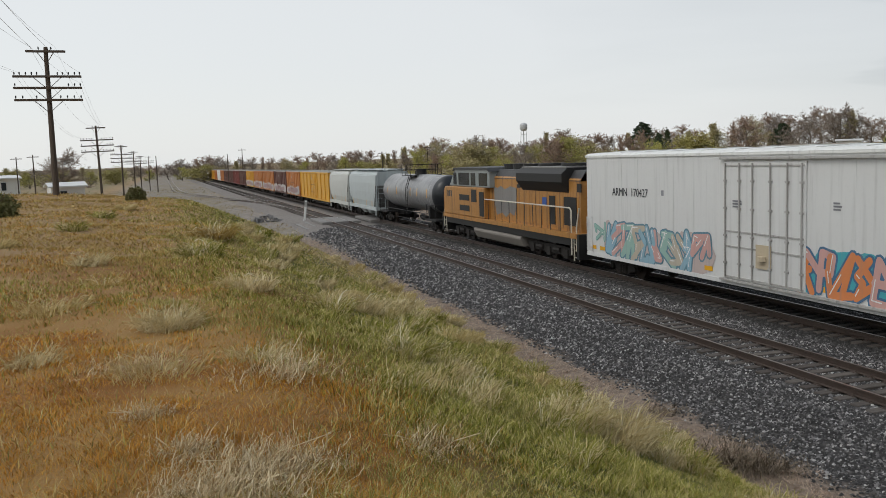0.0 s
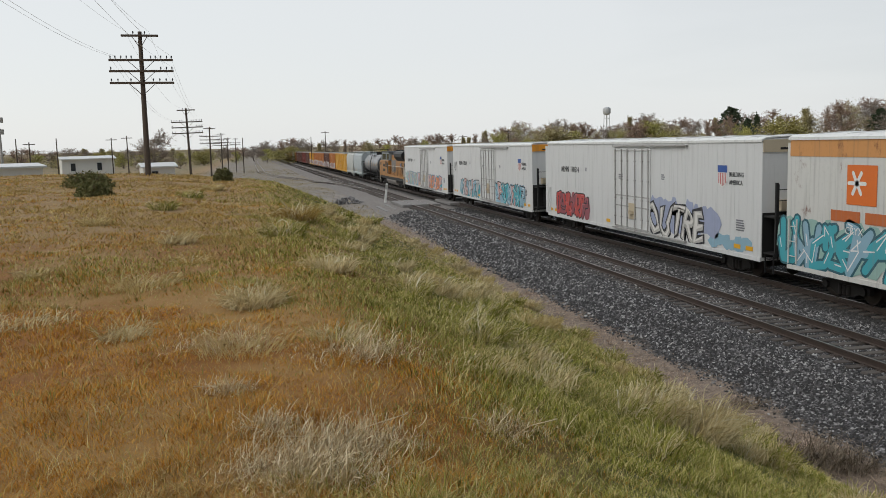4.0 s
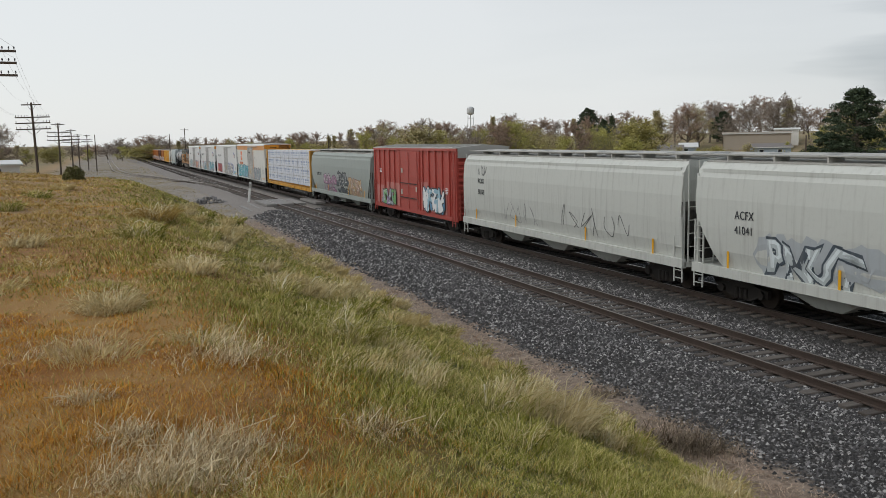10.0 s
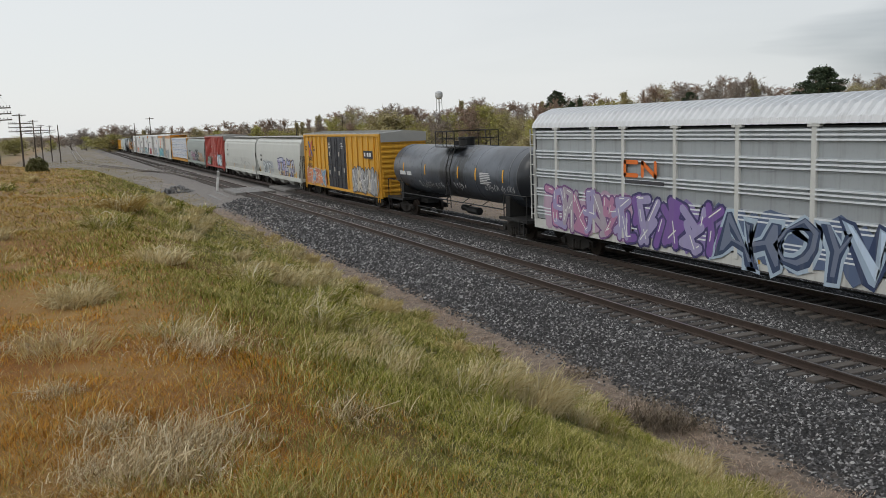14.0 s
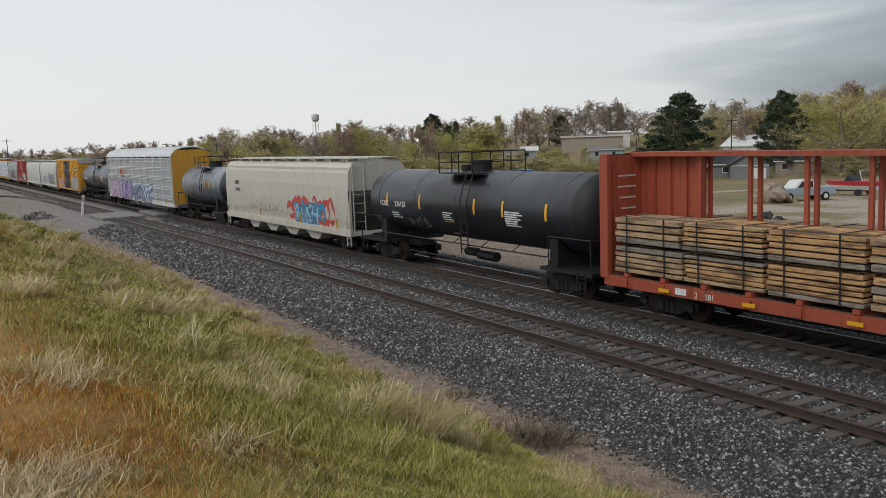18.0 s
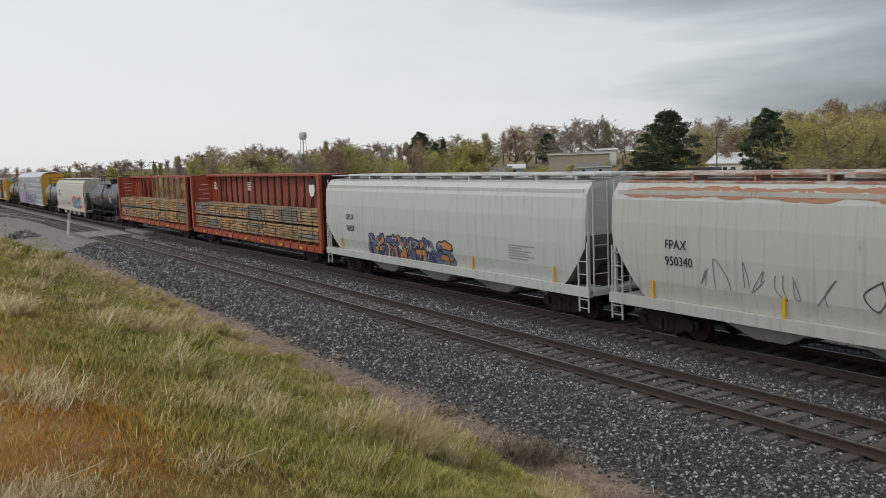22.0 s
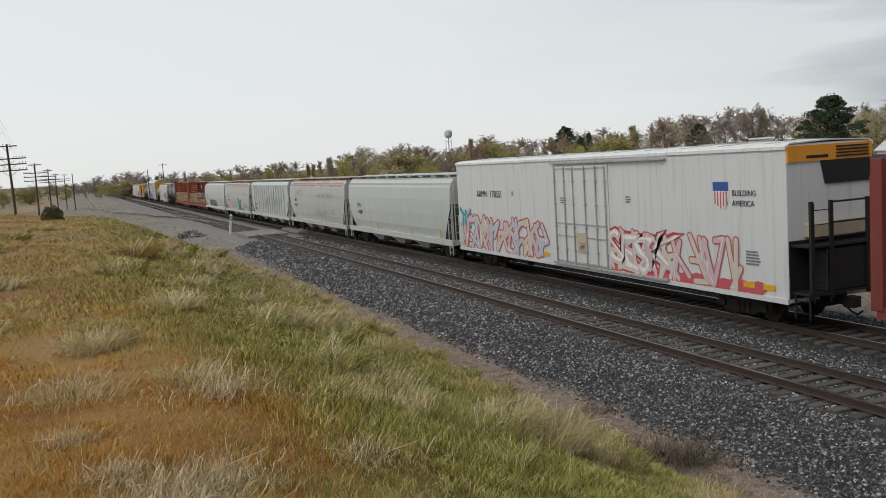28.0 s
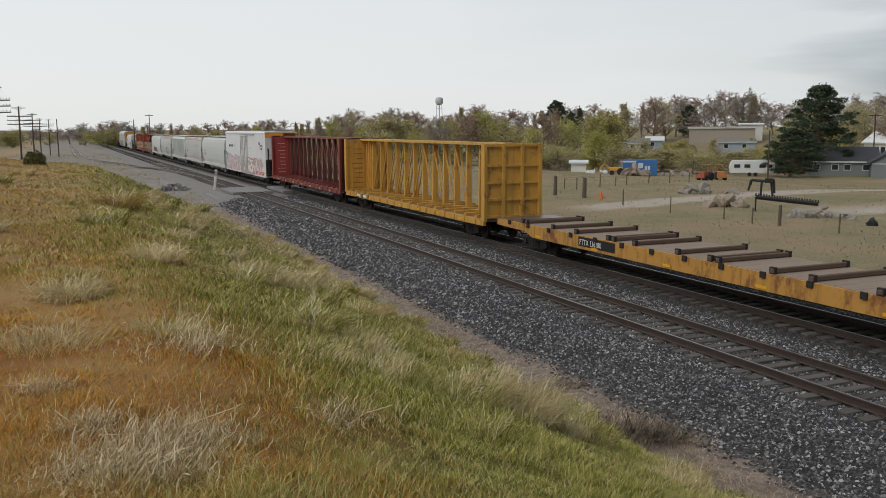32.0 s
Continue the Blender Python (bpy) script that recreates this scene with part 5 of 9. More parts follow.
def autorack(front, rear, label, top=5.65):
    car, h = start("auto_rack_car", label, front, rear, "rail car")
    SIDE[car.name] = [(-1.54, 0), (-1.54, 9)]
    gear(car, h, 2.6, 0.9)
    eave = top - 0.75
    bm = bmesh.new()
    box(bm, -1.52, 1.52, -h, h, 0.85, 1.22)
    part("side_sill", bm, M_rackframe, car)
    bm = bmesh.new()
    box(bm, -1.42, 1.42, -h + 0.1, h - 0.1, 1.22, eave)
    part("inner_deck", bm, M_black, car)
    # screens between posts: sheets pressed with ribs in threes
    edges = [h - 1.85, h - 4.5, h - 6.35] + [h - 6.35 - 2.8 * i for i in range(1, 7)] + [-h + 0.15]
    first = h - 0.15
    for y0 in edges:
        bm = bmesh.new()
        zs = [1.26]
        for g in range(5):
            z = 1.42 + g * 0.77
            for r in range(3):
                zs += [z + r * 0.125, z + r * 0.125 + 0.03, z + r * 0.125 + 0.07, z + r * 0.125 + 0.10]
        zs.append(eave - 0.10)
        ya, yb = y0 + 0.08, first - 0.08
        row = []
        for i, z in enumerate(zs):
            x = -1.548 if 0 < i < len(zs) - 1 and (i - 1) % 4 in (1, 2) else -1.470
            row.append((bm.verts.new((x, ya, z)), bm.verts.new((x, yb, z))))
        for (u, v), (w, q) in zip(row, row[1:]):
            bm.faces.new((u, v, q, w))
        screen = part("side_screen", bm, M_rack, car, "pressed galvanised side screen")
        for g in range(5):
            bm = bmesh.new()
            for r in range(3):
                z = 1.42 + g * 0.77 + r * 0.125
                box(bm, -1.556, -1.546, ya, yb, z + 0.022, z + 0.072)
            part("rib", bm, M_rackriblit, screen)
        bm = bmesh.new()
        box(bm, -1.56, -1.45, y0 - 0.09, y0 + 0.09, 1.05, eave)
        soft(bm, 0.02)
        box(bm, -1.58, -1.45, y0 - 0.2, y0 + 0.2, eave - 0.02, eave + 0.08)
        part("side_post", bm, M_rackframe, car)
        first = y0
    # roof sheet, finely corrugated across its length
    bm = bmesh.new()
    prof = [(-1.56, eave + 0.05), (-1.5, eave + 0.22), (-1.2, top - 0.22), (-0.6, top - 0.03), (0, top), (0.6, top - 0.03), (1.2, top - 0.22), (1.5, eave + 0.22), (1.56, eave + 0.05)]
    rows, n = [], 324
    for i in range(n + 1):
        k = 1.0 if i % 4 < 2 else 1.06
        rows.append([bm.verts.new((x * (1 + (k - 1) * 0.5), -h + i * 2 * h / n, eave + (z - eave) * (1 + (k - 1) * 2.2))) for x, z in prof])
    for u, v in zip(rows, rows[1:]):
        for i in range(len(prof) - 1):
            bm.faces.new((u[i], u[i + 1], v[i + 1], v[i]))
    part("roof", bm, M_rackroof, car, "corrugated galvanised roof")
    for s in (-1, 1):
        bm = bmesh.new()
        prism(bm, [(-1.5, 1.1), (-1.5, eave + 0.2), (-1.1, top - 0.2), (1.1, top - 0.2), (1.5, eave + 0.2), (1.5, 1.1)], "y", s * h, s * (h + 0.05))
        part("end_door", bm, M_rackend if s < 0 else M_rackframe, car, "folding end doors")
        ladder(car, -1.6, s * (h - 0.1), 1.2, eave, M_rackframe, w=0.36)
    marks(car, -1.53, [h - 1.5 - i * 2.8 for i in range(9)], 1.1, 0.14, 0.4)
    return car, h


# ---- locomotive ----
M_loco = paint("locomotive_yellow", (0.40, 0.185, 0.04), 0.5, dirt=0.85, grime=(0.05, 0.035, 0.025))
M_locogrey = paint("locomotive_roof_grey", (0.035, 0.035, 0.036), 0.6, dirt=0.3)
M_glass = Nodes("cab_glass", 0.08).done((0.02, 0.024, 0.028))
M_wing = paint("faded_grey_emblem", (0.20, 0.19, 0.18), 0.6, dirt=0.4)
M_cabgrey = paint("cab_frame_grey", (0.24, 0.26, 0.25), 0.55, dirt=0.4)
M_tankgrey = plain("dusty_tank_grey", (0.24, 0.215, 0.19), 0.7, 0, 2.0, 0.6)
M_rail_white = plain("white_handrail_paint", (0.62, 0.58, 0.48), 0.5)


def locomotive(front, rear):
    car, h = start("diesel_locomotive", "dirty yellow diesel locomotive with dark grey roof and handrails", front, rear, "locomotive")
    for s in (-1, 1):
        y = s * (h - 4.1)
        t = link("truck", ME_BOLSTER, car, "three-axle cast steel truck", pose(0, y, 0))
        for x in (-1, 1):
            bm = bmesh.new()
            prism(bm, [(-2.6, 0.5), (-2.6, 0.78), (-1.6, 0.85), (1.6, 0.85), (2.6, 0.78), (2.6, 0.5), (2.1, 0.42), (-2.1, 0.42)], "x", x * 1.02 - 0.07, x * 1.02 + 0.07)
            for q in (-1.95, 0, 1.95):
                box(bm, x * 1.02 - 0.13, x * 1.02 + 0.13, q - 0.22, q + 0.22, 0.28, 0.7)
            for q in (-1.0, 1.0):
                rod(bm, (x * 1.1, q - 0.35, 0.62), (x * 1.1, q + 0.35, 0.62), 0.13, seg=8)
            part("sideframe", bm, M_truck, t).matrix_basis = pose(0, 0, 0)
            for q in (-1.95, 0, 1.95):
                link("wheel", ME_WHEEL, t, m=pose(x * 0.755, q, 0.5, 0, 0, 0 if x < 0 else 180))
        coupler(car, s * (h - 0.4), s)
        bm = bmesh.new()
        box(bm, -1.5, 1.5, min(s * (h - 0.25), s * h), max(s * (h - 0.25), s * h), 0.45, 1.6)
        part("pilot", bm, M_black, car, "black steel pilot with steps")
        for x in (-1.42, 1.42):
            ladder(car, x, s * (h - 0.4), 0.35, 1.6, M_rail_white, "y", 0.5, 4, "step")
    bm = bmesh.new()
    box(bm, -1.5, 1.5, -h + 0.2, h - 0.2, 1.38, 1.62)
    part("frame", bm, M_loco, car)
    bm = bmesh.new()
    prism(bm, [(-1.35, 1.05), (-1.45, 0.85), (-1.2, 0.4), (1.2, 0.4), (1.45, 0.85), (1.35, 1.05)], "y", -3.1, 4.2)
    soft(bm, 0.05)
    part("fuel_tank", bm, M_tankgrey, car, "dusty grey fuel tank")
    bm = bmesh.new()
    box(bm, -1.42, 1.42, -h + 0.6, h - 0.6, 1.02, 1.40)
    part("underframe", bm, M_black, car, "black underframe with pipes")
    # wide nose and cab at the front
    bm = bmesh.new()
    prism(bm, [(2.0, 1.62), (2.0, 3.45), (h - 0.75, 3.40), (h - 0.45, 3.1), (h - 0.45, 1.62)], "x", -1.5, 1.5)
    soft(bm, 0.05)
    nose = part("nose", bm, M_loco, car)
    bm = bmesh.new()
    prism(bm, [(1.2, 3.45), (1.2, 4.42), (1.5, 4.55), (7.3, 4.55), (8.5, 3.45)], "x", -1.46, 1.46)
    soft(bm, 0.04)
    cab = part("cab", bm, M_cabgrey, car, "grey upper cab with dark windows")
    bm = bmesh.new()
    prism(bm, [(1.1, 4.40), (1.4, 4.62), (7.35, 4.62), (7.6, 4.40), (7.2, 4.50), (1.5, 4.50)], "x", -1.52, 1.52)
    part("cab_roof", bm, M_locogrey, cab)
    for y0, y1 in ((7.0, 7.6), (4.6, 6.6), (3.5, 4.3), (1.5, 2.9)):
        bm = bmesh.new()
        box(bm, -1.475, -1.455, y0, y1, 3.55, 4.30)
        part("window", bm, M_glass, cab, "dark cab window")
    for y0, y1, z0, z1 in ((4.6, 6.4, 2.6, 2.95), (4.6, 6.4, 1.95, 2.3), (3.3, 4.2, 2.55, 3.3), (2.05, 2.8, 1.75, 3.2)):
        bm = bmesh.new()
        box(bm, -1.52, -1.49, y0, y1, z0, z1)
        part("louvre_panel", bm, M_black, nose, "black louvred opening")
    bm = bmesh.new()
    for i in range(3):
        box(bm, -1.508, -1.5, h - 1.5 - i * 0.33, h - 1.27 - i * 0.33, 2.75, 3.15)
    part("figures", bm, M_locogrey, nose, "row of worn figures")
    # hood
    bm = bmesh.new()
    prism(bm, [(-1.12, 1.62), (-1.12, 4.05), (-0.8, 4.45), (0.8, 4.45), (1.12, 4.05), (1.12, 1.62)], "y", -h + 0.5, 2.0)
    hood = part("hood", bm, M_loco, car)
    bm = bmesh.new()
    prism(bm, [(-1.14, 4.0), (-0.82, 4.50), (0.82, 4.50), (1.14, 4.0)], "y", -h + 0.5, 2.0)
    part("hood_roof", bm, M_locogrey, hood)
    bm = bmesh.new()
    prism(bm, [(-1.13, 3.45), (-1.5, 3.95), (-1.5, 4.35), (-1.2, 4.62), (1.2, 4.62), (1.5, 4.35), (1.5, 3.95), (1.13, 3.45)], "y", -8.4, -2.9)
    rad = part("radiator", bm, M_black, hood, "black flared radiator")
    bm = bmesh.new()
    box(bm, -1.2, 1.2, -8.3, -3.0, 4.62, 4.68)
    part("radiator_top", bm, M_wing, rad, "grey radiator top")
    for y in (-4.3, -7.0):
        bm = bmesh.new()
        rod(bm, (0, y, 4.66), (0, y, 4.82), 0.75, seg=20)
        part("fan", bm, M_black, rad)
    for y in (-1.8, -0.4, 1.0):
        bm = bmesh.new()
        rod(bm, (0, y, 4.48), (0, y, 4.80), 0.55, seg=16)
        part("fan", bm, M_black, hood)
    for i in range(14):
        y = -h + 0.7 + i * (h + 1.2) / 14
        bm = bmesh.new()
        box(bm, -1.135, -1.11, y + 0.04, y + (h + 1.2) / 14 - 0.04, 1.75, 3.3)
        part("hood_door", bm, M_loco, hood)
    for y0, y1, z0, z1 in ((-6.9, -6.25, 1.85, 3.25), (-9.2, -7.9, 1.9, 3.25), (-2.6, -2.2, 3.55, 3.75), (-9.7, -9.3, 3.5, 3.9)):
        bm = bmesh.new()
        box(bm, -1.16, -1.12, y0, y1, z0, z1)
        part("grille", bm, M_black, hood, "black intake grille")
    bm = bmesh.new()
    prism(bm, [(1.25, 3.55), (0.7, 3.45), (0.2, 3.6), (-0.4, 3.4), (-1.2, 3.6), (-2.1, 3.5), (-2.0, 2.5), (-1.7, 2.0), (-1.1, 2.15), (-0.5, 1.85), (0.1, 2.1), (0.9, 1.9), (1.2, 2.7)], "x", -1.155, -1.137)
    part("emblem", bm, M_wing, hood, "large faded grey emblem")
    bm = bmesh.new()
    box(bm, -1.15, -1.137, -5.9, -5.4, 2.75, 3.15)
    part("badge", bm, M_shield_blue, hood, "small blue badge")
    for x in (-1.45, 1.45):
        for i in range(12):
            y = -9.1 + i * 1.06
            bm = bmesh.new()
            rod(bm, (x, y, 1.62), (x, y, 2.78), 0.02, seg=4)
            part("stanchion", bm, M_locogrey, car)
        bm = bmesh.new()
        path_rod(bm, [(x, 2.6, 2.78), (x, -9.1, 2.78), (x, -9.25, 2.65), (x, -9.25, 0.6)], 0.035)
        part("handrail", bm, M_rail_white, car, "pale handrail")
        bm = bmesh.new()
        path_rod(bm, [(x, -9.75, 0.8), (x, -9.75, 1.9), (x, -h + 0.05, 2.8)], 0.035)
        part("handrail", bm, M_rail_white, car, "pale handrail")
        bm = bmesh.new()
        path_rod(bm, [(x, h - 0.3, 0.7), (x, h - 0.25, 1.7), (x, h - 0.6, 2.0)], 0.035)
        part("handrail", bm, M_rail_white, car, "pale handrail")
    return car, h


# ---- flat car with bolsters ----
M_bolster = plain("dark_weathered_timber", (0.12, 0.075, 0.05), 0.85, 0, 6.0, 0.5)
M_flatdeck = plain("dusty_plank_deck", (0.27, 0.20, 0.145), 0.9, 0, 1.6, 0.8)


def flatcar(front, rear, label):
    car, h = start("flat_car", label, front, rear, "rail car")
    gear(car, h, 2.9, 0.85)
    for x in (-1, 1):
        bm = bmesh.new()
        prism(bm, [(-h, 1.0), (-h, 1.26), (h, 1.26), (h, 1.0), (h - 2.6, 0.95), (h - 3.2, 0.75), (-h + 3.2, 0.75), (-h + 2.6, 0.95)], "x", x * 1.42 - 0.05, x * 1.42 + 0.05)
        part("side_sill", bm, M_flatyellow, car)
    for i in range(40):
        y = -h + 0.02 + i * (2 * h - 0.04) / 40
        bm = bmesh.new()
        box(bm, -1.38, 1.38, y + 0.01, y + (2 * h - 0.04) / 40 - 0.01, 1.20, 1.27)
        part("deck_plank", bm, M_flatdeck, car)
    bm = bmesh.new()
    box(bm, -1.37, 1.37, h - 2.2, h - 0.05, 1.27, 1.30)
    part("end_plate", bm, M_dirtydeck, car)
    for i in range(12):
        y = h - 2.7 - i * 1.95 + (0.25, -0.1, 0.1, -0.3)[i % 4]
        for d in ((-0.0,) if i % 3 else (-0.15, 0.2)):
            bm = bmesh.new()
            box(bm, -1.45, 1.45, y + d - 0.07, y + d + 0.07, 1.28, 1.42)
            soft(bm, 0.02)
            bol = part("bolster", bm, M_bolster, car, "dark timber bolster across the deck")
            for x in (-1.38, 1.38):
                bm = bmesh.new()
                box(bm, x - 0.05, x + 0.05, y + d - 0.1, y + d + 0.1, 1.27, 1.46)
                part("bolster_bracket", bm, M_truck, bol)
    for i in range(16):
        y = -h + 1.2 + i * (2 * h - 2.4) / 15
        bm = bmesh.new()
        box(bm, -1.52, -1.47, y - 0.1, y + 0.1, 1.12, 1.30)
        part("stake_pocket", bm, M_truck, car)
    bm = bmesh.new()
    box(bm, -1.478, -1.472, h - 9.2, h - 6.8, 0.86, 1.22)
    plate = part("number_board", bm, M_black, car)
    SIDE[car.name] = [(-1.475, 0), (-1.475, 9)]
    lettering(car, "PTTX 136180", 0.30, -0.008, h - 6.88, 0.92, M_white, squeeze=0.86)
    marks(car, -1.475, [-h + 3 + i * 4.2 for i in range(6)], 0.85, 0.09, 0.4)
    return car, h


# ---- lumber ----
def timber(name, pale, deep, stain):
    """Rough-sawn timber: long grain, dark stains along and across, small change from board to board."""
    k = Nodes(name, 0.85)
    g = k.noise((30.0, 1.2, 30.0), 5, 0.65)
    blot = k.noise((3.0, 0.9, 6.0), 5, 0.65)
    c = k.mix(g, deep, pale)
    c = k.mix(k.math("MULTIPLY", k.random(), 0.3), c, tuple(0.55 * q for q in deep))
    c = k.mix(k.math("MULTIPLY", k.step(blot, 0.48, 0.64), 0.8), c, stain)
    c = k.mix(k.math("MULTIPLY", k.step(k.noise((9.0, 2.5, 14.0), 5, 0.7), 0.5, 0.62), 0.7), c, tuple(1.6 * q for q in stain))
    return k.done(c, g, 0.4, 0.006)


M_lumbers = [timber("warm_new_timber", (0.68, 0.43, 0.21), (0.46, 0.25, 0.10), (0.10, 0.05, 0.025)),
             timber("tan_timber", (0.60, 0.43, 0.25), (0.36, 0.23, 0.12), (0.09, 0.055, 0.035)),
             timber("grey_weathered_timber", (0.40, 0.35, 0.29), (0.19, 0.16, 0.13), (0.06, 0.045, 0.04))]
M_lumber = M_lumbers[1]
M_strap = plain("black_steel_strap", (0.02, 0.02, 0.02), 0.5)
# dark end grain; between the timbers it also stands for the gaps' shade
M_lumbercore = plain("dark_end_and_gap_timber", (0.05, 0.036, 0.026), 0.9, 0, 20.0, 0.6)


def bundle(s_mid, length, x0, x1, z0, z1, layers, seed):
    """A strapped stack of rough timbers riding on a flat car."""
    rng = random.Random(seed)
    wood = M_lumbers[rng.choice((0, 0, 0, 1, 1, 1, 1, 2))]
    ob = thing("lumber_bundle", "strapped bundle of rough-sawn weathered timbers on a flat car", "lumber", "lumber on the flat cars", m=pose(TRAIN_X, s_mid, 0))
    MOVING.append((ob, s_mid))
    hl = length / 2
    bm = bmesh.new()
    box(bm, x0 + 0.12, x1 - 0.02, -hl + 0.08, hl - 0.08, z0, z1 - 0.04)
    part("core", bm, M_lumbercore, ob)
    dz = (z1 - z0) / layers
    for i in range(layers):
        bm = bmesh.new()
        box(bm, x0 + rng.uniform(-0.03, 0.03), x0 + 0.34, -hl + rng.uniform(-0.03, 0.05), hl - rng.uniform(-0.03, 0.05), z0 + i * dz + 0.008, z0 + (i + 1) * dz - rng.uniform(0.015, 0.045))
        soft(bm, 0.012)
        part("timber", bm, wood if rng.random() < 0.6 else rng.choice(M_lumbers), ob)
    for j in range(3):
        xa = x0 + 0.36 + j * (x1 - x0 - 0.36) / 3
        bm = bmesh.new()
        box(bm, xa, xa + (x1 - x0 - 0.36) / 3 - 0.012, -hl + rng.uniform(-0.05, 0.08), hl - rng.uniform(-0.05, 0.08), z1 - dz + 0.01, z1 + rng.uniform(-0.02, 0.01))
        soft(bm, 0.012)
        part("timber", bm, wood, ob)
    for y in (-hl * 0.55, hl * 0.6):
        bm = bmesh.new()
        box(bm, x0 - 0.045, x0 - 0.035, y - 0.025, y + 0.025, z0, z1 + 0.02)
        box(bm, x0 - 0.045, x1, y - 0.025, y + 0.025, z1 + 0.012, z1 + 0.022)
        part("strap", bm, M_strap, ob)
    return ob


def load_lumber(front, rear, h0, seed, n=8):
    """Two tiers of bundles along the west side, one tier shown past the beam."""
    rng = random.Random(seed)
    L = front - rear - 0.5
    y = front - 0.25
    for i in range(n):
        q = L / n
        for tier in (0, 1):
            z0 = 1.25 + tier * (h0 + 0.10)
            bundle(y - q / 2, q - 0.05 - rng.uniform(0, 0.12), -1.45 + rng.uniform(-0.03, 0.05), -0.28, z0, z0 + h0, rng.choice((4, 5, 5, 6)), seed * 100 + i * 2 + tier)
        bundle(y - q / 2, q - 0.2, 0.28, 1.42, 1.25, 1.25 + 2 * h0, 5, seed * 100 + 50 + i)
        y -= q


k = Nodes("white_lumber_wrap", 0.35)
w = k.noise((4.0, 2.0, 4.0), 6, 0.7)
M_wrap = k.done(k.mix(k.step(w, 0.4, 0.7), (0.66, 0.68, 0.72), (0.48, 0.51, 0.58)), w, 0.5, 0.02)
M_wrapblue = plain("blue_print", (0.24, 0.31, 0.46), 0.5)


def wrapped(s_mid, length, x0, x1, z0, z1, seed):
    rng = random.Random(seed)
    ob = thing("wrapped_lumber_bundle", "lumber bundle wrapped in white printed plastic, on a flat car", "lumber", "wrapped lumber", m=pose(TRAIN_X, s_mid, 0))
    MOVING.append((ob, s_mid))
    hl = length / 2
    bm = bmesh.new()
    box(bm, x0, x1, -hl, hl, z0, z1)
    soft(bm, 0.03, 2)
    wrap = part("wrapping", bm, M_wrap, ob)
    for j in range(5):
        y = hl - 0.35 - j * (length - 0.5) / 5 - rng.uniform(0, 0.15)
        bm = bmesh.new()
        for q, (a, b) in enumerate(((0.55, 0.75), (0.32, 0.42))):
            w = (length - 0.9) / 5 * (0.75, 0.5)[q] * rng.uniform(0.7, 1.0)
            box(bm, x0 - 0.005, x0 - 0.001, y - w, y, z0 + (z1 - z0) * a, z0 + (z1 - z0) * b)
        part("print", bm, M_wrapblue, wrap, "blue printed mark")
    for y in (-hl * 0.5, hl * 0.5):
        bm = bmesh.new()
        box(bm, x0 - 0.012, x0 - 0.006, y - 0.02, y + 0.02, z0, z1)
        part("strap", bm, M_strap, ob)
    for y in (-hl * 0.6, 0, hl * 0.6):
        bm = bmesh.new()
        box(bm, x0, x1, y - 0.05, y + 0.05, z0 - 0.04, z0)
        part("dunnage", bm, M_lumber, ob)


# ---- the train, car by car from the locomotive back ----
RED, BLUE, TEAL, PINK, BLACK = (0.55, 0.06, 0.05), (0.05, 0.18, 0.55), (0.08, 0.42, 0.50), (0.65, 0.18, 0.25), (0.02, 0.02, 0.025)
PURPLE, ORANGE, WHITE, NAVY, GREY, GREEN = (0.20, 0.10, 0.35), (0.70, 0.24, 0.08), (0.75, 0.75, 0.75), (0.03, 0.05, 0.15), (0.35, 0.35, 0.37), (0.15, 0.35, 0.12)

PASTEL, MINT, SKY, LILAC, SAND, CYAN = (0.62, 0.36, 0.32), (0.32, 0.50, 0.44), (0.28, 0.46, 0.56), (0.36, 0.32, 0.52), (0.52, 0.46, 0.36), (0.06, 0.40, 0.46)

locomotive(55.4, 35.2)

car, h = reefer(34.2, 11.9, "white refrigerator car with orange and blue spray paint along its foot", M_reefer, M_orange, "ARMN  170427")
wild(car, 9.4, 2.3, 0.95, 2.35, [SKY, PASTEL, MINT, SAND], (0.12, 0.25, 0.32), 1, (0.55, 0.45, 0.42), 6, 0.15)
wild(car, -1.9, -8.6, 0.95, 2.3, [ORANGE, PASTEL, ORANGE], (0.06, 0.16, 0.28), 2, CYAN, 5, 0.15)
wild(car, 10.3, 9.5, 1.5, 2.3, [MINT], (0.2, 0.4, 0.35), 3, None, 1)

car, h = reefer(9.5, -12.6, "white refrigerator car with large turquoise spray-painted letters", M_reefer, M_orange, "ARMN  170369")
wild(car, 8.2, 2.3, 0.95, 2.3, [SKY, (0.55, 0.57, 0.58), PASTEL], BLACK, 4, CYAN, 5, 0.14)
wild(car, -1.9, -9.4, 0.95, 2.4, [CYAN, SKY, PASTEL, CYAN], BLACK, 5, SKY, 6, 0.15)
scrawl(car, 10.9, 9.4, 2.4, 4.3, BLACK, 6, 3, 0.03)

car, h = reefer(-15.7, -38.2, "white refrigerator car with beige end and dark spray-painted letters", M_reefer, M_beige, "ARMN  170514")
wild(car, 9.6, 5.0, 1.05, 2.3, [RED, (0.3, 0.08, 0.1), RED], BLACK, 7, (0.35, 0.1, 0.12), 5, 0.15, (0.6, 0.2, 0.2))
tag(car, "OUTRE", -2.1, 1.1, 1.75, (0.52, 0.50, 0.46), BLACK, 8, (0.36, 0.40, 0.55), 0.1, 0.95)
cloud(car, -7.8, -10.6, 0.95, 1.6, SKY, 9, 6)

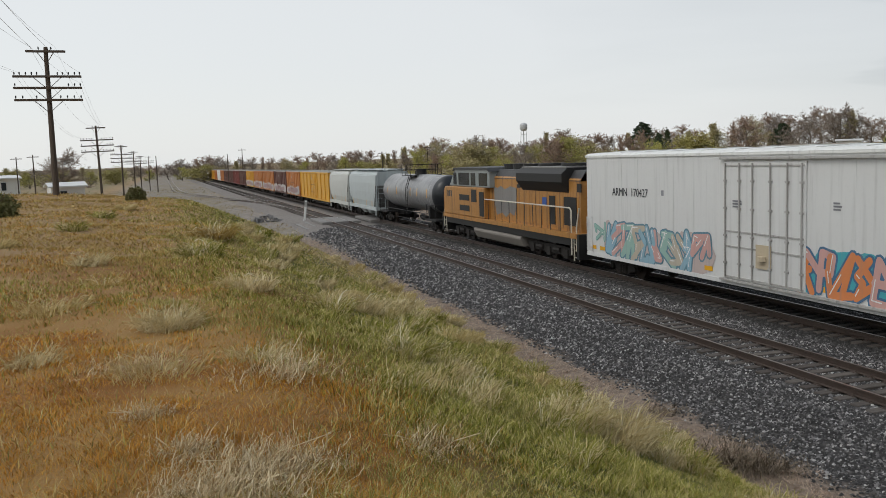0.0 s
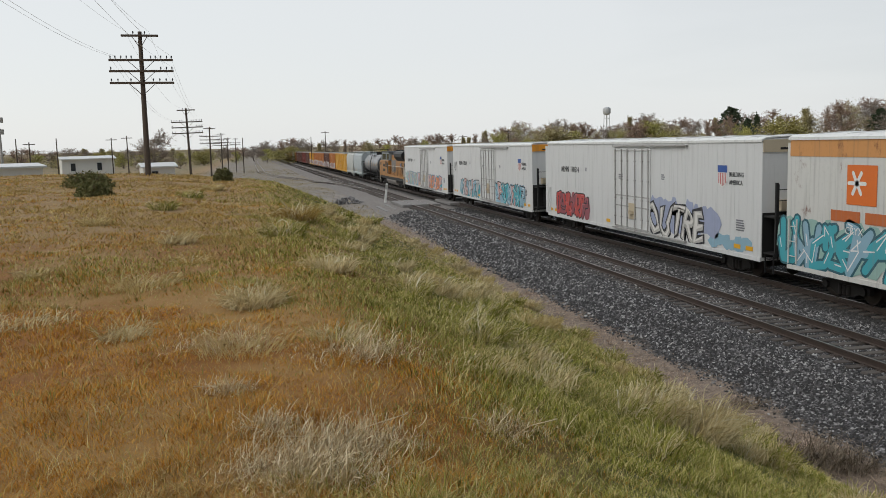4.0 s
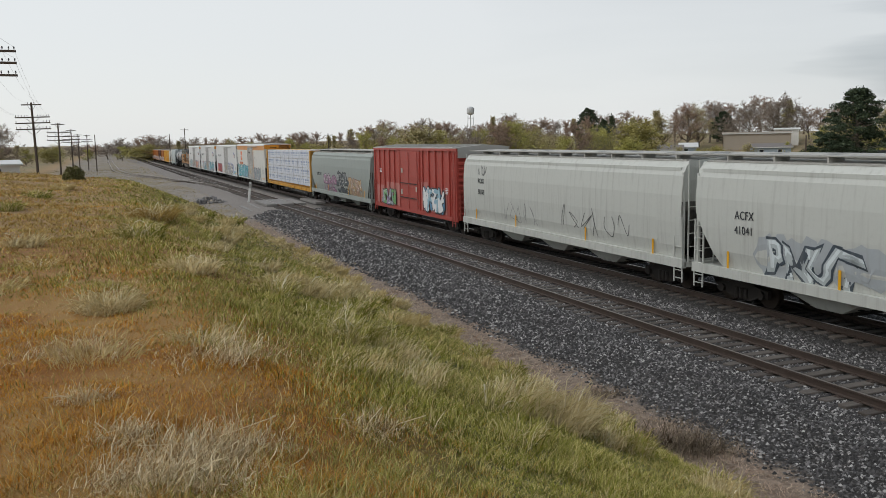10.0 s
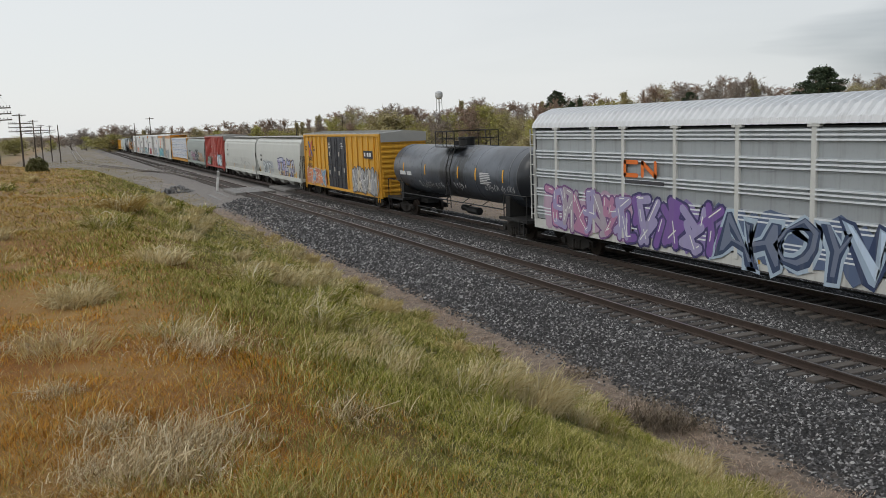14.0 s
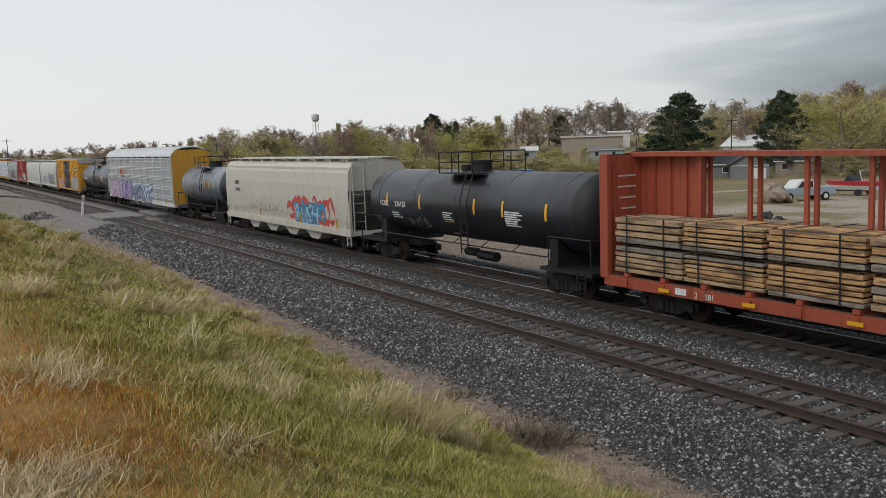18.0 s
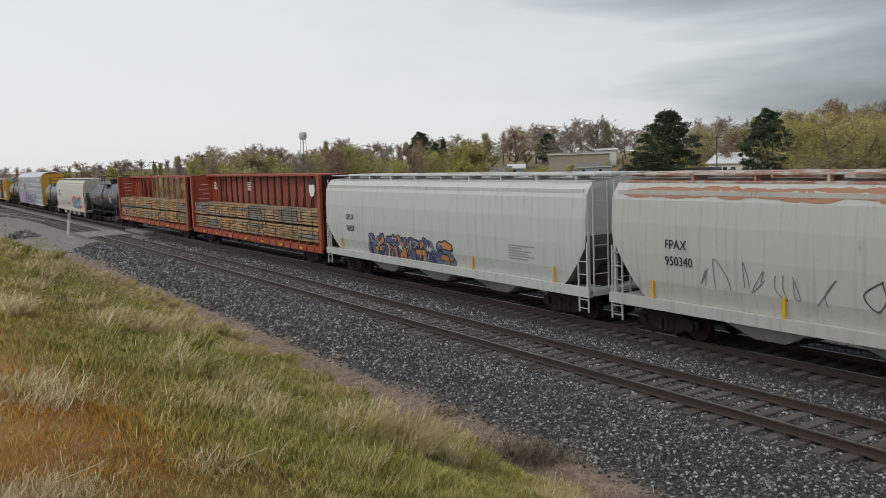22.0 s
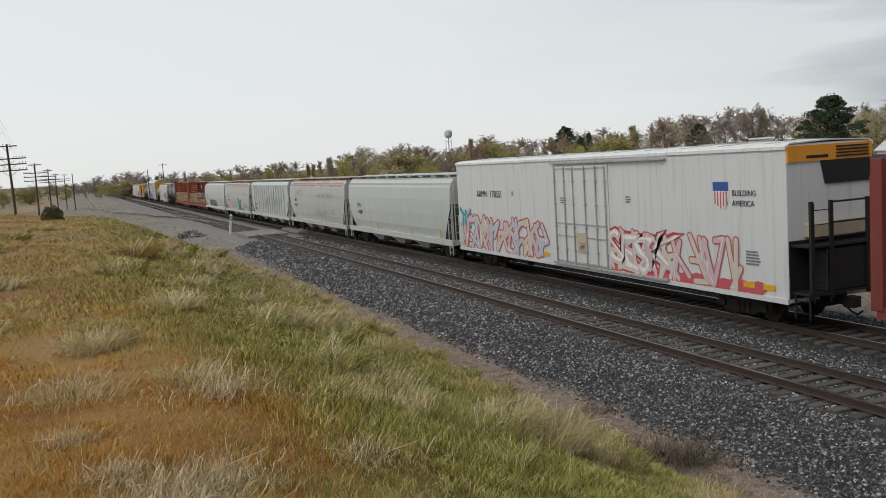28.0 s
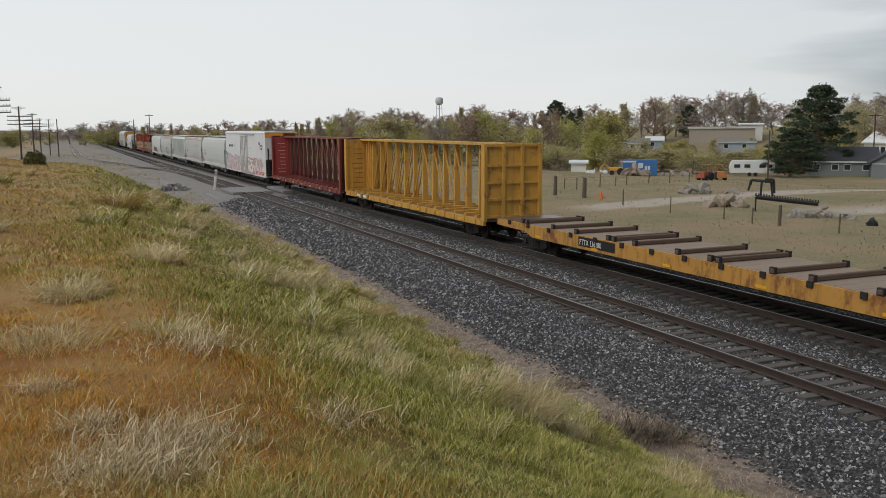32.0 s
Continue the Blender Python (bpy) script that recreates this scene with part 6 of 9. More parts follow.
car, h = reefer(-39.8, -61.4, "white refrigerator car with an orange band and turquoise spray paint", M_reefer_old, M_orange, "", badge=False, top=5.25, roof=M_white)
plate(car, h - 0.05, -h + 0.05, 4.58, 5.12, M_oldorange, "painted_band", "faded orange band below the roof")
for a, b in ((1.3, 1.55), (-2.8, -2.55)):
    plate(car, a, b, 1.0, 4.7, M_oldorange, "door_edge", "faded orange door edge", -0.02)
bm = bmesh.new()
box(bm, -0.012, -0.008, h - 4.2, h - 2.9, 3.15, 4.35)
soft(bm, 0.15, 3)
sheet(car, bm, M_brand_orange, "logo", "plain orange rounded square")
for i in range(3):
    bm = bmesh.new()
    stroke(bm, (h - 3.35 + 0.36 * math.cos(i * 1.047), 3.8 + 0.36 * math.sin(i * 1.047)), (h - 3.35 - 0.36 * math.cos(i * 1.047), 3.8 - 0.36 * math.sin(i * 1.047)), 0.06, -0.016)
    sheet(car, bm, M_white, "logo_ray", "pale star stroke")
bars(car, h - 2.2, 2.95, 1, (0.55, 0.14, 0.03), 1.35, 0.34, lift=-0.012, seed=2)
bars(car, h - 3.75, 2.95, 1, (0.55, 0.14, 0.03), 1.6, 0.34, lift=-0.012, seed=4)
lettering(car, "CRYX", 0.32, -0.03, h - 2.9, 2.25, M_white, squeeze=0.95)
lettering(car, "SANTA MONICA", 0.30, -0.07, 1.0, 4.15, M_dark_text, squeeze=0.85)
wild(car, 11.0, 4.4, 0.95, 2.55, [CYAN, SKY, CYAN], (0.03, 0.12, 0.15), 11, MINT, 5, 0.15)
wild(car, 4.3, -2.2, 0.95, 2.5, [CYAN, (0.10, 0.30, 0.42), CYAN], (0.03, 0.09, 0.14), 12, SKY, 5, 0.15)
wild(car, -2.4, -7.8, 0.95, 2.4, [GREY, (0.25, 0.32, 0.34)], (0.1, 0.1, 0.11), 13, (0.4, 0.42, 0.43), 4, 0.14)

car, h = centrebeam(-62.8, -85.2, "yellow centre-beam flat car stacked with white wrapped lumber", M_cbyellow, top=4.62)

car, h = hopper(-86.1, -104.9, "grey-green covered hopper with faded spray paint along its foot", M_sage, M_galv)
lettering(car, "ADMX 20138", 0.36, -0.02, h - 2.3, 2.45, M_dark_text, squeeze=0.8)
wild(car, 4.6, 0.5, 1.25, 2.6, [(0.40, 0.22, 0.33), (0.34, 0.16, 0.26)], (0.1, 0.06, 0.1), 14, None, 4, 0.13)
wild(car, 0.2, -3.2, 1.2, 2.9, [(0.07, 0.09, 0.10), (0.12, 0.14, 0.15)], (0.03, 0.03, 0.035), 15, None, 3, 0.16)
wild(car, -3.4, -6.8, 1.2, 2.5, [(0.50, 0.34, 0.18), (0.45, 0.30, 0.22)], (0.25, 0.16, 0.1), 16, (0.36, 0.30, 0.22), 3, 0.15)

car, h = boxcar(-105.7, -120.9, "red box car with blue and white spray paint", M_red, None, 1, ribs=15, mid=0.2, dw=1.9, cap=True)
for i, (a, b) in enumerate(((7.2, 5.2), (5.0, 2.0), (-1.9, -3.2), (-3.4, -4.6), (-4.8, -6.0))):
    plate(car, a, b, 1.1, 2.3 + 0.25 * (i % 3), M_redpatch, "faded_patch", "pinkish faded paint", -0.006)
    for j in range(15):
        q = -h + 0.08 + j * (2 * h - 0.16) / 14
        if b < q < a and abs(q - 0.2) > 1.9:
            plate(car, q + 0.085, q - 0.085, 1.1, 2.3 + 0.25 * (i % 3), M_redpatch, "faded_patch", "pinkish faded paint", -0.084)
SIDE[car.name] = [(-1.592, 0), (-1.592, 9)]
wild(car, -2.6, -5.6, 1.15, 2.5, [WHITE, SKY], BLACK, 17, (0.10, 0.25, 0.40), 3, 0.16)
wild(car, 5.8, 3.0, 1.1, 2.1, [(0.30, 0.34, 0.36), GREEN, (0.3, 0.2, 0.35)], BLACK, 18, None, 3, 0.16)
bars(car, -6.0, 2.6, 4, WHITE, 0.5, seed=19, lift=-0.01)
bars(car, 6.2, 3.4, 3, WHITE, 0.5, seed=20, lift=-0.01)

car, h = hopper(-121.9, -140.6, "pale grey covered hopper with thin scrawls", M_pale, M_galv, solid=True)
lettering(car, "ROIX", 0.35, -0.02, h - 2.0, 3.05, M_dark_text, squeeze=0.9)
lettering(car, "58358", 0.35, -0.02, h - 2.0, 2.5, M_dark_text, squeeze=0.9)
scrawl(car, 4.4, 1.0, 1.4, 2.5, (0.22, 0.22, 0.225), 21, 5, 0.022)
scrawl(car, -1.0, -6.2, 1.3, 2.6, (0.08, 0.08, 0.09), 22, 6, 0.025)
scrawl(car, 7.6, 6.4, 3.3, 4.0, (0.08, 0.08, 0.09), 23, 2, 0.03)

car, h = hopper(-141.1, -159.2, "pale grey covered hopper with large faded letters", M_pale, M_galv)
lettering(car, "ACFX", 0.36, -0.02, h - 2.0, 2.75, M_dark_text, squeeze=0.9)
lettering(car, "41041", 0.36, -0.02, h - 2.0, 2.3, M_dark_text, squeeze=0.9)
tag(car, "PNUT", h - 3.3, 1.25, 1.35, (0.50, 0.55, 0.56), (0.06, 0.08, 0.10), 24, (0.42, 0.45, 0.47), 0.1, 1.0)
wild(car, -0.9, -6.6, 1.0, 2.7, [LILAC, (0.48, 0.50, 0.58), (0.30, 0.34, 0.55)], (0.05, 0.05, 0.12), 25, (0.55, 0.36, 0.08), 5, 0.15)

car, h = boxcar(-160.5, -179.0, "yellow box car with black double doors", M_ttyellow, M_blackdoor, 2, ribs=17, mid=0.1, dw=2.3, cap=True)
for s, c in ((1, M_shield_red), (-1, M_shield_blue)):
    bm = bmesh.new()
    stroke(bm, (h - 2.0 + 0.45, 3.7 - s * 0.5), (h - 2.0 - 0.45, 3.7 + s * 0.5), 0.12, -0.088 - 0.002 * s)
    sheet(car, bm, c, "logo", "crossed painted bar")
lettering(car, "TBOX", 0.46, -0.09, h - 1.25, 2.75, M_dark_text, squeeze=1.0)
lettering(car, "665425", 0.46, -0.09, h - 0.95, 2.25, M_dark_text, squeeze=1.05)
for q, two in ((h - 0.5, ("next", "load")), (h - 2.85, ("any", "road"))):
    for i, word in enumerate(two):
        lettering(car, word, 0.27, -0.09, q, 3.78 - 0.24 * i, M_dark_text, squeeze=0.95)
plate(car, -6.1, -7.9, 3.25, 3.75, M_dark_text, "logo", "plain black block", -0.088)
bars(car, -6.25, 3.62, 1, WHITE, 0.42, 0.24, lift=-0.095, seed=3)
bars(car, -6.8, 3.62, 1, WHITE, 0.42, 0.24, lift=-0.095, seed=5)
bars(car, -7.3, 3.62, 1, WHITE, 0.5, 0.24, lift=-0.095, seed=8)
for q in (2.2, -0.9):
    bars(car, q, 4.2, 4, (0.6, 0.6, 0.6), 0.9, 0.06, 0.11, 28, -0.09)
    scrawl(car, q + 0.4, q - 1.4, 1.3, 2.0, (0.6, 0.6, 0.6), 29 + int(q), 2, 0.03)
SIDE[car.name] = [(-1.592, 0), (-1.592, 9)]
wild(car, 8.4, 3.3, 1.0, 2.2, [(0.50, 0.14, 0.06), ORANGE, (0.16, 0.28, 0.42)], (0.55, 0.5, 0.4), 30, (0.50, 0.18, 0.08), 4, 0.17)
wild(car, -3.6, -8.6, 1.0, 2.6, [GREY, (0.30, 0.30, 0.30), SAND], (0.10, 0.10, 0.10), 31, (0.42, 0.41, 0.38), 5, 0.15)

car, h = tankcar(-179.9, -197.4, "long grey-black tank car with white scrawls", M_tank, dome=0.3)
bars(car, h - 2.0, 2.62, 1, WHITE, 0.9, 0.22, lift=-0.014, seed=2)
bars(car, h - 3.1, 2.62, 1, WHITE, 1.1, 0.22, lift=-0.014, seed=4)
scrawl(car, 4.2, 0.6, 1.75, 2.2, WHITE, 32, 7, 0.024)
scrawl(car, -0.8, -2.2, 1.9, 2.4, WHITE, 33, 2, 0.024)
scrawl(car, -4.4, -7.4, 2.05, 2.4, (0.6, 0.6, 0.6), 34, 6, 0.02)
bars(car, -4.0, 2.9, 7, (0.55, 0.55, 0.55), 1.2, 0.05, 0.08, 35, -0.014)

car, h = autorack(-198.1, -224.7, "silver auto rack with purple and blue spray paint")
for i, y in enumerate((6.45, 5.45)):
    bm = bmesh.new()
    for p, q in ((((y + 0.35, 3.75), (y - 0.35, 3.75)), ((y + 0.35, 3.75), (y + 0.35, 3.3)), ((y + 0.35, 3.3), (y - 0.35, 3.3))), (((y + 0.35, 3.3), (y + 0.35, 3.75)), ((y + 0.35, 3.75), (y - 0.35, 3.3)), ((y - 0.35, 3.3), (y - 0.35, 3.75))))[i]:
        stroke(bm, p, q, 0.075, -0.03)
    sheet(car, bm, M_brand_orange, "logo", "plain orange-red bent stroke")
bars(car, 6.8, 3.14, 1, (0.04, 0.04, 0.045), 2.2, 0.12, lift=-0.028, seed=2)
wild(car, h - 1.2, h - 6.6, 1.0, 2.6, [(0.48, 0.22, 0.36), LILAC, (0.42, 0.36, 0.42)], (0.18, 0.08, 0.22), 36, (0.48, 0.34, 0.44), 5, 0.14)
wild(car, h - 6.7, h - 11.2, 1.0, 2.6, [PURPLE, LILAC, PURPLE], (0.05, 0.04, 0.14), 37, (0.26, 0.20, 0.42), 4, 0.16)
tag(car, "AHOY", h - 11.2, 1.0, 1.85, (0.04, 0.065, 0.13), (0.42, 0.52, 0.62), 38, (0.10, 0.14, 0.24), 0.0, 0.98)
tag(car, "VST", h - 15.9, 1.0, 1.9, (0.36, 0.46, 0.58), (0.03, 0.05, 0.12), 39, None, 0.0, 1.15)
scrawl(car, h - 21.4, h - 24.0, 1.1, 2.3, (0.05, 0.05, 0.06), 40, 2, 0.03)

tankcar(-225.7, -237.5, "short grey tank car", M_tanklight, r=1.35)

car, h = hopper(-238.8, -257.8, "tan covered hopper with a red and blue spray-painted burst", M_tan, None, 4, arch=True, solid=True)
lettering(car, "ABKX", 0.36, -0.02, h - 2.0, 3.05, M_dark_text, squeeze=0.9)
lettering(car, "190156", 0.36, -0.02, h - 2.0, 2.6, M_dark_text, squeeze=0.9)
scrawl(car, 5.2, -0.6, 1.5, 2.15, (0.07, 0.07, 0.07), 41, 9, 0.018)
cloud(car, -1.6, -7.6, 1.15, 2.75, (0.62, 0.07, 0.05), 42, 9)
tag(car, "RUSH", -2.5, 1.25, 1.3, (0.20, 0.42, 0.58), (0.03, 0.16, 0.30), 43, (0.05, 0.27, 0.45), 0.15, 1.0)

car, h = tankcar(-258.6, -274.9, "black tank car with yellow strips", M_tankdark)
lettering(car, "TCBX", 0.34, -0.016, h - 1.9, 2.55, M_white, squeeze=0.95)
lettering(car, "236123", 0.34, -0.016, h - 3.3, 2.55, M_white, squeeze=0.95)
bars(car, h - 2.9, 2.3, 3, WHITE, 0.9, 0.05, 0.1, 44, -0.016)
bars(car, -3.4, 2.75, 7, WHITE, 1.4, 0.05, 0.08, 45, -0.016)
bars(car, 0.9, 2.5, 4, WHITE, 0.8, 0.04, 0.09, 46, -0.016)
plate(car, 0.9, 0.2, 1.6, 2.15, M_yellowmark, "placard", "worn yellow placard", -0.016)
scrawl(car, 4.0, 2.2, 1.7, 2.2, (0.5, 0.5, 0.5), 47, 3, 0.02)

car, h = centrebeam(-275.5, -297.9, "red centre-beam flat car with a low load of timber", M_cbred, posts=15, endskin=M_shadedgrimred)
SIDE[car.name] = [(-0.06, 0), (-0.06, 9)]
shield(car, -h + 0.75, 3.55, 0.62, 0.75, M_dark_text, M_white)
SIDE[car.name] = [(-1.525, 0), (-1.525, 9)]
lettering(car, "273581", 0.24, -0.012, h - 3.6, 0.86, M_white, squeeze=0.95)
bars(car, h - 2.9, 1.06, 1, WHITE, 0.45, 0.18, lift=-0.014, seed=6)
SIDE[car.name] = [(-0.06, 0), (-0.06, 9)]
bars(car, -h + 1.1, 3.2, 1, WHITE, 0.8, 0.1, lift=-0.02, seed=48)
load_lumber(-275.6, -297.8, 0.78, 3)
car, h = centrebeam(-299.3, -321.2, "red centre-beam flat car with pierced panels and timber", M_cbred, posts=20, panels=True, endskin=M_shadedgrimred)
SIDE[car.name] = [(-0.25, 0), (-0.25, 9)]
shield(car, -h + 3.7, 3.5, 0.75, 0.95, M_dark_text, M_white)
for q, n in ((h - 1.4, 49), (h - 8.2, 50)):
    bars(car, q, 4.25, 5, WHITE, 0.85, 0.06, 0.11, n, -0.03)
load_lumber(-299.5, -321.0, 0.78, 4)

car, h = hopper(-322.1, -341.1, "pale grey covered hopper with purple and orange letters", M_pale, cut=1.35)
lettering(car, "GPLX", 0.37, -0.02, h - 2.3, 2.65, M_dark_text, squeeze=0.9)
lettering(car, "76837", 0.37, -0.02, h - 2.3, 2.12, M_dark_text, squeeze=0.9)
wild(car, 4.9, -1.6, 0.95, 2.1, [(0.10, 0.10, 0.26), (0.55, 0.22, 0.05), (0.08, 0.09, 0.24)], (0.02, 0.03, 0.06), 51, (0.12, 0.16, 0.22), 7, 0.16, (0.7, 0.5, 0.12))
bars(car, -5.4, 2.3, 6, GREY, 1.5, 0.05, 0.09, 52)

car, h = hopper(-342.0, -359.8, "pale covered hopper with rusting roof and turquoise letters", M_palerust, M_rustroof)
lettering(car, "FPAX", 0.36, -0.02, h - 2.2, 2.65, M_dark_text, squeeze=0.9)
lettering(car, "950340", 0.36, -0.02, h - 2.2, 2.2, M_dark_text, squeeze=0.9)
# rust stain below the roof edge, drawn with the ragged patch
cloud(car, h - 0.9, -h + 0.9, 3.98, 4.36, (0.36, 0.17, 0.09), 153, 26)
scrawl(car, 5.6, 1.6, 1.6, 2.5, (0.22, 0.22, 0.225), 53, 5, 0.025)
scrawl(car, 1.0, -0.4, 1.4, 2.4, (0.06, 0.06, 0.07), 54, 3, 0.028)
tag(car, "BY", -0.6, 1.3, 1.55, (0.05, 0.38, 0.42), BLACK, 55, None, 0.1, 1.15)
cloud(car, -2.2, -4.4, 1.15, 1.5, CYAN, 56, 5, -0.014)
scrawl(car, -4.4, -6.8, 1.5, 2.4, (0.05, 0.05, 0.06), 57, 4, 0.03)
bars(car, -5.0, 3.3, 1, (0.42, 0.36, 0.35), 1.9, 0.3, lift=-0.02, seed=9)
scrawl(car, -6.4, -7.4, 1.3, 1.9, CYAN, 58, 2, 0.03)

car, h = hopper(-360.9, -379.6, "white ribbed covered hopper with faint scrawls", M_pale, ribs=14, arch=False)
lettering(car, "FPAX", 0.34, -0.03, h - 2.0, 1.95, M_dark_text, squeeze=0.9)
lettering(car, "890073", 0.34, -0.03, h - 2.0, 1.5, M_dark_text, squeeze=0.9)
scrawl(car, 6.8, -5.6, 1.7, 3.1, (0.40, 0.42, 0.43), 59, 12, 0.035)
scrawl(car, 5.2, -4.0, 1.7, 2.6, (0.43, 0.45, 0.46), 60, 9, 0.03)
scrawl(car, 3.2, -6.0, 2.0, 2.9, (0.36, 0.37, 0.38), 160, 9, 0.025)

car, h = hopper(-380.6, -398.5, "tan covered hopper streaked with rust", M_palerust, M_rustroof)
lettering(car, "FPAX", 0.36, -0.02, h - 2.0, 2.7, M_dark_text, squeeze=0.9)
lettering(car, "890123", 0.36, -0.02, h - 2.0, 2.25, M_dark_text, squeeze=0.9)
# rust stain along the top of the side, not sprayed
cloud(car, h - 0.9, -h + 0.9, 4.0, 4.34, (0.40, 0.20, 0.11), 161, 26)
scrawl(car, 7.0, 4.0, 3.2, 3.8, (0.22, 0.22, 0.225), 61, 4, 0.02)
scrawl(car, -1.0, -6.0, 3.0, 3.6, (0.16, 0.16, 0.16), 62, 5, 0.02)
scrawl(car, 0.4, -4.0, 1.5, 2.3, (0.22, 0.22, 0.225), 63, 6, 0.025)
bars(car, -5.0, 2.2, 4, GREY, 1.3, 0.05, 0.1, 64)

car, h = hopper(-399.4, -418.0, "pale covered hopper with rounded sides", M_pale)
lettering(car, "CITX", 0.38, -0.02, h - 2.2, 2.6, M_dark_text, squeeze=0.9)
lettering(car, "703289", 0.38, -0.02, h - 2.2, 2.12, M_dark_text, squeeze=0.9)

car, h = reefer(-418.9, -441.15, "white refrigerator car with pink and red spray-painted letters", M_reefer, M_orange, "ARMN  170551")
wild(car, 10.3, 2.2, 0.95, 2.55, [(0.66, 0.50, 0.50), (0.52, 0.56, 0.62), (0.66, 0.58, 0.48)], (0.55, 0.10, 0.09), 65, None, 7, 0.12)
wild(car, 10.9, 9.6, 2.0, 2.9, [CYAN], (0.05, 0.2, 0.25), 66, None, 1)
wild(car, -1.9, -9.2, 1.0, 2.5, [(0.66, 0.48, 0.50), (0.66, 0.60, 0.50)], (0.55, 0.12, 0.12), 69, None, 6, 0.10)
tag(car, "SESK", -2.2, 1.2, 1.7, (0.66, 0.60, 0.56), (0.50, 0.05, 0.06), 67, None, 0.2, 1.2)
cloud(car, -1.6, -10.2, 0.88, 1.35, (0.60, 0.10, 0.12), 68, 14)

centrebeam(-443.95, -465.7, "empty maroon centre-beam flat car", M_maroon, posts=17, diagonals=True, endskin=M_shadedgrimred, web=1.6, webskin=M_cbbright, postskin=M_postbrown)
car, h = centrebeam(-467.1, -488.75, "empty yellow centre-beam flat car", M_cbyellow, posts=17, diagonals=True, top=4.62, web=1.8, reach=1)
SIDE[car.name] = [(-1.525, 0), (-1.525, 9)]
plate(car, h - 2.4, h - 5.0, 0.84, 1.09, M_dark_text, "number_board", "black board with worn white figures")
for q, w, n in ((h - 2.55, 1.1, 1), (h - 3.8, 1.0, 2)):
    bars(car, q, 1.06, 1, WHITE, w, 0.18, lift=-0.014, seed=n)
flatcar(-490.1, -517.8, "yellow flat car with timber bolsters across its deck")

# wrapped load
for tier in range(4):
    for i in range(5):
        q = 21.7 / 5
        for x0, x1 in ((-1.46, -0.26), (0.26, 1.46)):
            wrapped(-63.15 - (i + 0.5) * q, q - 0.04, x0, x1, 1.26 + tier * 0.845, 1.26 + tier * 0.845 + 0.82, tier * 10 + i)

# cars ahead of the locomotive
tankcar(73.2, 57.0, "grey tank car streaked white, ahead of the locomotive", M_tankstreak)
hopper(85.4, 74.0, "short pale grey covered hopper", M_sagepale, bays=2, top=4.35)
hopper(96.2, 86.0, "short white covered hopper with spray paint", M_pale, bays=2, top=4.35)
y = 97.0
for i, (c, L, pale) in enumerate([(M_ttyellow, 21, 0), (M_rust, 13, 1), (M_brown, 14.5, 1), (M_rust, 16.5, 1), (M_rust, 16, 1), (M_ttyellow, 16, 1), (M_brown, 18, 0), (M_maroon, 18, 0), (M_brown, 18, 0), (M_brown, 18, 0), (M_rust, 16, 0), (M_white, 16, 0), (M_rust, 16, 0), (M_ttyellow, 18, 0), (M_rust, 18, 0), (M_white, 22, 0), (M_brown, 22, 0), (M_white, 22, 0), (M_white, 22, 0), (M_rust, 18, 0), (M_white, 22, 0)]):
    car, h = boxcar(y + L, y, "weathered box car with sprayed foot, far ahead in the train" if pale else "weathered box car far ahead in the train", c, group="cars far ahead", ribs=9, fine=False, top=4.3)
    if pale:
        SIDE[car.name] = [(-1.60, 0), (-1.60, 9)]
        cloud(car, h - 0.6, -h + 0.6, 0.9, 2.3, (0.50, 0.47, 0.43), 200 + i, 8)
        cloud(car, h - 2.0, -h + 2.5, 1.1, 2.0, (0.34, 0.22, 0.22), 220 + i, 6, -0.018)
    y += L + 1.0

# ---- grass, weeds and loose stone ----
def grass_material(name, stops, rough=0.8):
    k = Nodes(name, rough)
    c = k.ramp(k.island(), stops)
    x = k.noise(0.45, 3, vec=k.n.new("ShaderNodeNewGeometry").outputs["Position"])
    c = k.mix(k.math("MULTIPLY", k.step(x, 0.35, 0.7), 0.45), c, tuple(0.6 * a + 0.4 * b for a, b in zip(stops[0][1], stops[-1][1])))
    # darker blotches at random, painted in for shade under the tufts
    clump = k.noise(2.6, 4, 0.6, vec=k.n.new("ShaderNodeNewGeometry").outputs["Position"])
    c = k.mix(k.math("MULTIPLY", k.step(clump, 0.52, 0.70), 0.55), c, tuple(0.55 * q for q in stops[0][1]))
    m = k.done(c)
    k.b.inputs["Specular IOR Level"].default_value = 0.08
    return m


M_cheat = grass_material("rust_cheat_grass", [(0.0, (0.36, 0.14, 0.018)), (0.3, (0.70, 0.30, 0.038)), (0.6, (0.78, 0.41, 0.065)), (0.8, (0.46, 0.28, 0.065)), (1.0, (0.74, 0.50, 0.16))])
M_greengrass = grass_material("green_grass", [(0.0, (0.12, 0.13, 0.018)), (0.4, (0.28, 0.285, 0.045)), (0.68, (0.42, 0.39, 0.09)), (1.0, (0.80, 0.68, 0.32))])
M_olive = grass_material("olive_grass", [(0.0, (0.34, 0.215, 0.075)), (0.5, (0.62, 0.42, 0.15)), (0.8, (0.74, 0.56, 0.25)), (1.0, (0.38, 0.33, 0.07))])
M_straw = grass_material("straw_grass", [(0.0, (0.58, 0.45, 0.20)), (0.5, (0.72, 0.59, 0.31)), (1.0, (0.50, 0.38, 0.15))])
M_twig = grass_material("grey_dry_twigs", [(0.0, (0.46, 0.33, 0.17)), (0.5, (0.70, 0.56, 0.34)), (1.0, (0.84, 0.72, 0.50))])
M_fluff = grass_material("pale_seed_heads", [(0.0, (0.74, 0.66, 0.46)), (1.0, (0.86, 0.80, 0.62))])
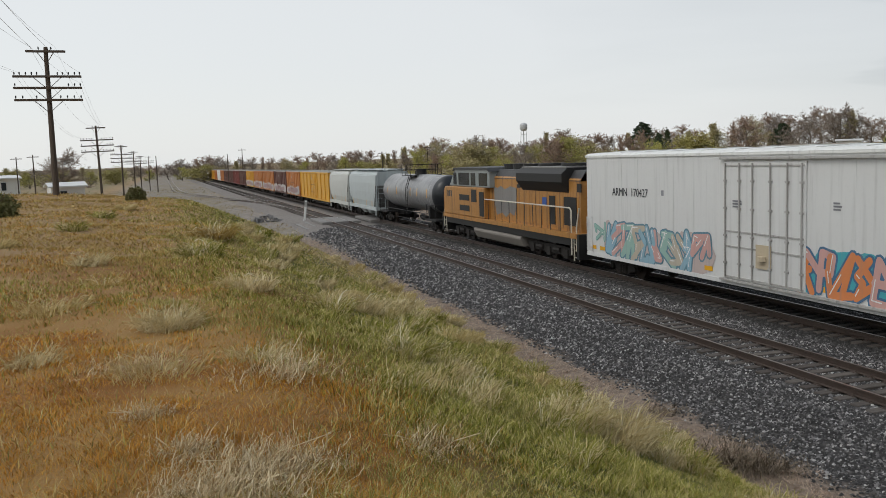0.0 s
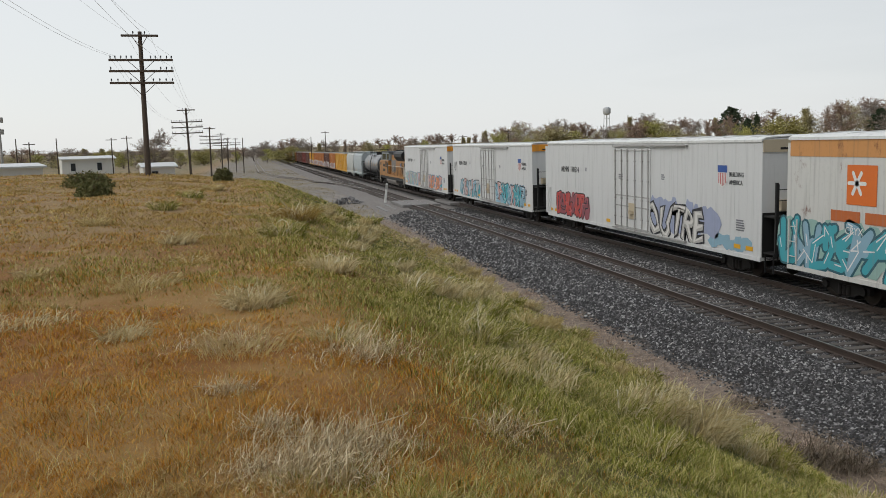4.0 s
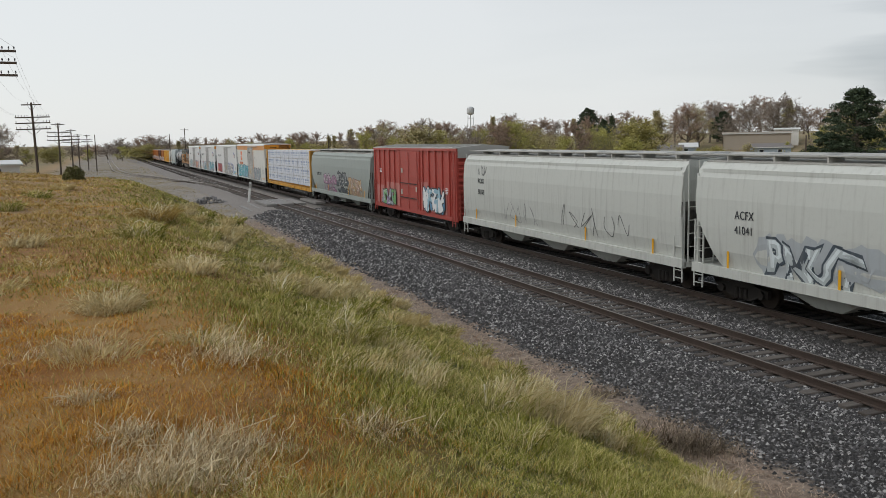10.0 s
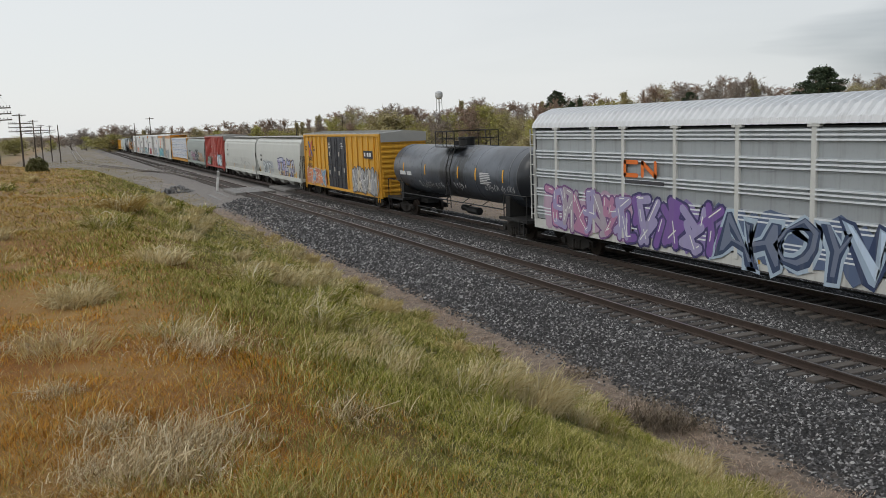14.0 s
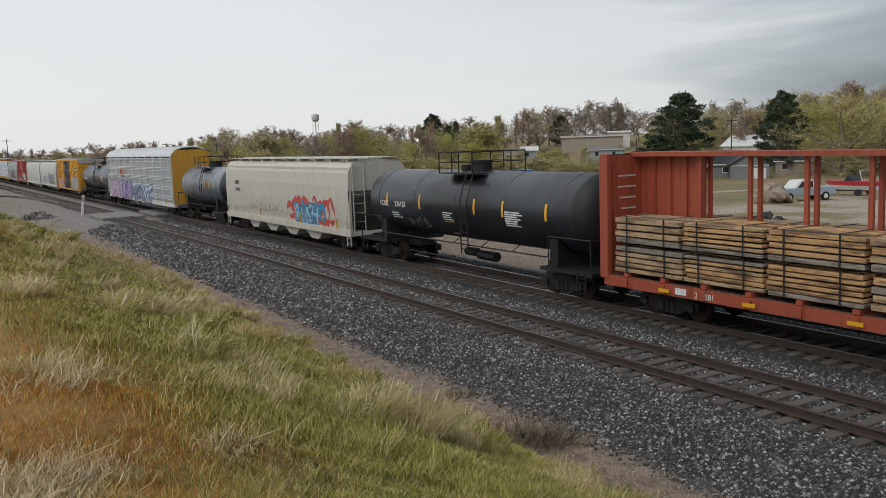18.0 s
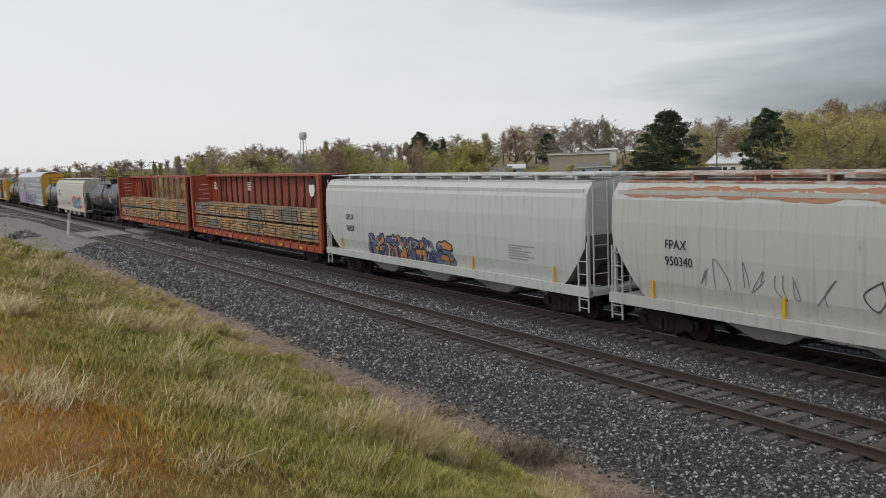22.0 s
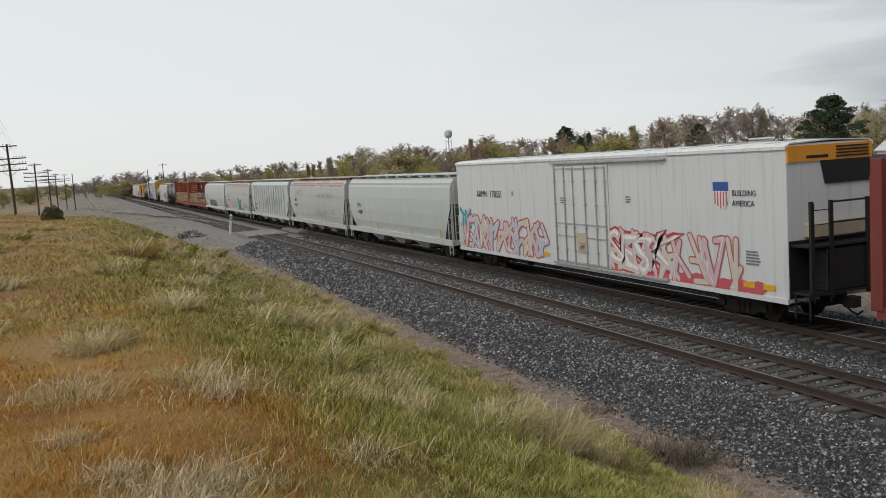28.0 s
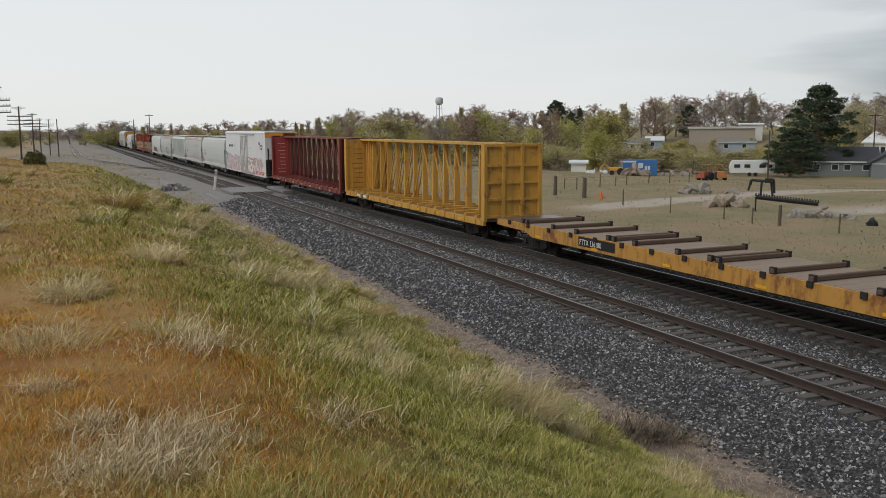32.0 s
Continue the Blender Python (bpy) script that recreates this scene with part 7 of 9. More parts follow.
M_cream = grass_material("cream_bunch_grass", [(0.0, (0.50, 0.38, 0.18)), (0.35, (0.80, 0.67, 0.38)), (0.8, (0.90, 0.80, 0.53)), (1.0, (0.34, 0.27, 0.12))])
M_darktwig = grass_material("dark_brush", [(0.0, (0.12, 0.095, 0.07)), (0.6, (0.24, 0.19, 0.135)), (1.0, (0.40, 0.32, 0.22))])

RNG = np.random.default_rng(7)


def blades(x, y, z, height, width, lean, bend=0.6, rng=RNG, heading=None):
    """Corners and triangles of bent, tapering blades."""
    n = len(x)
    a = rng.uniform(0, TAU, n)
    q = rng.uniform(0, TAU, n) if heading is None else heading + rng.normal(0, 0.9, n)
    w = width * np.stack([np.cos(a), np.sin(a), np.zeros(n)], -1).T / 2
    d = np.stack([np.cos(q), np.sin(q), np.zeros(n)]) * lean * height
    base = np.stack([x, y, z])
    mid = base + d * 0.45 * bend + np.stack([np.zeros(n), np.zeros(n), height * 0.6])
    tip = base + d + np.stack([np.zeros(n), np.zeros(n), height])
    v = np.stack([base - w, base + w, mid - 0.7 * w, mid + 0.7 * w, tip], 0)  # 5, 3, n
    v = v.transpose(2, 0, 1).reshape(-1, 3)
    i = np.arange(n)[:, None] * 5
    f = np.concatenate([i + [0, 1, 3], i + [0, 3, 2], i + [2, 3, 4]], 1).reshape(-1, 3)
    return v, f


def knoll_points(n, r0, r1, a0=-24.0, a1=72.0):
    r = np.exp(RNG.uniform(np.log(r0), np.log(r1), n))
    a = np.radians(RNG.uniform(a0, a1, n))
    return r * np.sin(a), r * np.cos(a), r


def patch(x, y, s, seed):
    return 0.5 + 0.5 * np.sin(x * s + seed + 1.9 * np.sin(y * s * 0.8 + 1.3 * seed)) * np.cos(y * s * 1.1 - seed + 1.4 * np.sin(x * s * 0.9))


def sward(name, label, material, n, r0, r1, keep, h, lean, w0, heading=None, arc=(-24.0, 72.0)):
    x, y, r = knoll_points(n, r0, r1, *arc)
    ok = keep(x, y, r) > RNG.random(n)
    x, y, r = x[ok], y[ok], r[ok]
    tall = h * (0.4 + (0.6 * patch(x, y, 1.3, 1.0) + 0.7 * patch(x, y, 5.2, 3.0) ** 2) * RNG.uniform(0.4, 1.3, len(x)))
    v, f = blades(x, y, ground_z(x, y) - 0.02, tall, w0 * np.maximum(r / 6.0, 0.75), lean * RNG.uniform(0.3, 1.3, len(x)), heading=heading)
    ob = new(name, raw(name, v, f, material))
    return tagged(ob, label, "grass", kind="stuff")


def bank_side(x, y):
    """0 on the flat top of the knoll, 1 on the green bank."""
    e = x + 1.3 * patch(x, y, 0.55, 3.0) - 0.65 + 0.9 * patch(x, y, 1.7, 5.0) - 0.45 + 0.5 * patch(x, y, 4.3, 2.0) - 0.25
    edge = 1.85 - 1.35 * sm(y, 7.5, 11) - 0.5 * sm(y, 18, 30)
    hollow = 0.55 * sm(y, 9.5, 11.5) * (1 - sm(y, 13, 15.5)) * sm(x, -7, -1) * (0.35 + 0.65 * patch(x, y, 0.8, 1.0))
    return np.maximum(sm(e - edge, -1.3, 1.2), hollow)


def on_knoll(x, y):
    return (ground_z(x, y) > -0.55) * (x < 9.6) * (y < 75)


def far_olive(x, y):
    return sm(np.hypot(x, y) + 6 * patch(x, y, 0.4, 2.0), 11, 21) * (1 - 0.55 * sm(patch(x, y, 0.33, 5.0), 0.5, 0.8))


def straw_bank(x, y):
    """The lower bank turns to straw farther off."""
    return sm(y + 5 * patch(x, y, 0.5, 4.0), 17, 30) * sm(x + 1.2 * patch(x, y, 1.3, 7.0), 3.8, 6.2)


sward("cheat_grass", "short rust-orange cheat grass on the knoll", M_cheat, 640000, 2.6, 48,
      lambda x, y, r: on_knoll(x, y) * (1 - 0.92 * bank_side(x, y)) * (1 - 0.75 * far_olive(x, y)) * (0.7 + 0.3 * patch(x, y, 2.4, 4.0)), 0.05, 1.1, 0.0060)
sward("tan_grass", "dull tan dry grass in patches over the knoll", M_olive, 640000, 3.0, 62,
      lambda x, y, r: on_knoll(x, y) * (1 - 0.75 * bank_side(x, y)) * (0.06 + 0.5 * sm(patch(x, y, 0.9, 6.0) * patch(x, y, 0.37, 2.0), 0.3, 0.6) + 0.9 * far_olive(x, y)), 0.075, 1.2, 0.0070)
sward("green_grass", "long green grass on the bank", M_greengrass, 640000, 2.8, 62,
      lambda x, y, r: on_knoll(x, y) * (0.015 + 0.985 * bank_side(x, y)) * (1 - 0.75 * straw_bank(x, y)) * (1 - 0.95 * sm(x + patch(x, y, 1.1, 3.0), 8.2, 9.6)), 0.09, 0.95, 0.0066)
sward("straw_stems", "thin straw-coloured stems among the grass", M_straw, 230000, 2.8, 62,
      lambda x, y, r: on_knoll(x, y) * (0.05 + 0.45 * bank_side(x, y) * (0.35 + 0.65 * sm(patch(x, y, 1.1, 8.0), 0.35, 0.7)) + 0.6 * straw_bank(x, y)), 0.11, 1.2, 0.0052)


# the knoll goes on behind and beneath the standing place
for label, material, side in (("short rust-orange cheat grass behind the standing place", M_cheat, 0), ("green grass on the bank behind the standing place", M_greengrass, 1)):
    for arc, r0, r1, n in (((72.0, 336.0), 0.7, 26.0, 70000), ((-24.0, 72.0), 0.7, 3.0, 14000)):
        sward("cheat_grass" if side == 0 else "green_grass", label, material, n, r0, r1, lambda x, y, r: on_knoll(x, y) * (bank_side(x, y) if side else 1 - 0.88 * bank_side(x, y)), 0.06 if side == 0 else 0.13, 1.6, 0.009, arc=arc)


def strip_keep(x, y, r):
    e = x + 0.5 * patch(x, y, 1.9, 2.0) - 0.25
    return sm(e, 7.9, 9.0) * (1 - sm(e, 10.5, 11.2)) * (y > 5) + 0.6 * straw_bank(x, y) * (x < 9.5) * (ground_z(x, y) > -0.6)


M_pinkdry = grass_material("pink_tan_dry_grass", [(0.0, (0.24, 0.17, 0.125)), (0.4, (0.44, 0.325, 0.245)), (0.8, (0.58, 0.44, 0.34)), (1.0, (0.70, 0.57, 0.44))])
sward("dry_grass_strip", "flattened pink-tan dry grass beside the ballast", M_pinkdry, 420000, 7.0, 70, strip_keep, 0.06, 1.6, 0.0068, arc=(2.0, 66.0))


def far_side(n, seed):
    """Short dry grass scattered over the field beyond the train."""
    rng = np.random.default_rng(seed)
    d = np.exp(rng.uniform(np.log(28), np.log(170), n))
    a = np.radians(rng.uniform(14, 76, n))
    x, y = d * np.sin(a), d * np.cos(a)
    ok = (x > 23.6) & (patch(x, y, 0.45, 3.0) + 0.5 * patch(x, y, 1.6, 1.0) > rng.uniform(0.2, 1.4, n))
    x, y, d = x[ok], y[ok], d[ok]
    return blades(x, y, ground_z(x, y) - 0.02, rng.uniform(0.03, 0.10, len(x)) * (1 + d / 160), 0.03 * np.maximum(d / 30, 1), rng.uniform(0.3, 1.4, len(x)), 0.6, rng)


M_fieldgrass = grass_material("dry_field_grass", [(0.0, (0.22, 0.19, 0.075)), (0.4, (0.34, 0.25, 0.13)), (0.75, (0.44, 0.33, 0.19)), (1.0, (0.28, 0.26, 0.09))])
def lot_points(n, seed):
    """Sparse dry tufts over the gravel beyond the knoll."""
    rng = np.random.default_rng(seed)
    y = np.exp(rng.uniform(np.log(40), np.log(260), n))
    x = rng.uniform(-18, 11.2, n)
    ok = (patch(x, y, 0.35, 2.0) + 0.6 * patch(x, y, 0.11, 5.0) > rng.uniform(0.45, 1.5, n)) & (x > -2 - 0.1 * y)
    x, y = x[ok], y[ok]
    return blades(x, y, ground_z(x, y) - 0.02, rng.uniform(0.05, 0.2, len(x)), 0.02 * np.maximum(y / 30, 1), rng.uniform(0.3, 1.4, len(x)), 0.6, rng)


v, f = lot_points(26000, 78)
tagged(new("lot_grass", raw("lot_grass", v, f, M_fieldgrass)), "sparse dry tufts on the gravel lot beside the tracks", "grass", kind="stuff")
v, f = far_side(45000, 77)
tagged(new("field_grass", raw("field_grass", v, f, M_fieldgrass)), "short brown and olive grass in the field beyond the tracks", "grass", kind="stuff")


def curls(n, h, spread, width, lean, droop, rng, heading=None, start=0.0):
    """Corners and faces of thin ribbons that rise, lean out and curl over."""
    a = rng.uniform(0, TAU, n)
    r = spread * 0.5 * np.sqrt(rng.random(n))
    p = np.stack([r * np.cos(a), r * np.sin(a), np.zeros(n)], -1)
    q = a + rng.normal(0, 0.7, n) if heading is None else np.where(rng.random(n) < 0.5, heading + rng.normal(0, 0.8, n), a)
    out = np.stack([np.cos(q), np.sin(q), np.zeros(n)], -1)
    L = h * rng.uniform(0.45, 1.15, n)[:, None]
    d = np.array([0, 0, 1.0]) + out * (lean * rng.uniform(0.15, 1.2, n))[:, None] + rng.normal(0, 0.12, (n, 3))
    fall = (droop * rng.uniform(0.2, 1.6, n))[:, None]
    rows = []
    for j in range(6):
        d = d / np.linalg.norm(d, axis=1)[:, None]
        s = np.cross(d, rng.normal(0, 0.25, (n, 3)) + [0.5, 0.4, 0.3])
        s = s / (np.linalg.norm(s, axis=1)[:, None] + 1e-6) * width * (1 - 0.13 * j) / 2
        rows += [p - s, p + s]
        p = p + d * L / 5
        p[:, 2] = np.maximum(p[:, 2], 0.01)
        d = d + out * 0.12 * lean + np.array([0, 0, -1.0]) * fall * (0.12 + 0.16 * j) + rng.normal(0, 0.16, (n, 3))
    v = np.stack(rows, 1).reshape(-1, 3)
    f = np.arange(n)[:, None, None] * 12 + np.array([[2 * j, 2 * j + 1, 2 * j + 3, 2 * j + 2] for j in range(5)])[None]
    return v, f.reshape(-1, 4)


def tuft(name, label, x, y, n, h, spread, material, heads=0, seed=1, heading=None):
    """One bunch of arching, curling blades, some with pale heads."""
    rng = np.random.default_rng(seed)
    z = float(ground_z(x, y)) - 0.02
    w = max(0.008, 0.00125 * math.hypot(x, y))
    ob = thing(name, label, "grass tuft", "tufts of bunch grass", m=pose(x, y, z))
    link("blade_clump", raw("blade_clump", *curls(n, h * 0.8, spread, w, 0.7, 0.5, rng, heading), material), ob)
    link("stem_clump", raw("stem_clump", *curls(n // 2, h, spread * 0.8, w * 0.9, 0.8, 1.2, rng, heading), M_cream), ob)
    if heads:
        link("seed_head_spray", raw("seed_head_spray", *curls(heads * 2, h * 1.1, spread * 0.5, w * 1.5, 0.35, 1.8, rng, heading), M_fluff), ob, "pale fluffy seed heads")
    return ob


tuft("grass_tuft", "pale dry bunch grass on the rust-coloured knoll", -0.05, 9.6, 520, 0.36, 0.62, M_cream, 5, 11)
tuft("grass_tuft", "green bunch grass with pale curling heads", 2.45, 9.3, 460, 0.38, 0.6, M_greengrass, 8, 12, heading=0.6)
tuft("grass_tuft", "green bunch grass with a few white heads", 3.0, 8.35, 240, 0.24, 0.5, M_greengrass, 5, 13, heading=0.6)
tuft("grass_tuft", "large straw-coloured bunch grass leaning downhill", 4.45, 8.05, 800, 0.52, 0.8, M_cream, 8, 14, heading=0.1)
tuft("grass_tuft", "straw-coloured bunch grass leaning downhill", 4.0, 8.05, 420, 0.46, 0.5, M_cream, 3, 24, heading=0.4)
tuft("grass_tuft", "pale dry bunch grass", 1.05, 12.4, 420, 0.34, 0.7, M_cream, 6, 15)
tuft("grass_tuft", "pale drooping bunch grass at the edge of the knoll", 1.05, 21.5, 460, 0.5, 1.0, M_olive, 12, 16)
tuft("grass_tuft", "green tuft with pale drooping tops", 0.55, 16.6, 420, 0.45, 0.8, M_greengrass, 6, 17)
tuft("grass_tuft", "dry tan bunch grass", -1.0, 13.6, 220, 0.2, 0.7, M_olive, 2, 18)
tuft("grass_tuft", "straw-coloured bunch grass on the bank", 2.85, 13.4, 420, 0.38, 0.9, M_cream, 3, 19)
tuft("grass_tuft", "straw-coloured bunch grass on the bank", 3.2, 12.2, 420, 0.36, 0.9, M_greengrass, 3, 20)
rr = random.Random(5)
for i in range(110):
    q = i / 110
    y = 7.0 + 30 * q * q + rr.uniform(-0.6, 0.6)
    x = rr.uniform(1.6, 8.4) if i % 10 else rr.uniform(-3.5, 1.0)
    green = rr.random() < (0.55 if x > 2 else 0.2) * (1 - 0.6 * q)
    tuft("grass_tuft", "green bunch grass on the bank" if green else "straw-coloured bunch grass on the bank", x, y, 170, rr.uniform(0.18, 0.32) * (1 + 0.5 * q), rr.uniform(0.4, 0.9), M_greengrass if green else rr.choice((M_straw, M_cream)), rr.choice((0, 0, 1, 2)), 100 + i, heading=rr.choice((None, 0.5)))


def weed(x, y, n, size, height, material, seed, label):
    """A mat of dry, forking, curling twigs."""
    rng = np.random.default_rng(seed)
    ob = thing("dry_weed_clump", label, "dead weed", "dry weeds", m=pose(x, y, float(ground_z(x, y)) - 0.01))
    vs, fs = [], []
    for i in range(n):
        p = np.array([rng.normal(0, size * 0.4), rng.normal(0, size * 0.3), 0.0])
        d = np.array([rng.normal(0, 1), rng.normal(0, 1), rng.uniform(0.1, 1.0)])
        d /= np.linalg.norm(d)
        w = rng.uniform(0.0012, 0.0026) * max(1.0, math.hypot(x, y) / 6)
        k0 = len(vs)
        m = 6
        for j in range(m):
            s = np.cross(d, [0.3, 0.2, 1.0])
            s = s / (np.linalg.norm(s) + 1e-6) * w
            vs += [p - s, p + s]
            p = p + d * height / 3.2
            d = d + rng.normal(0, 0.62, 3) + [0, 0, -0.14 * j]
            d /= np.linalg.norm(d)
            p[2] = max(p[2], 0.01)
        fs += [(k0 + 2 * j, k0 + 2 * j + 1, k0 + 2 * j + 3, k0 + 2 * j + 2) for j in range(m - 1)]
    link("twig_mat", raw("twig_mat", vs, fs, material), ob)
    for i in range(3):
        bm = bmesh.new()
        b = rng.uniform(0, TAU)
        c, d = 0.3 * size * np.array([math.cos(b), math.sin(b)]), rng.normal(0, 0.4 * height, 2)
        path_rod(bm, [(c[0], c[1], 0), (c[0] + d[0], c[1] + d[1], height * 0.55), (c[0] + 2.4 * d[0], c[1] + 2.4 * d[1], height * 0.9)], 0.003, 4)
        part("stem", bm, material, ob)
    return ob


weed(0.42, 4.72, 900, 0.42, 0.20, M_twig, 31, "pale straw mat of dry forking weed on the knoll")
weed(0.12, 4.45, 800, 0.40, 0.18, M_twig, 32, "pale straw mat of dry forking weed on the knoll")
weed(0.30, 4.25, 600, 0.40, 0.16, M_twig, 33, "pale straw mat of dry forking weed on the knoll")
weed(0.02, 5.05, 420, 0.22, 0.13, M_twig, 41, "small grey dry weed beside the mat")
weed(-0.35, 7.4, 300, 0.5, 0.16, M_twig, 34, "thin tan dry weed among rust-coloured grass")
weed(0.75, 6.7, 420, 0.5, 0.2, M_twig, 35, "thin tan dry weed among rust-coloured grass")
weed(-0.2, 5.9, 260, 0.22, 0.10, M_twig, 36, "small grey dry weed")
weed(1.55, 5.5, 260, 0.4, 0.16, M_twig, 37, "thin tan dry weed on the bank")
weed(9.75, 13.5, 420, 0.9, 0.5, M_darktwig, 38, "dark brown leafless brush at the foot of the bank")
weed(10.3, 13.0, 300, 0.7, 0.4, M_darktwig, 39, "dark brown leafless brush at the foot of the bank")
weed(10.5, 16.8, 160, 0.6, 0.18, M_darktwig, 40, "low dark brush beside the ballast")


def bush(x, y, w, h, seed, label):
    """A low leafy bush: stems and many small leaves."""
    rng = np.random.default_rng(seed)
    ob = thing("bush", label, "bush", m=pose(x, y, float(ground_z(x, y)) - 0.02))
    n = 2600
    a, e = rng.uniform(0, TAU, n), np.arccos(rng.uniform(0, 1, n))
    r = rng.uniform(0.45, 1.0, n) ** 0.5 * (0.75 + 0.35 * patch(a * 3, e * 4, 1.0, seed))
    p = np.stack([r * np.cos(a) * np.sin(e) * w / 2, r * np.sin(a) * np.sin(e) * w / 2, r * np.cos(e) * h], -1)
    s = 0.035
    o = rng.normal(0, s, (n, 3, 3))
    v = (p[:, None, :] + o).reshape(-1, 3)
    link("foliage", raw("foliage", v, np.arange(3 * n).reshape(-1, 3), M_bushleaf), ob)
    bm = bmesh.new()
    for i in range(24):
        b = rng.uniform(0, TAU)
        rod(bm, (0, 0, 0), (math.cos(b) * w * 0.35, math.sin(b) * w * 0.35, h * rng.uniform(0.4, 0.9)), 0.02, 0.006, 4)
    part("stem_clump", bm, M_darktwig, ob)


M_bushleaf = grass_material("dark_bush_leaf", [(0.0, (0.10, 0.105, 0.04)), (0.6, (0.18, 0.175, 0.07)), (1.0, (0.28, 0.25, 0.12))])
bush(-5.5, 31.8, 1.9, 0.6, 51, "dark olive bush on top of the knoll")
bush(-4.6, 27.4, 1.2, 0.45, 52, "dark olive bush on top of the knoll")
bush(-1.15, 38.4, 0.9, 0.6, 53, "dark green bush beside the telegraph poles")


def stones(n, seed):
    """Broken ballast stones, nearest stretch: each a small faceted lump."""
    rng = np.random.default_rng(seed)
    r = np.exp(rng.uniform(np.log(8.0), np.log(62.0), 3 * n))
    x = rng.uniform(10.6, 22.6, 3 * n)
    y = np.sqrt(np.maximum(r * r * 1.9 - x * x, 0)) - 1.5
    ok = (y > 4) & (y < 72)
    # none on the timbers or rails
    for c in (NEAR_X, TRAIN_X):
        on = (np.abs(x - c) < 1.32) & (np.abs((y - 5.2 + 0.254) % 0.508 - 0.254) < 0.13)
        rail = np.abs(np.abs(x - c) - 0.7525) < 0.085
        ok &= ~(on | rail)
    ok &= (x > 11.2) | (rng.random(3 * n) < 0.35 * sm(x, 10.4, 11.2))
    ok &= rng.random(3 * n) < 1 - 0.75 * sm(y, 36, 60)
    x, y = x[ok][:n], y[ok][:n]
    n = len(x)
    d = np.hypot(x, y)
    s = rng.uniform(0.022, 0.046, n) * np.clip(d / 20, 1.0, 2.2)
    octa = np.array([[1, 0, 0.1], [-1, 0, 0.1], [0, 1, -0.1], [0, -1, -0.1], [0.25, 0.1, 1], [-0.3, -0.1, 0.8], [0, 0, -1.0]])
    v = octa[None] * rng.uniform(0.65, 1.3, (n, 7, 1)) + rng.normal(0, 0.2, (n, 7, 3))
    a = rng.uniform(0, TAU, n)
    ca, sa = np.cos(a)[:, None], np.sin(a)[:, None]
    v = np.stack([v[..., 0] * ca - v[..., 1] * sa, v[..., 0] * sa + v[..., 1] * ca, v[..., 2] * 0.8], -1) * s[:, None, None]
    v += np.stack([x, y, ground_z(x, y) + 0.15 * s], -1)[:, None, :]
    f = np.array([[0, 2, 4], [2, 1, 5], [2, 5, 4], [1, 3, 5], [3, 0, 4], [3, 4, 5], [1, 0, 6]])
    faces = (np.arange(n)[:, None, None] * 7 + f[None]).reshape(-1, 3)
    return v.reshape(-1, 3), faces


k = Nodes("ballast_stone", 0.85)
c = k.ramp(k.island(), [(0.0, (0.012, 0.012, 0.013)), (0.45, (0.034, 0.032, 0.033)), (0.68, (0.09, 0.087, 0.088)), (0.88, (0.24, 0.23, 0.225)), (1.0, (0.55, 0.535, 0.51))])
# the same under-train shade, put into the colour of the loose stones
train_shade = k.math("SUBTRACT", 1.0, k.step(k.math("ABSOLUTE", k.math("SUBTRACT", k.xyz()[0], 19.23)), 1.3, 2.5))
c = k.mix(k.math("MULTIPLY", train_shade, 0.9), c, (0.018, 0.017, 0.016))
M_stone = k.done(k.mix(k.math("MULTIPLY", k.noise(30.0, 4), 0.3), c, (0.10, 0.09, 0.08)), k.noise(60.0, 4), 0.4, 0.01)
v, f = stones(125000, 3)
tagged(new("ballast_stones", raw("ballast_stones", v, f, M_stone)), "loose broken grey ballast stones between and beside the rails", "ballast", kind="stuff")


# ---- surroundings ----
def at(az, d, dz=0.0, turn=0.0):
    """A pose on the ground, d metres from the knoll in the compass direction az."""
    a = radians(az)
    x, y = d * math.sin(a), d * math.cos(a)
    return pose(x, y, float(ground_z(x, y)) + dz, 0, 0, turn - az)


k = Nodes("telegraph_pole_timber", 0.9)
g = k.noise((14, 14, 0.7), 5)
M_pole = k.done(k.mix(g, (0.055, 0.04, 0.03), (0.13, 0.10, 0.075)), g, 0.5, 0.01)
M_insul = plain("dark_glass_insulator", (0.05, 0.05, 0.045), 0.3)
M_wire = plain("weathered_wire", (0.34, 0.34, 0.34), 0.6)


def telegraph_pole(x, y, top, arms, lean=0.0):
    gz0 = float(ground_z(x, y)) - 0.3
    L = top - gz0
    ob = thing("telegraph_pole", "weathered timber telegraph pole with crossarms and insulators", "utility pole", "line of telegraph poles", m=pose(x, y, gz0, 0, lean, 0))
    bm = bmesh.new()
    rod(bm, (0, 0, 0), (0, 0, L), 0.135, 0.085, 12)
    part("pole", bm, M_pole, ob, smooth=False)
    for dz, w, pins in arms:
        bm = bmesh.new()
        box(bm, -w / 2, w / 2, -0.18, -0.08, L - dz - 0.05, L - dz + 0.045)
        soft(bm, 0.01)
        arm = part("crossarm", bm, M_pole, ob)
        for q in pins:
            bm = bmesh.new()
            xx = q * w / 2
            rod(bm, (xx, -0.13, L - dz + 0.06), (xx, -0.13, L - dz + 0.13), 0.02, seg=6)
            rod(bm, (xx, -0.13, L - dz + 0.11), (xx, -0.13, L - dz + 0.19), 0.036, 0.024, 8)
            part("insulator", bm, M_insul, arm)
        if w > 0:
            bm = bmesh.new()
            for s in (-1, 1):
                rod(bm, (0, -0.14, L - dz - 0.55), (s * w * 0.2, -0.14, L - dz - 0.05), 0.018, seg=4)
            part("brace", bm, M_pole, arm)
    return ob


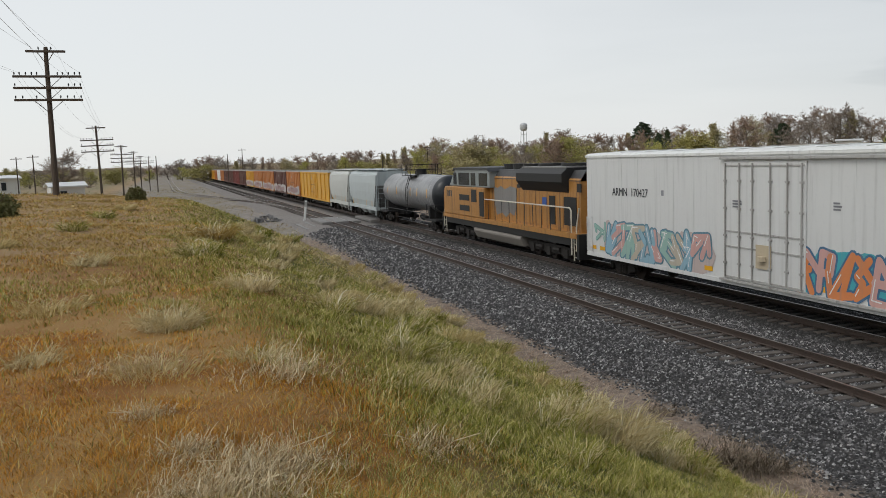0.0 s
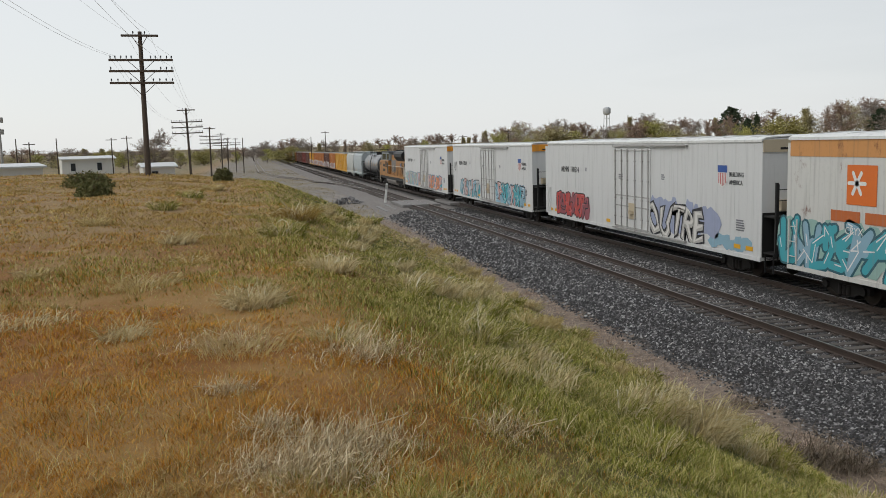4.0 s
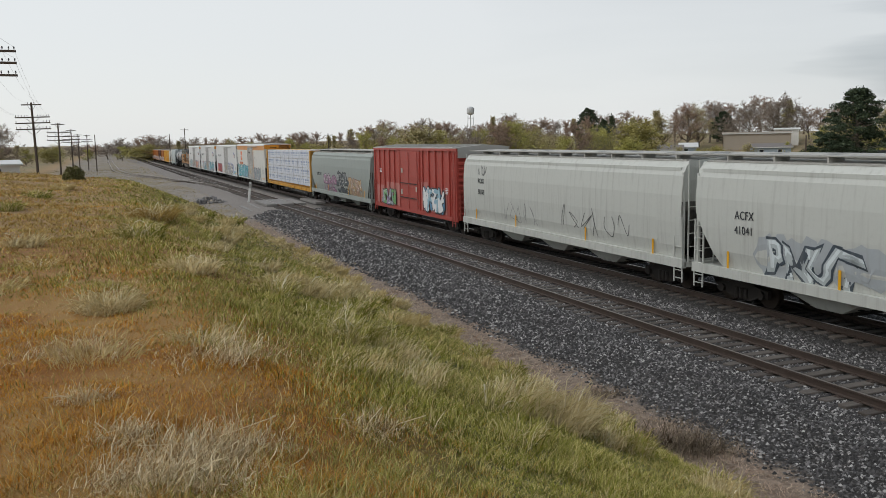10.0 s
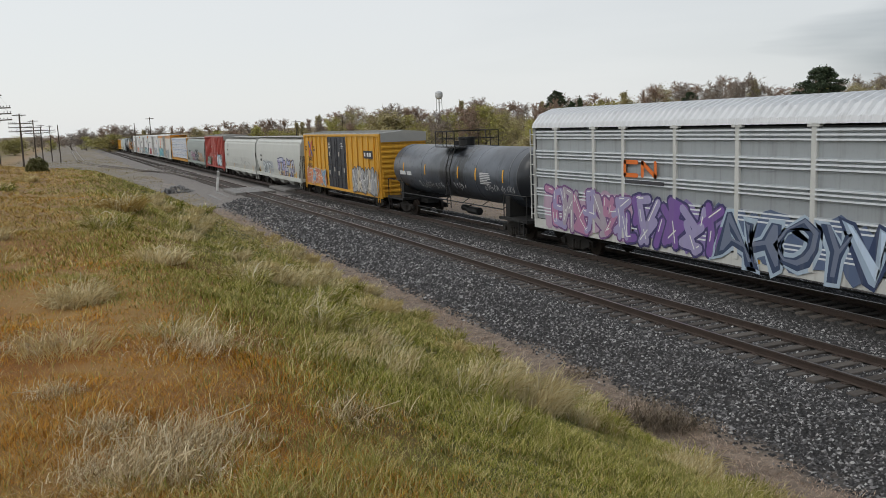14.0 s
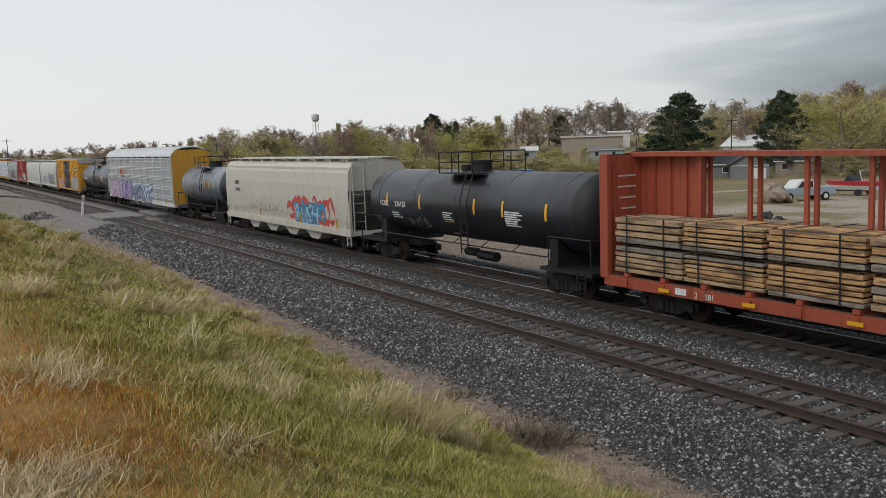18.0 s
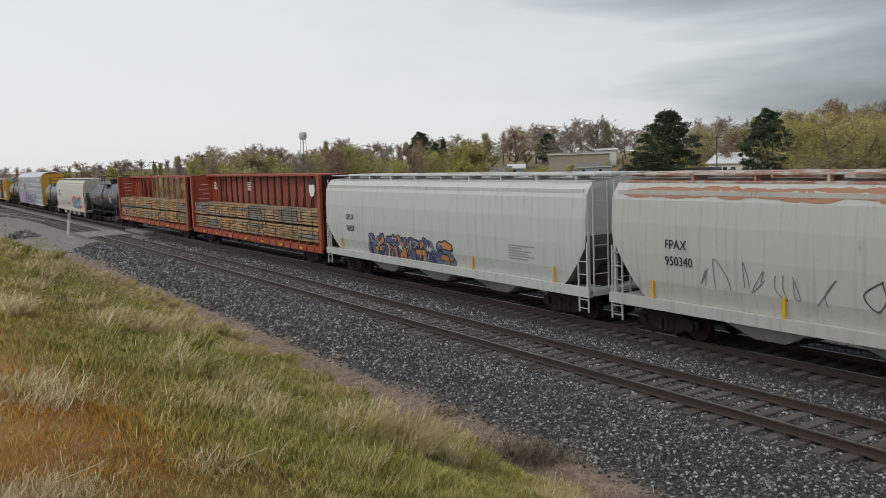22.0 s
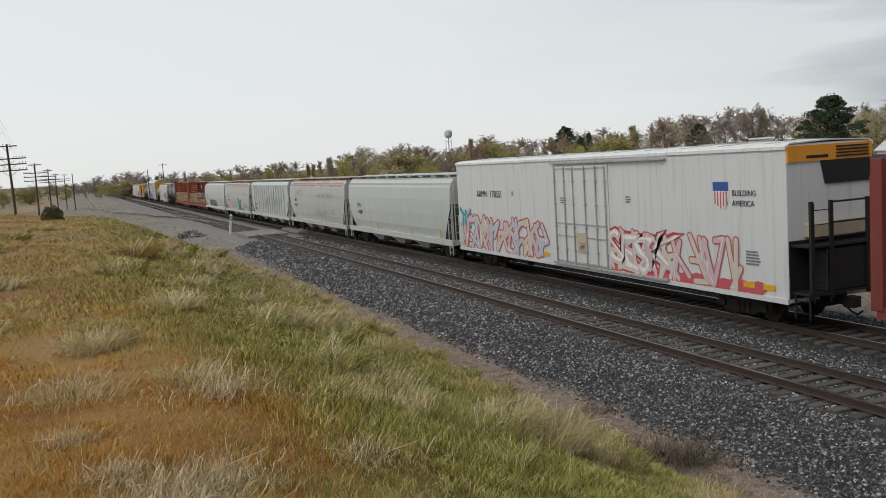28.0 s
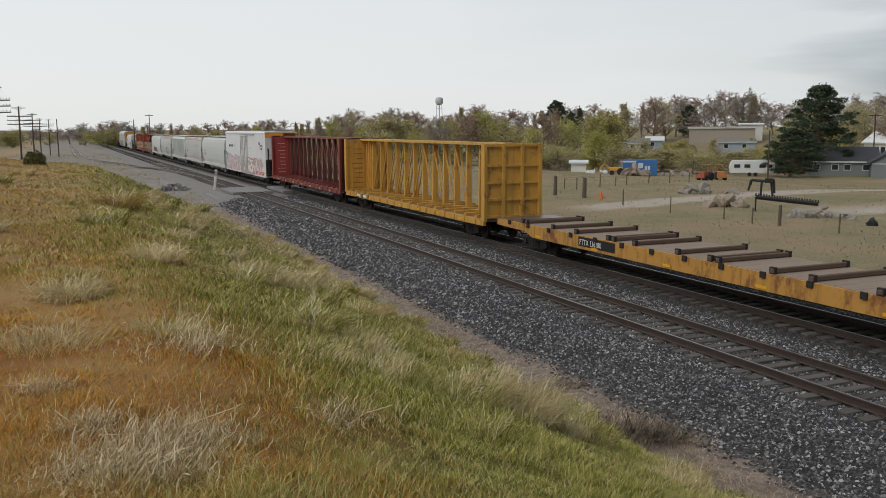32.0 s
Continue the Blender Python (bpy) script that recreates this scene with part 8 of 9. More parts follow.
FULL = (-0.95, -0.8, -0.62, -0.45, -0.3, 0.3, 0.45, 0.62, 0.8, 0.95)
SOME = (-0.95, 0.6, 0.78, 0.95)
ARMS = [(0.19, 1.56, (-0.35, 0.28)), (1.24, 2.7, FULL), (1.72, 2.7, SOME), (2.23, 2.7, (-0.95, -0.75, -0.35, 0.35, 0.55, 0.75, 0.95))]
POLES = [(-4.48, 40.75, 10.56), (-5.19, 81.3, 9.05), (-5.2, 121.9, 8.3), (-4.95, 162.9, 8.17), (-4.84, 203.9, 7.84), (-3.7, 245.0, 8.1)]
for i, (x, y, top) in enumerate(POLES):
    telegraph_pole(x, y, top, ARMS if i < 4 else ARMS[:3], -1.0 if i == 1 else 0.4)
telegraph_pole(-4.3, -4.0, 11.6, ARMS)


def wire(a, b, sag, r=0.003):
    bm = bmesh.new()
    a, b = Vector(a), Vector(b)
    pts = [a.lerp(b, i / 24) - Vector((0, 0, sag * 4 * (i / 24) * (1 - i / 24))) for i in range(25)]
    path_rod(bm, pts, r, 4)
    ob = new("overhead_wire", mesh_of(bm, "overhead_wire", M_wire))
    return tagged(ob, "thin dark overhead wire slung between telegraph poles", "wire", "overhead wires")


for dx, dz in ((-0.55, 0.0), (0.43, 0.0), (-1.28, -1.05), (-1.08, -1.05), (1.28, -1.05), (1.28, -1.5)):
    wire((-4.3 + dx, -4.1, 11.6 - 0.0 + dz), (-4.48 + dx, 40.6, 10.56 + dz), 0.9, 0.004)
    wire((-4.48 + dx, 40.6, 10.56 + dz), (-5.19 + dx, 81.2, 9.05 + dz), 0.8, 0.004)

# crossing: timber and concrete panels over both tracks
k = Nodes("crossing_panel", 0.85)
g = k.noise((1.5, 9.0, 9.0), 5)
M_panel = k.done(k.mix(g, (0.17, 0.16, 0.15), (0.28, 0.265, 0.25)), g, 0.4, 0.01)
crossing = thing("level_crossing", "pale grey plank panels laid across both tracks", "level crossing", kind="structure", m=pose(0, 0, float(grade(79))))
for c in (NEAR_X, TRAIN_X):
    for x0, x1 in ((c - 1.75, c - 0.83), (c - 0.68, c + 0.68), (c + 0.83, c + 1.75)):
        for i in range(5):
            bm = bmesh.new()
            box(bm, x0, x1, 76.0 + i * 1.35, 77.3 + i * 1.35, -0.2, 0.012)
            soft(bm, 0.015)
            part("panel", bm, M_panel, crossing)
for i in range(2):
    bm = bmesh.new()
    box(bm, 11.6 + i * 0.75, 12.3 + i * 0.75, 75.5, 82.5, -0.8, -0.26 - 0.18 * (1 - i))
    soft(bm, 0.02)
    part("plank", bm, M_panel, crossing)

post = thing("marker_post", "white leaning marker post beside the crossing", "post", m=pose(12.75, 84.0, -0.5, 0, 7, 0))
bm = bmesh.new()
box(bm, -0.11, 0.11, -0.06, 0.06, 0, 2.05)
soft(bm, 0.02)
part("post", bm, M_white, post)
bm = bmesh.new()
box(bm, -0.13, 0.13, -0.075, -0.06, 1.45, 1.9)
part("plate", bm, M_galv, post)

# siding that leaves the empty track
pts = [(14.85, 108), (14.2, 122), (12.7, 141), (8.8, 167), (5.2, 192), (3.2, 225), (2.8, 260), (2.8, 420), (4.5, 700)]


def smooth_line(p, n):
    out = []
    for i in range(len(p) - 1):
        a, b, c, d = p[max(i - 1, 0)], p[i], p[i + 1], p[min(i + 2, len(p) - 1)]
        for j in range(n):
            t = j / n
            out.append(tuple(0.5 * (2 * b[q] + (c[q] - a[q]) * t + (2 * a[q] - 5 * b[q] + 4 * c[q] - d[q]) * t * t + (3 * b[q] - a[q] - 3 * c[q] + d[q]) * t ** 3) for q in (0, 1)))
    return out + [p[-1]]


line = smooth_line(pts, 8)
siding = thing("siding_track", "siding with pale worn rails curving off over gravel", "railway track", "tracks", "structure")
for s in (-0.7525, 0.7525):
    bm = bmesh.new()
    for (xa, ya), (xb, yb) in zip(line, line[1:]):
        box(bm, -0.05, 0.05, 0, math.hypot(xb - xa, yb - ya) + 0.02, -0.05, 0.13, pose(xa + s, ya, float(ground_z(xa, ya)) if ya > 130 else float(grade(ya)) - 0.13, 0, 0, -math.degrees(math.atan2(xb - xa, yb - ya))))
    part("rail", bm, M_railhead, siding)
bm = bmesh.new()
for xa, ya in line[::1]:
    box(bm, xa - 1.25, xa + 1.25, ya - 0.12, ya + 0.12, float(ground_z(xa, ya)) - 0.1, float(ground_z(xa, ya)) + 0.02)
part("ties", bm, M_tie, siding)

# ---- trees ----
M_bark = plain("grey_brown_bark", (0.20, 0.165, 0.13), 0.9, 0, 4.0)
M_barkpale = plain("pale_bark", (0.30, 0.27, 0.22), 0.9, 0, 4.0)


def leaf_material(name, stops):
    k = Nodes(name, 0.75)
    c = k.ramp(k.island(), stops)
    c = k.mix(k.math("MULTIPLY", k.random(), 0.35), c, tuple(0.6 * q for q in stops[0][1]))
    return k.done(c)


M_twigs = leaf_material("bare_twigs", [(0, (0.24, 0.19, 0.15)), (0.6, (0.35, 0.28, 0.225)), (1, (0.46, 0.39, 0.32))])
M_twigsred = leaf_material("reddish_bare_twigs", [(0, (0.27, 0.175, 0.125)), (0.6, (0.37, 0.25, 0.18)), (1, (0.46, 0.34, 0.25))])
M_bud = leaf_material("yellow_green_buds", [(0, (0.32, 0.30, 0.06)), (0.6, (0.47, 0.44, 0.11)), (1, (0.58, 0.54, 0.20))])
M_budpale = leaf_material("tan_buds", [(0, (0.34, 0.29, 0.14)), (0.6, (0.49, 0.41, 0.22)), (1, (0.42, 0.39, 0.13))])
M_willow = leaf_material("olive_willow", [(0, (0.27, 0.24, 0.07)), (0.6, (0.41, 0.36, 0.11)), (1, (0.52, 0.46, 0.17))])
M_willowtwig = leaf_material("yellow_tan_twigs", [(0, (0.36, 0.31, 0.09)), (0.6, (0.52, 0.46, 0.15)), (1, (0.62, 0.56, 0.21))])
M_needle = leaf_material("dark_conifer_needles", [(0, (0.03, 0.048, 0.024)), (0.6, (0.06, 0.09, 0.042)), (1, (0.11, 0.14, 0.065))])
M_needle2 = leaf_material("green_juniper", [(0, (0.03, 0.045, 0.018)), (0.6, (0.06, 0.08, 0.03)), (1, (0.10, 0.12, 0.05))])


def branching(seed, spread=1.0, levels=4, reach=0.42, up=0.6, low=0.14):
    """Limbs of a tree one unit tall, leafing from low on the trunk: list of (a, b, ra, rb, level)."""
    rng = np.random.default_rng(seed)
    out = []

    def grow(p, d, L, r, level):
        for i in range(3):
            q = p + d * L / 3
            out.append((p, q, r, r * 0.8, level))
            d = d + rng.normal(0, 0.17, 3) + np.array([0, 0, 0.07])
            d = d / np.linalg.norm(d)
            p, r = q, r * 0.8
            if level < levels - 1:
                for _ in range(2):
                    e = d * up + rng.normal(0, 0.55 * spread, 3)
                    grow(q, e / np.linalg.norm(e), L * rng.uniform(0.42, 0.68), r * 0.6, level + 1)

    p, n = np.zeros(3), 8
    for i in range(n):
        q = p + np.array([rng.normal(0, 0.012), rng.normal(0, 0.012), 0.86 / n])
        r = 0.024 * (1 - 0.85 * i / n)
        out.append((p, q, r, r * 0.88, 0))
        p, t = q, (i + 1) / n
        if q[2] > low:
            for _ in range(3):
                a = rng.uniform(0, TAU)
                e = np.array([math.cos(a) * spread, math.sin(a) * spread, up * rng.uniform(0.7, 1.7)])
                grow(q, e / np.linalg.norm(e), reach * (1.05 - 0.62 * t) * rng.uniform(0.6, 1.1), r * 0.55, 1)
    top = max(b[2] for a, b, ra, rb, lv in out)
    return [(a / top, b / top, ra, rb, lv) for a, b, ra, rb, lv in out]


def skeleton_mesh(limbs, name, material, maxlevel=9):
    bm = bmesh.new()
    for a, b, ra, rb, lv in limbs:
        if lv <= maxlevel:
            rod(bm, a, b, ra, rb, 5 if lv < 2 else 3, False)
    return mesh_of(bm, name, material)


def twig_mesh(limbs, name, material, n, size, leafy, seed, jitter=0.06):
    """Fine twigs or leaves about the outer limbs."""
    rng = np.random.default_rng(seed)
    src = [(a, b) for a, b, ra, rb, lv in limbs if lv >= 1]
    pick = rng.integers(0, len(src), n)
    t = rng.random(n)
    A, B = np.array([s[0] for s in src])[pick], np.array([s[1] for s in src])[pick]
    p = A + (B - A) * t[:, None] + rng.normal(0, jitter * 0.6, (n, 3))
    if leafy:
        v = p[:, None, :] + rng.normal(0, size, (n, 3, 3))
    else:
        d = (B - A) / (np.linalg.norm(B - A, axis=1)[:, None] + 1e-6) + rng.normal(0, 0.45, (n, 3)) + np.array([0, 0, 0.35])
        d /= np.linalg.norm(d, axis=1)[:, None]
        s = np.cross(d, rng.normal(0, 1, (n, 3)))
        s /= np.linalg.norm(s, axis=1)[:, None]
        L = size * rng.uniform(2.0, 5.0, (n, 1))
        v = np.stack([p - s * size * 0.17, p + s * size * 0.17, p + d * L], 1)
    v[..., 2] = np.maximum(v[..., 2], 0.02)
    return raw(name, v.reshape(-1, 3), np.arange(3 * n).reshape(-1, 3), material)


def conifer_meshes(seed, ragged):
    """A pine: limbs that end in dense clumps of needles under an uneven, rounded crown."""
    rng = np.random.default_rng(seed)
    bm = bmesh.new()
    rod(bm, (0, 0, 0), (0, 0, 0.95), 0.026, 0.004, 7)
    P = []
    n = 120
    for i in range(n):
        z = 0.12 + 0.86 * (i / n) ** 0.85
        reach = float(np.interp(z, [0.1, 0.2, 0.4, 0.6, 0.8, 0.92, 1.0], [0.18, 0.27, 0.29, 0.25, 0.17, 0.09, 0.015]))
        a = 2.4 * i + rng.normal(0, 0.5)
        L = reach * rng.uniform(1 - 0.55 * ragged, 1.0 + 0.2 * ragged)
        c = np.array([math.cos(a) * L, math.sin(a) * L, z + rng.normal(0, 0.015)])
        rod(bm, (0, 0, max(z - 0.06, 0.08)), tuple(c), 0.006, 0.002, 3, False)
        m = 150
        g = rng.normal(0, 1, (m, 3))
        g = g / np.linalg.norm(g, axis=1)[:, None] * (rng.random((m, 1)) ** 0.4)
        P.append(c + g * np.array([0.062, 0.062, 0.036]) * rng.uniform(0.6, 1.15) * (0.45 + 0.55 * min(1, reach / 0.2)))
        u = rng.uniform(0.25, 0.9, (40, 1))
        P.append(np.array([0, 0, z - 0.03]) * (1 - u) + c * u + rng.normal(0, 0.02, (40, 3)))
    trunk = mesh_of(bm, "trunk", M_bark)
    P = np.concatenate(P)
    n = len(P)
    v = P[:, None, :] + rng.normal(0, 0.0085, (n, 3, 3))
    return trunk, raw("crown", v.reshape(-1, 3), np.arange(3 * n).reshape(-1, 3), M_needle)


KINDS = {}
for q in range(3):
    L = branching(60 + q, 1.0)
    KINDS["bare", q] = (skeleton_mesh(L, "trunk", M_bark, 2), twig_mesh(L, "crown", (M_twigs, M_twigsred, M_twigs)[q], 6500, 0.0125, False, q, 0.008), "bare brown-grey deciduous tree", 1.0)
    L = branching(70 + q, 1.0, 4, 0.40, 0.6, 0.08)
    W = branching(110 + q, 1.3, 4, 0.62, 0.7, 0.10)
    KINDS["airy", q] = (skeleton_mesh(W, "trunk", M_bark, 3), twig_mesh(W, "crown", (M_willowtwig, M_willowtwig, M_bud)[q], 6500, 0.012, False, 120 + q, 0.025), "spreading willow with fine yellow-tan twigs", 1.15)
    KINDS["bud", q] = (skeleton_mesh(L, "trunk", M_bark, 2), twig_mesh(L, "crown", (M_bud, M_budpale, M_bud)[q], 6500, 0.0085, True, 10 + q, 0.05), "tree with sparse yellow-green spring leaves", 1.0)
    L = branching(80 + q, 1.5, 3, 0.55, 0.6, 0.02)
    KINDS["willow", q] = (skeleton_mesh(L, "trunk", M_bark, 1), twig_mesh(L, "crown", (M_willow, M_budpale, M_bud)[q], 7500, 0.012, True, 20 + q, 0.08), "dense olive thicket of willow", 1.7)
    L = branching(90 + q, 0.32, 4, 0.36, 1.2, 0.10)
    KINDS["poplar", q] = (skeleton_mesh(L, "trunk", M_barkpale, 2), twig_mesh(L, "crown", (M_twigsred, M_budpale, M_bud)[q], 5000, 0.0105, q > 0, 30 + q, 0.012 if q == 0 else 0.03), "tall slender poplar with upswept branches", 0.9)
for q in range(2):
    KINDS["pine", q] = (*conifer_meshes(95 + q, (1.0, 0.55)[q]), "dark green conifer on the rise", 1.0)
L = branching(99, 0.25, 3, 0.26, 1.4, 0.04)
KINDS["spire", 0] = (skeleton_mesh(L, "trunk", M_bark, 1), twig_mesh(L, "crown", M_needle2, 3000, 0.018, True, 41, 0.04), "narrow dark green juniper", 0.8)


def tree(kind, az, d, h, turn=0.0, wide=1.0, label="", sink=0.15):
    trunk, crown, text, w = KINDS[kind]
    ob = thing("tree", label or text, "tree", "trees beyond the tracks")
    ob.matrix_basis = at(az, d, -sink, turn) @ Matrix.Diagonal((h * w * wide, h * w * wide, h, 1))
    link("trunk", trunk, ob)
    link("crown", crown, ob)
    return ob


def height_for(az, d, el):
    """The height that brings a treetop at that place to that angle above the eye's level."""
    a = radians(az)
    return d * math.tan(radians(el)) + 5.35 - float(ground_z(d * math.sin(a), d * math.cos(a)))


SKYLINE = [(-24, 0.15), (-14, 0.25), (-8, 0.2), (-2, 0.1), (1, 0.1), (2.4, 0.55), (4, 0.25), (6, 0.35), (10, 0.52), (13, 0.52), (15, 0.6), (17, 1.15), (20, 1.25), (22, 0.95), (25.5, 1.45), (28, 1.2), (31, 1.55), (33, 1.3), (35, 1.7), (38, 1.95), (40, 1.6), (42.3, 2.1), (44, 1.55), (46, 1.7), (50, 1.9), (54, 2.1), (57, 2.5), (60, 2.2), (63, 2.6), (70, 2.2), (80, 2.0)]


def skyline(az):
    for (a, p), (b, q) in zip(SKYLINE, SKYLINE[1:]):
        if a <= az <= b:
            return p + (q - p) * (az - a) / (b - a)
    return 0.8


rt = random.Random(21)
# far rank along the rise and behind the yard
az = -23.0
while az < 78:
    left = az < 4
    d = rt.uniform(420, 560) if left else (rt.uniform(330, 430) if az < 16 else rt.uniform(265, 345))
    el = skyline(az) * rt.uniform(0.72, 1.12) + rt.uniform(-0.10, 0.12)
    kind = rt.choice([("bare", 0), ("bare", 1), ("bare", 2), ("bare", 1), ("bud", 1), ("poplar", 0), ("poplar", 1), ("bare", 1)])
    h = max(height_for(az, d, el), 3.5)
    tree(kind, az, d, h, rt.uniform(0, 360), rt.uniform(1.0, 1.5) if not left else 1.9)
    az += rt.uniform(0.38, 0.75)
# nearer, lower ranks: thickets and budding trees
az = -20.0
while az < 76:
    if az < 3:
        d, el = rt.uniform(330, 420), -0.05 + rt.uniform(-0.15, 0.12)
        h = max(height_for(az, d, el), 2.5)
        tree((rt.choice(("willow", "bud")), rt.randrange(3)), az, d, h, rt.uniform(0, 360), 1.8)
        az += rt.uniform(1.2, 2.0)
        continue
    if az < 8.5:
        az += 0.5
        continue
    d = rt.uniform(185, 240) + (60 if az < 14 else 0)
    el = skyline(az) - rt.uniform(0.25, 1.35)
    if 34.5 < az < 44.5:
        el = rt.uniform(-1.1, -0.45)
    kind = rt.choice([("willow", 0), ("willow", 1), ("bud", 2), ("airy", 2), ("bare", 1), ("bud", 1), ("bud", 0), ("bare", 0)])
    tree(kind, az, d, max(height_for(az, d, el), 3.0), rt.uniform(0, 360), rt.uniform(0.9, 1.3))
    az += rt.uniform(0.75, 1.35)
# low brush that hides the trunks
az = 8.0
while az < 76:
    d = rt.uniform(168, 200) + (70 if az < 14 else 0)
    tree((rt.choice(("willow", "airy")), rt.choice((0, 1, 1))), az, d, rt.uniform(3.4, 5.6) if 28 < az < 46 else rt.uniform(2.6, 4.2), rt.uniform(0, 360), 1.5, "low olive and grey-brown brush behind the yard")
    az += rt.uniform(0.5, 0.9) if 28 < az < 46 else rt.uniform(1.0, 1.7)
# single trees that stand out
tree(("pine", 0), 46.9, 172, 16.6, 40, 1.22, "large dark pine beside the grey-roofed house", 0.3)
tree(("pine", 1), 45.4, 160, 8.6, 80, 1.7, "smaller dark pine beside the large one", 0.3)
tree(("pine", 1), 52.9, 178, 16.0, 10, 1.0, "large dark conifer behind the houses", 0.3)
tree(("pine", 1), 30.9, 300, height_for(30.9, 300, 1.75), 10, 1.2)
tree(("pine", 0), 25.3, 290, height_for(25.3, 290, 0.75), 10, 1.6, "small dark conifer among bare trees")
tree(("spire", 0), 32.5, 250, height_for(32.5, 250, 1.25), 0, 0.9)
tree(("pine", 1), 31.9, 255, height_for(31.9, 255, 1.05), 0, 0.7)
tree(("pine", 1), 64.0, 190, height_for(64, 190, 2.3), 0, 1.2)
tree(("pine", 0), 39.3, 290, height_for(39.3, 290, 1.35), 0, 1.2)
tree(("willow", 2), 33.7, 176, 8.6, 60, 0.62, "bright yellow-green willow beside the yard")
tree(("airy", 0), 56.2, 165, height_for(56.2, 165, 2.35), 15, 1.2, "large spreading willow with yellow-green twigs")
tree(("airy", 1), 58.4, 172, height_for(58.4, 172, 2.45), 95, 1.2, "large spreading willow with yellow-green twigs")
tree(("poplar", 2), 62.6, 160, height_for(62.6, 160, 2.7), 95, 1.2, "pale-barked poplar in young leaf")
tree(("poplar", 2), 61.2, 168, height_for(61.2, 168, 2.2), 15, 1.2, "pale-barked poplar in young leaf")
tree(("willow", 2), 44.6, 178, 5.5, 15, 0.8, "bright yellow-green bushes beside the pines")
tree(("bare", 0), 42.4, 285, height_for(42.4, 285, 2.3), 15, 1.2)
tree(("bare", 2), 20.0, 330, height_for(20, 330, 1.35), 15, 1.1)
tree(("bare", 2), 25.8, 320, height_for(25.8, 320, 1.55), 75, 1.2)
tree(("bare", 0), -6.0, 172, 10.2, 30, 1.3, "broad bare tree beyond the telegraph poles")
tree(("bare", 1), 2.5, 420, height_for(2.5, 420, 0.62), 30, 1.5)
tree(("bare", 2), 1.0, 460, height_for(1.0, 460, 0.45), 30, 1.5)

# ---- water tower ----
M_tower = plain("pale_tower_paint", (0.52, 0.53, 0.53), 0.5, 0, 0.6)
tower = thing("water_tower", "pale grey water tower on slender legs", "water tower", m=at(23.27, 900))
TB = 5.35 + 900 * math.tan(radians(2.0)) - float(ground_z(900 * math.sin(radians(23.27)), 900 * math.cos(radians(23.27))))
bm = bmesh.new()
prof = [(0.05, -8.6), (2.2, -8.2), (3.4, -7.2), (3.9, -6.0), (3.9, -2.2), (3.6, -1.4), (2.4, -0.5), (0.05, 0.0)]
rings = [[bm.verts.new((r * math.cos(i * TAU / 20), r * math.sin(i * TAU / 20), TB + z)) for i in range(20)] for r, z in prof]
for a, b in zip(rings, rings[1:]):
    for i in range(20):
        bm.faces.new((a[i], a[(i + 1) % 20], b[(i + 1) % 20], b[i]))
part("tank", bm, M_tower, tower, smooth=True)
for i in range(4):
    a = math.pi / 4 + i * math.pi / 2
    bm = bmesh.new()
    rod(bm, (5.2 * math.cos(a), 5.2 * math.sin(a), 0), (3.5 * math.cos(a), 3.5 * math.sin(a), TB - 6.5), 0.28, seg=6)
    part("leg", bm, M_tower, tower)
bm = bmesh.new()
rod(bm, (0, 0, 0), (0, 0, TB - 8.2), 0.55, seg=8)
part("riser_pipe", bm, M_tower, tower)
bm = bmesh.new()
for z in (0.33, 0.66):
    q = 5.2 - 1.7 * z
    for i in range(4):
        a, b = math.pi / 4 + i * math.pi / 2, math.pi / 4 + (i + 1) * math.pi / 2
        rod(bm, (q * math.cos(a), q * math.sin(a), z * TB), (q * math.cos(b), q * math.sin(b), z * TB), 0.14, seg=4)
part("bracing", bm, M_tower, tower)

# ---- buildings ----
M_roofdark = plain("dark_shingle_roof", (0.055, 0.056, 0.06), 0.8, 0, 3.0)
M_roofgrey = plain("grey_brown_roof", (0.20, 0.18, 0.165), 0.8, 0, 2.0)
M_roofpale = plain("pale_metal_roof", (0.68, 0.68, 0.66), 0.5, 0, 1.0)
M_sidinggrey = plain("grey_house_siding", (0.20, 0.21, 0.22), 0.7, 0, 2.0)
M_sidingwhite = plain("off_white_siding", (0.74, 0.72, 0.67), 0.7, 0, 2.0)
M_sidingtan = plain("tan_siding", (0.36, 0.31, 0.25), 0.7, 0, 2.0)
M_sidingblue = plain("blue_grey_siding", (0.34, 0.40, 0.46), 0.7, 0, 2.0)
M_trim = plain("white_trim", (0.66, 0.66, 0.64), 0.6)
M_pane = Nodes("window_pane", 0.1).done((0.03, 0.035, 0.04))


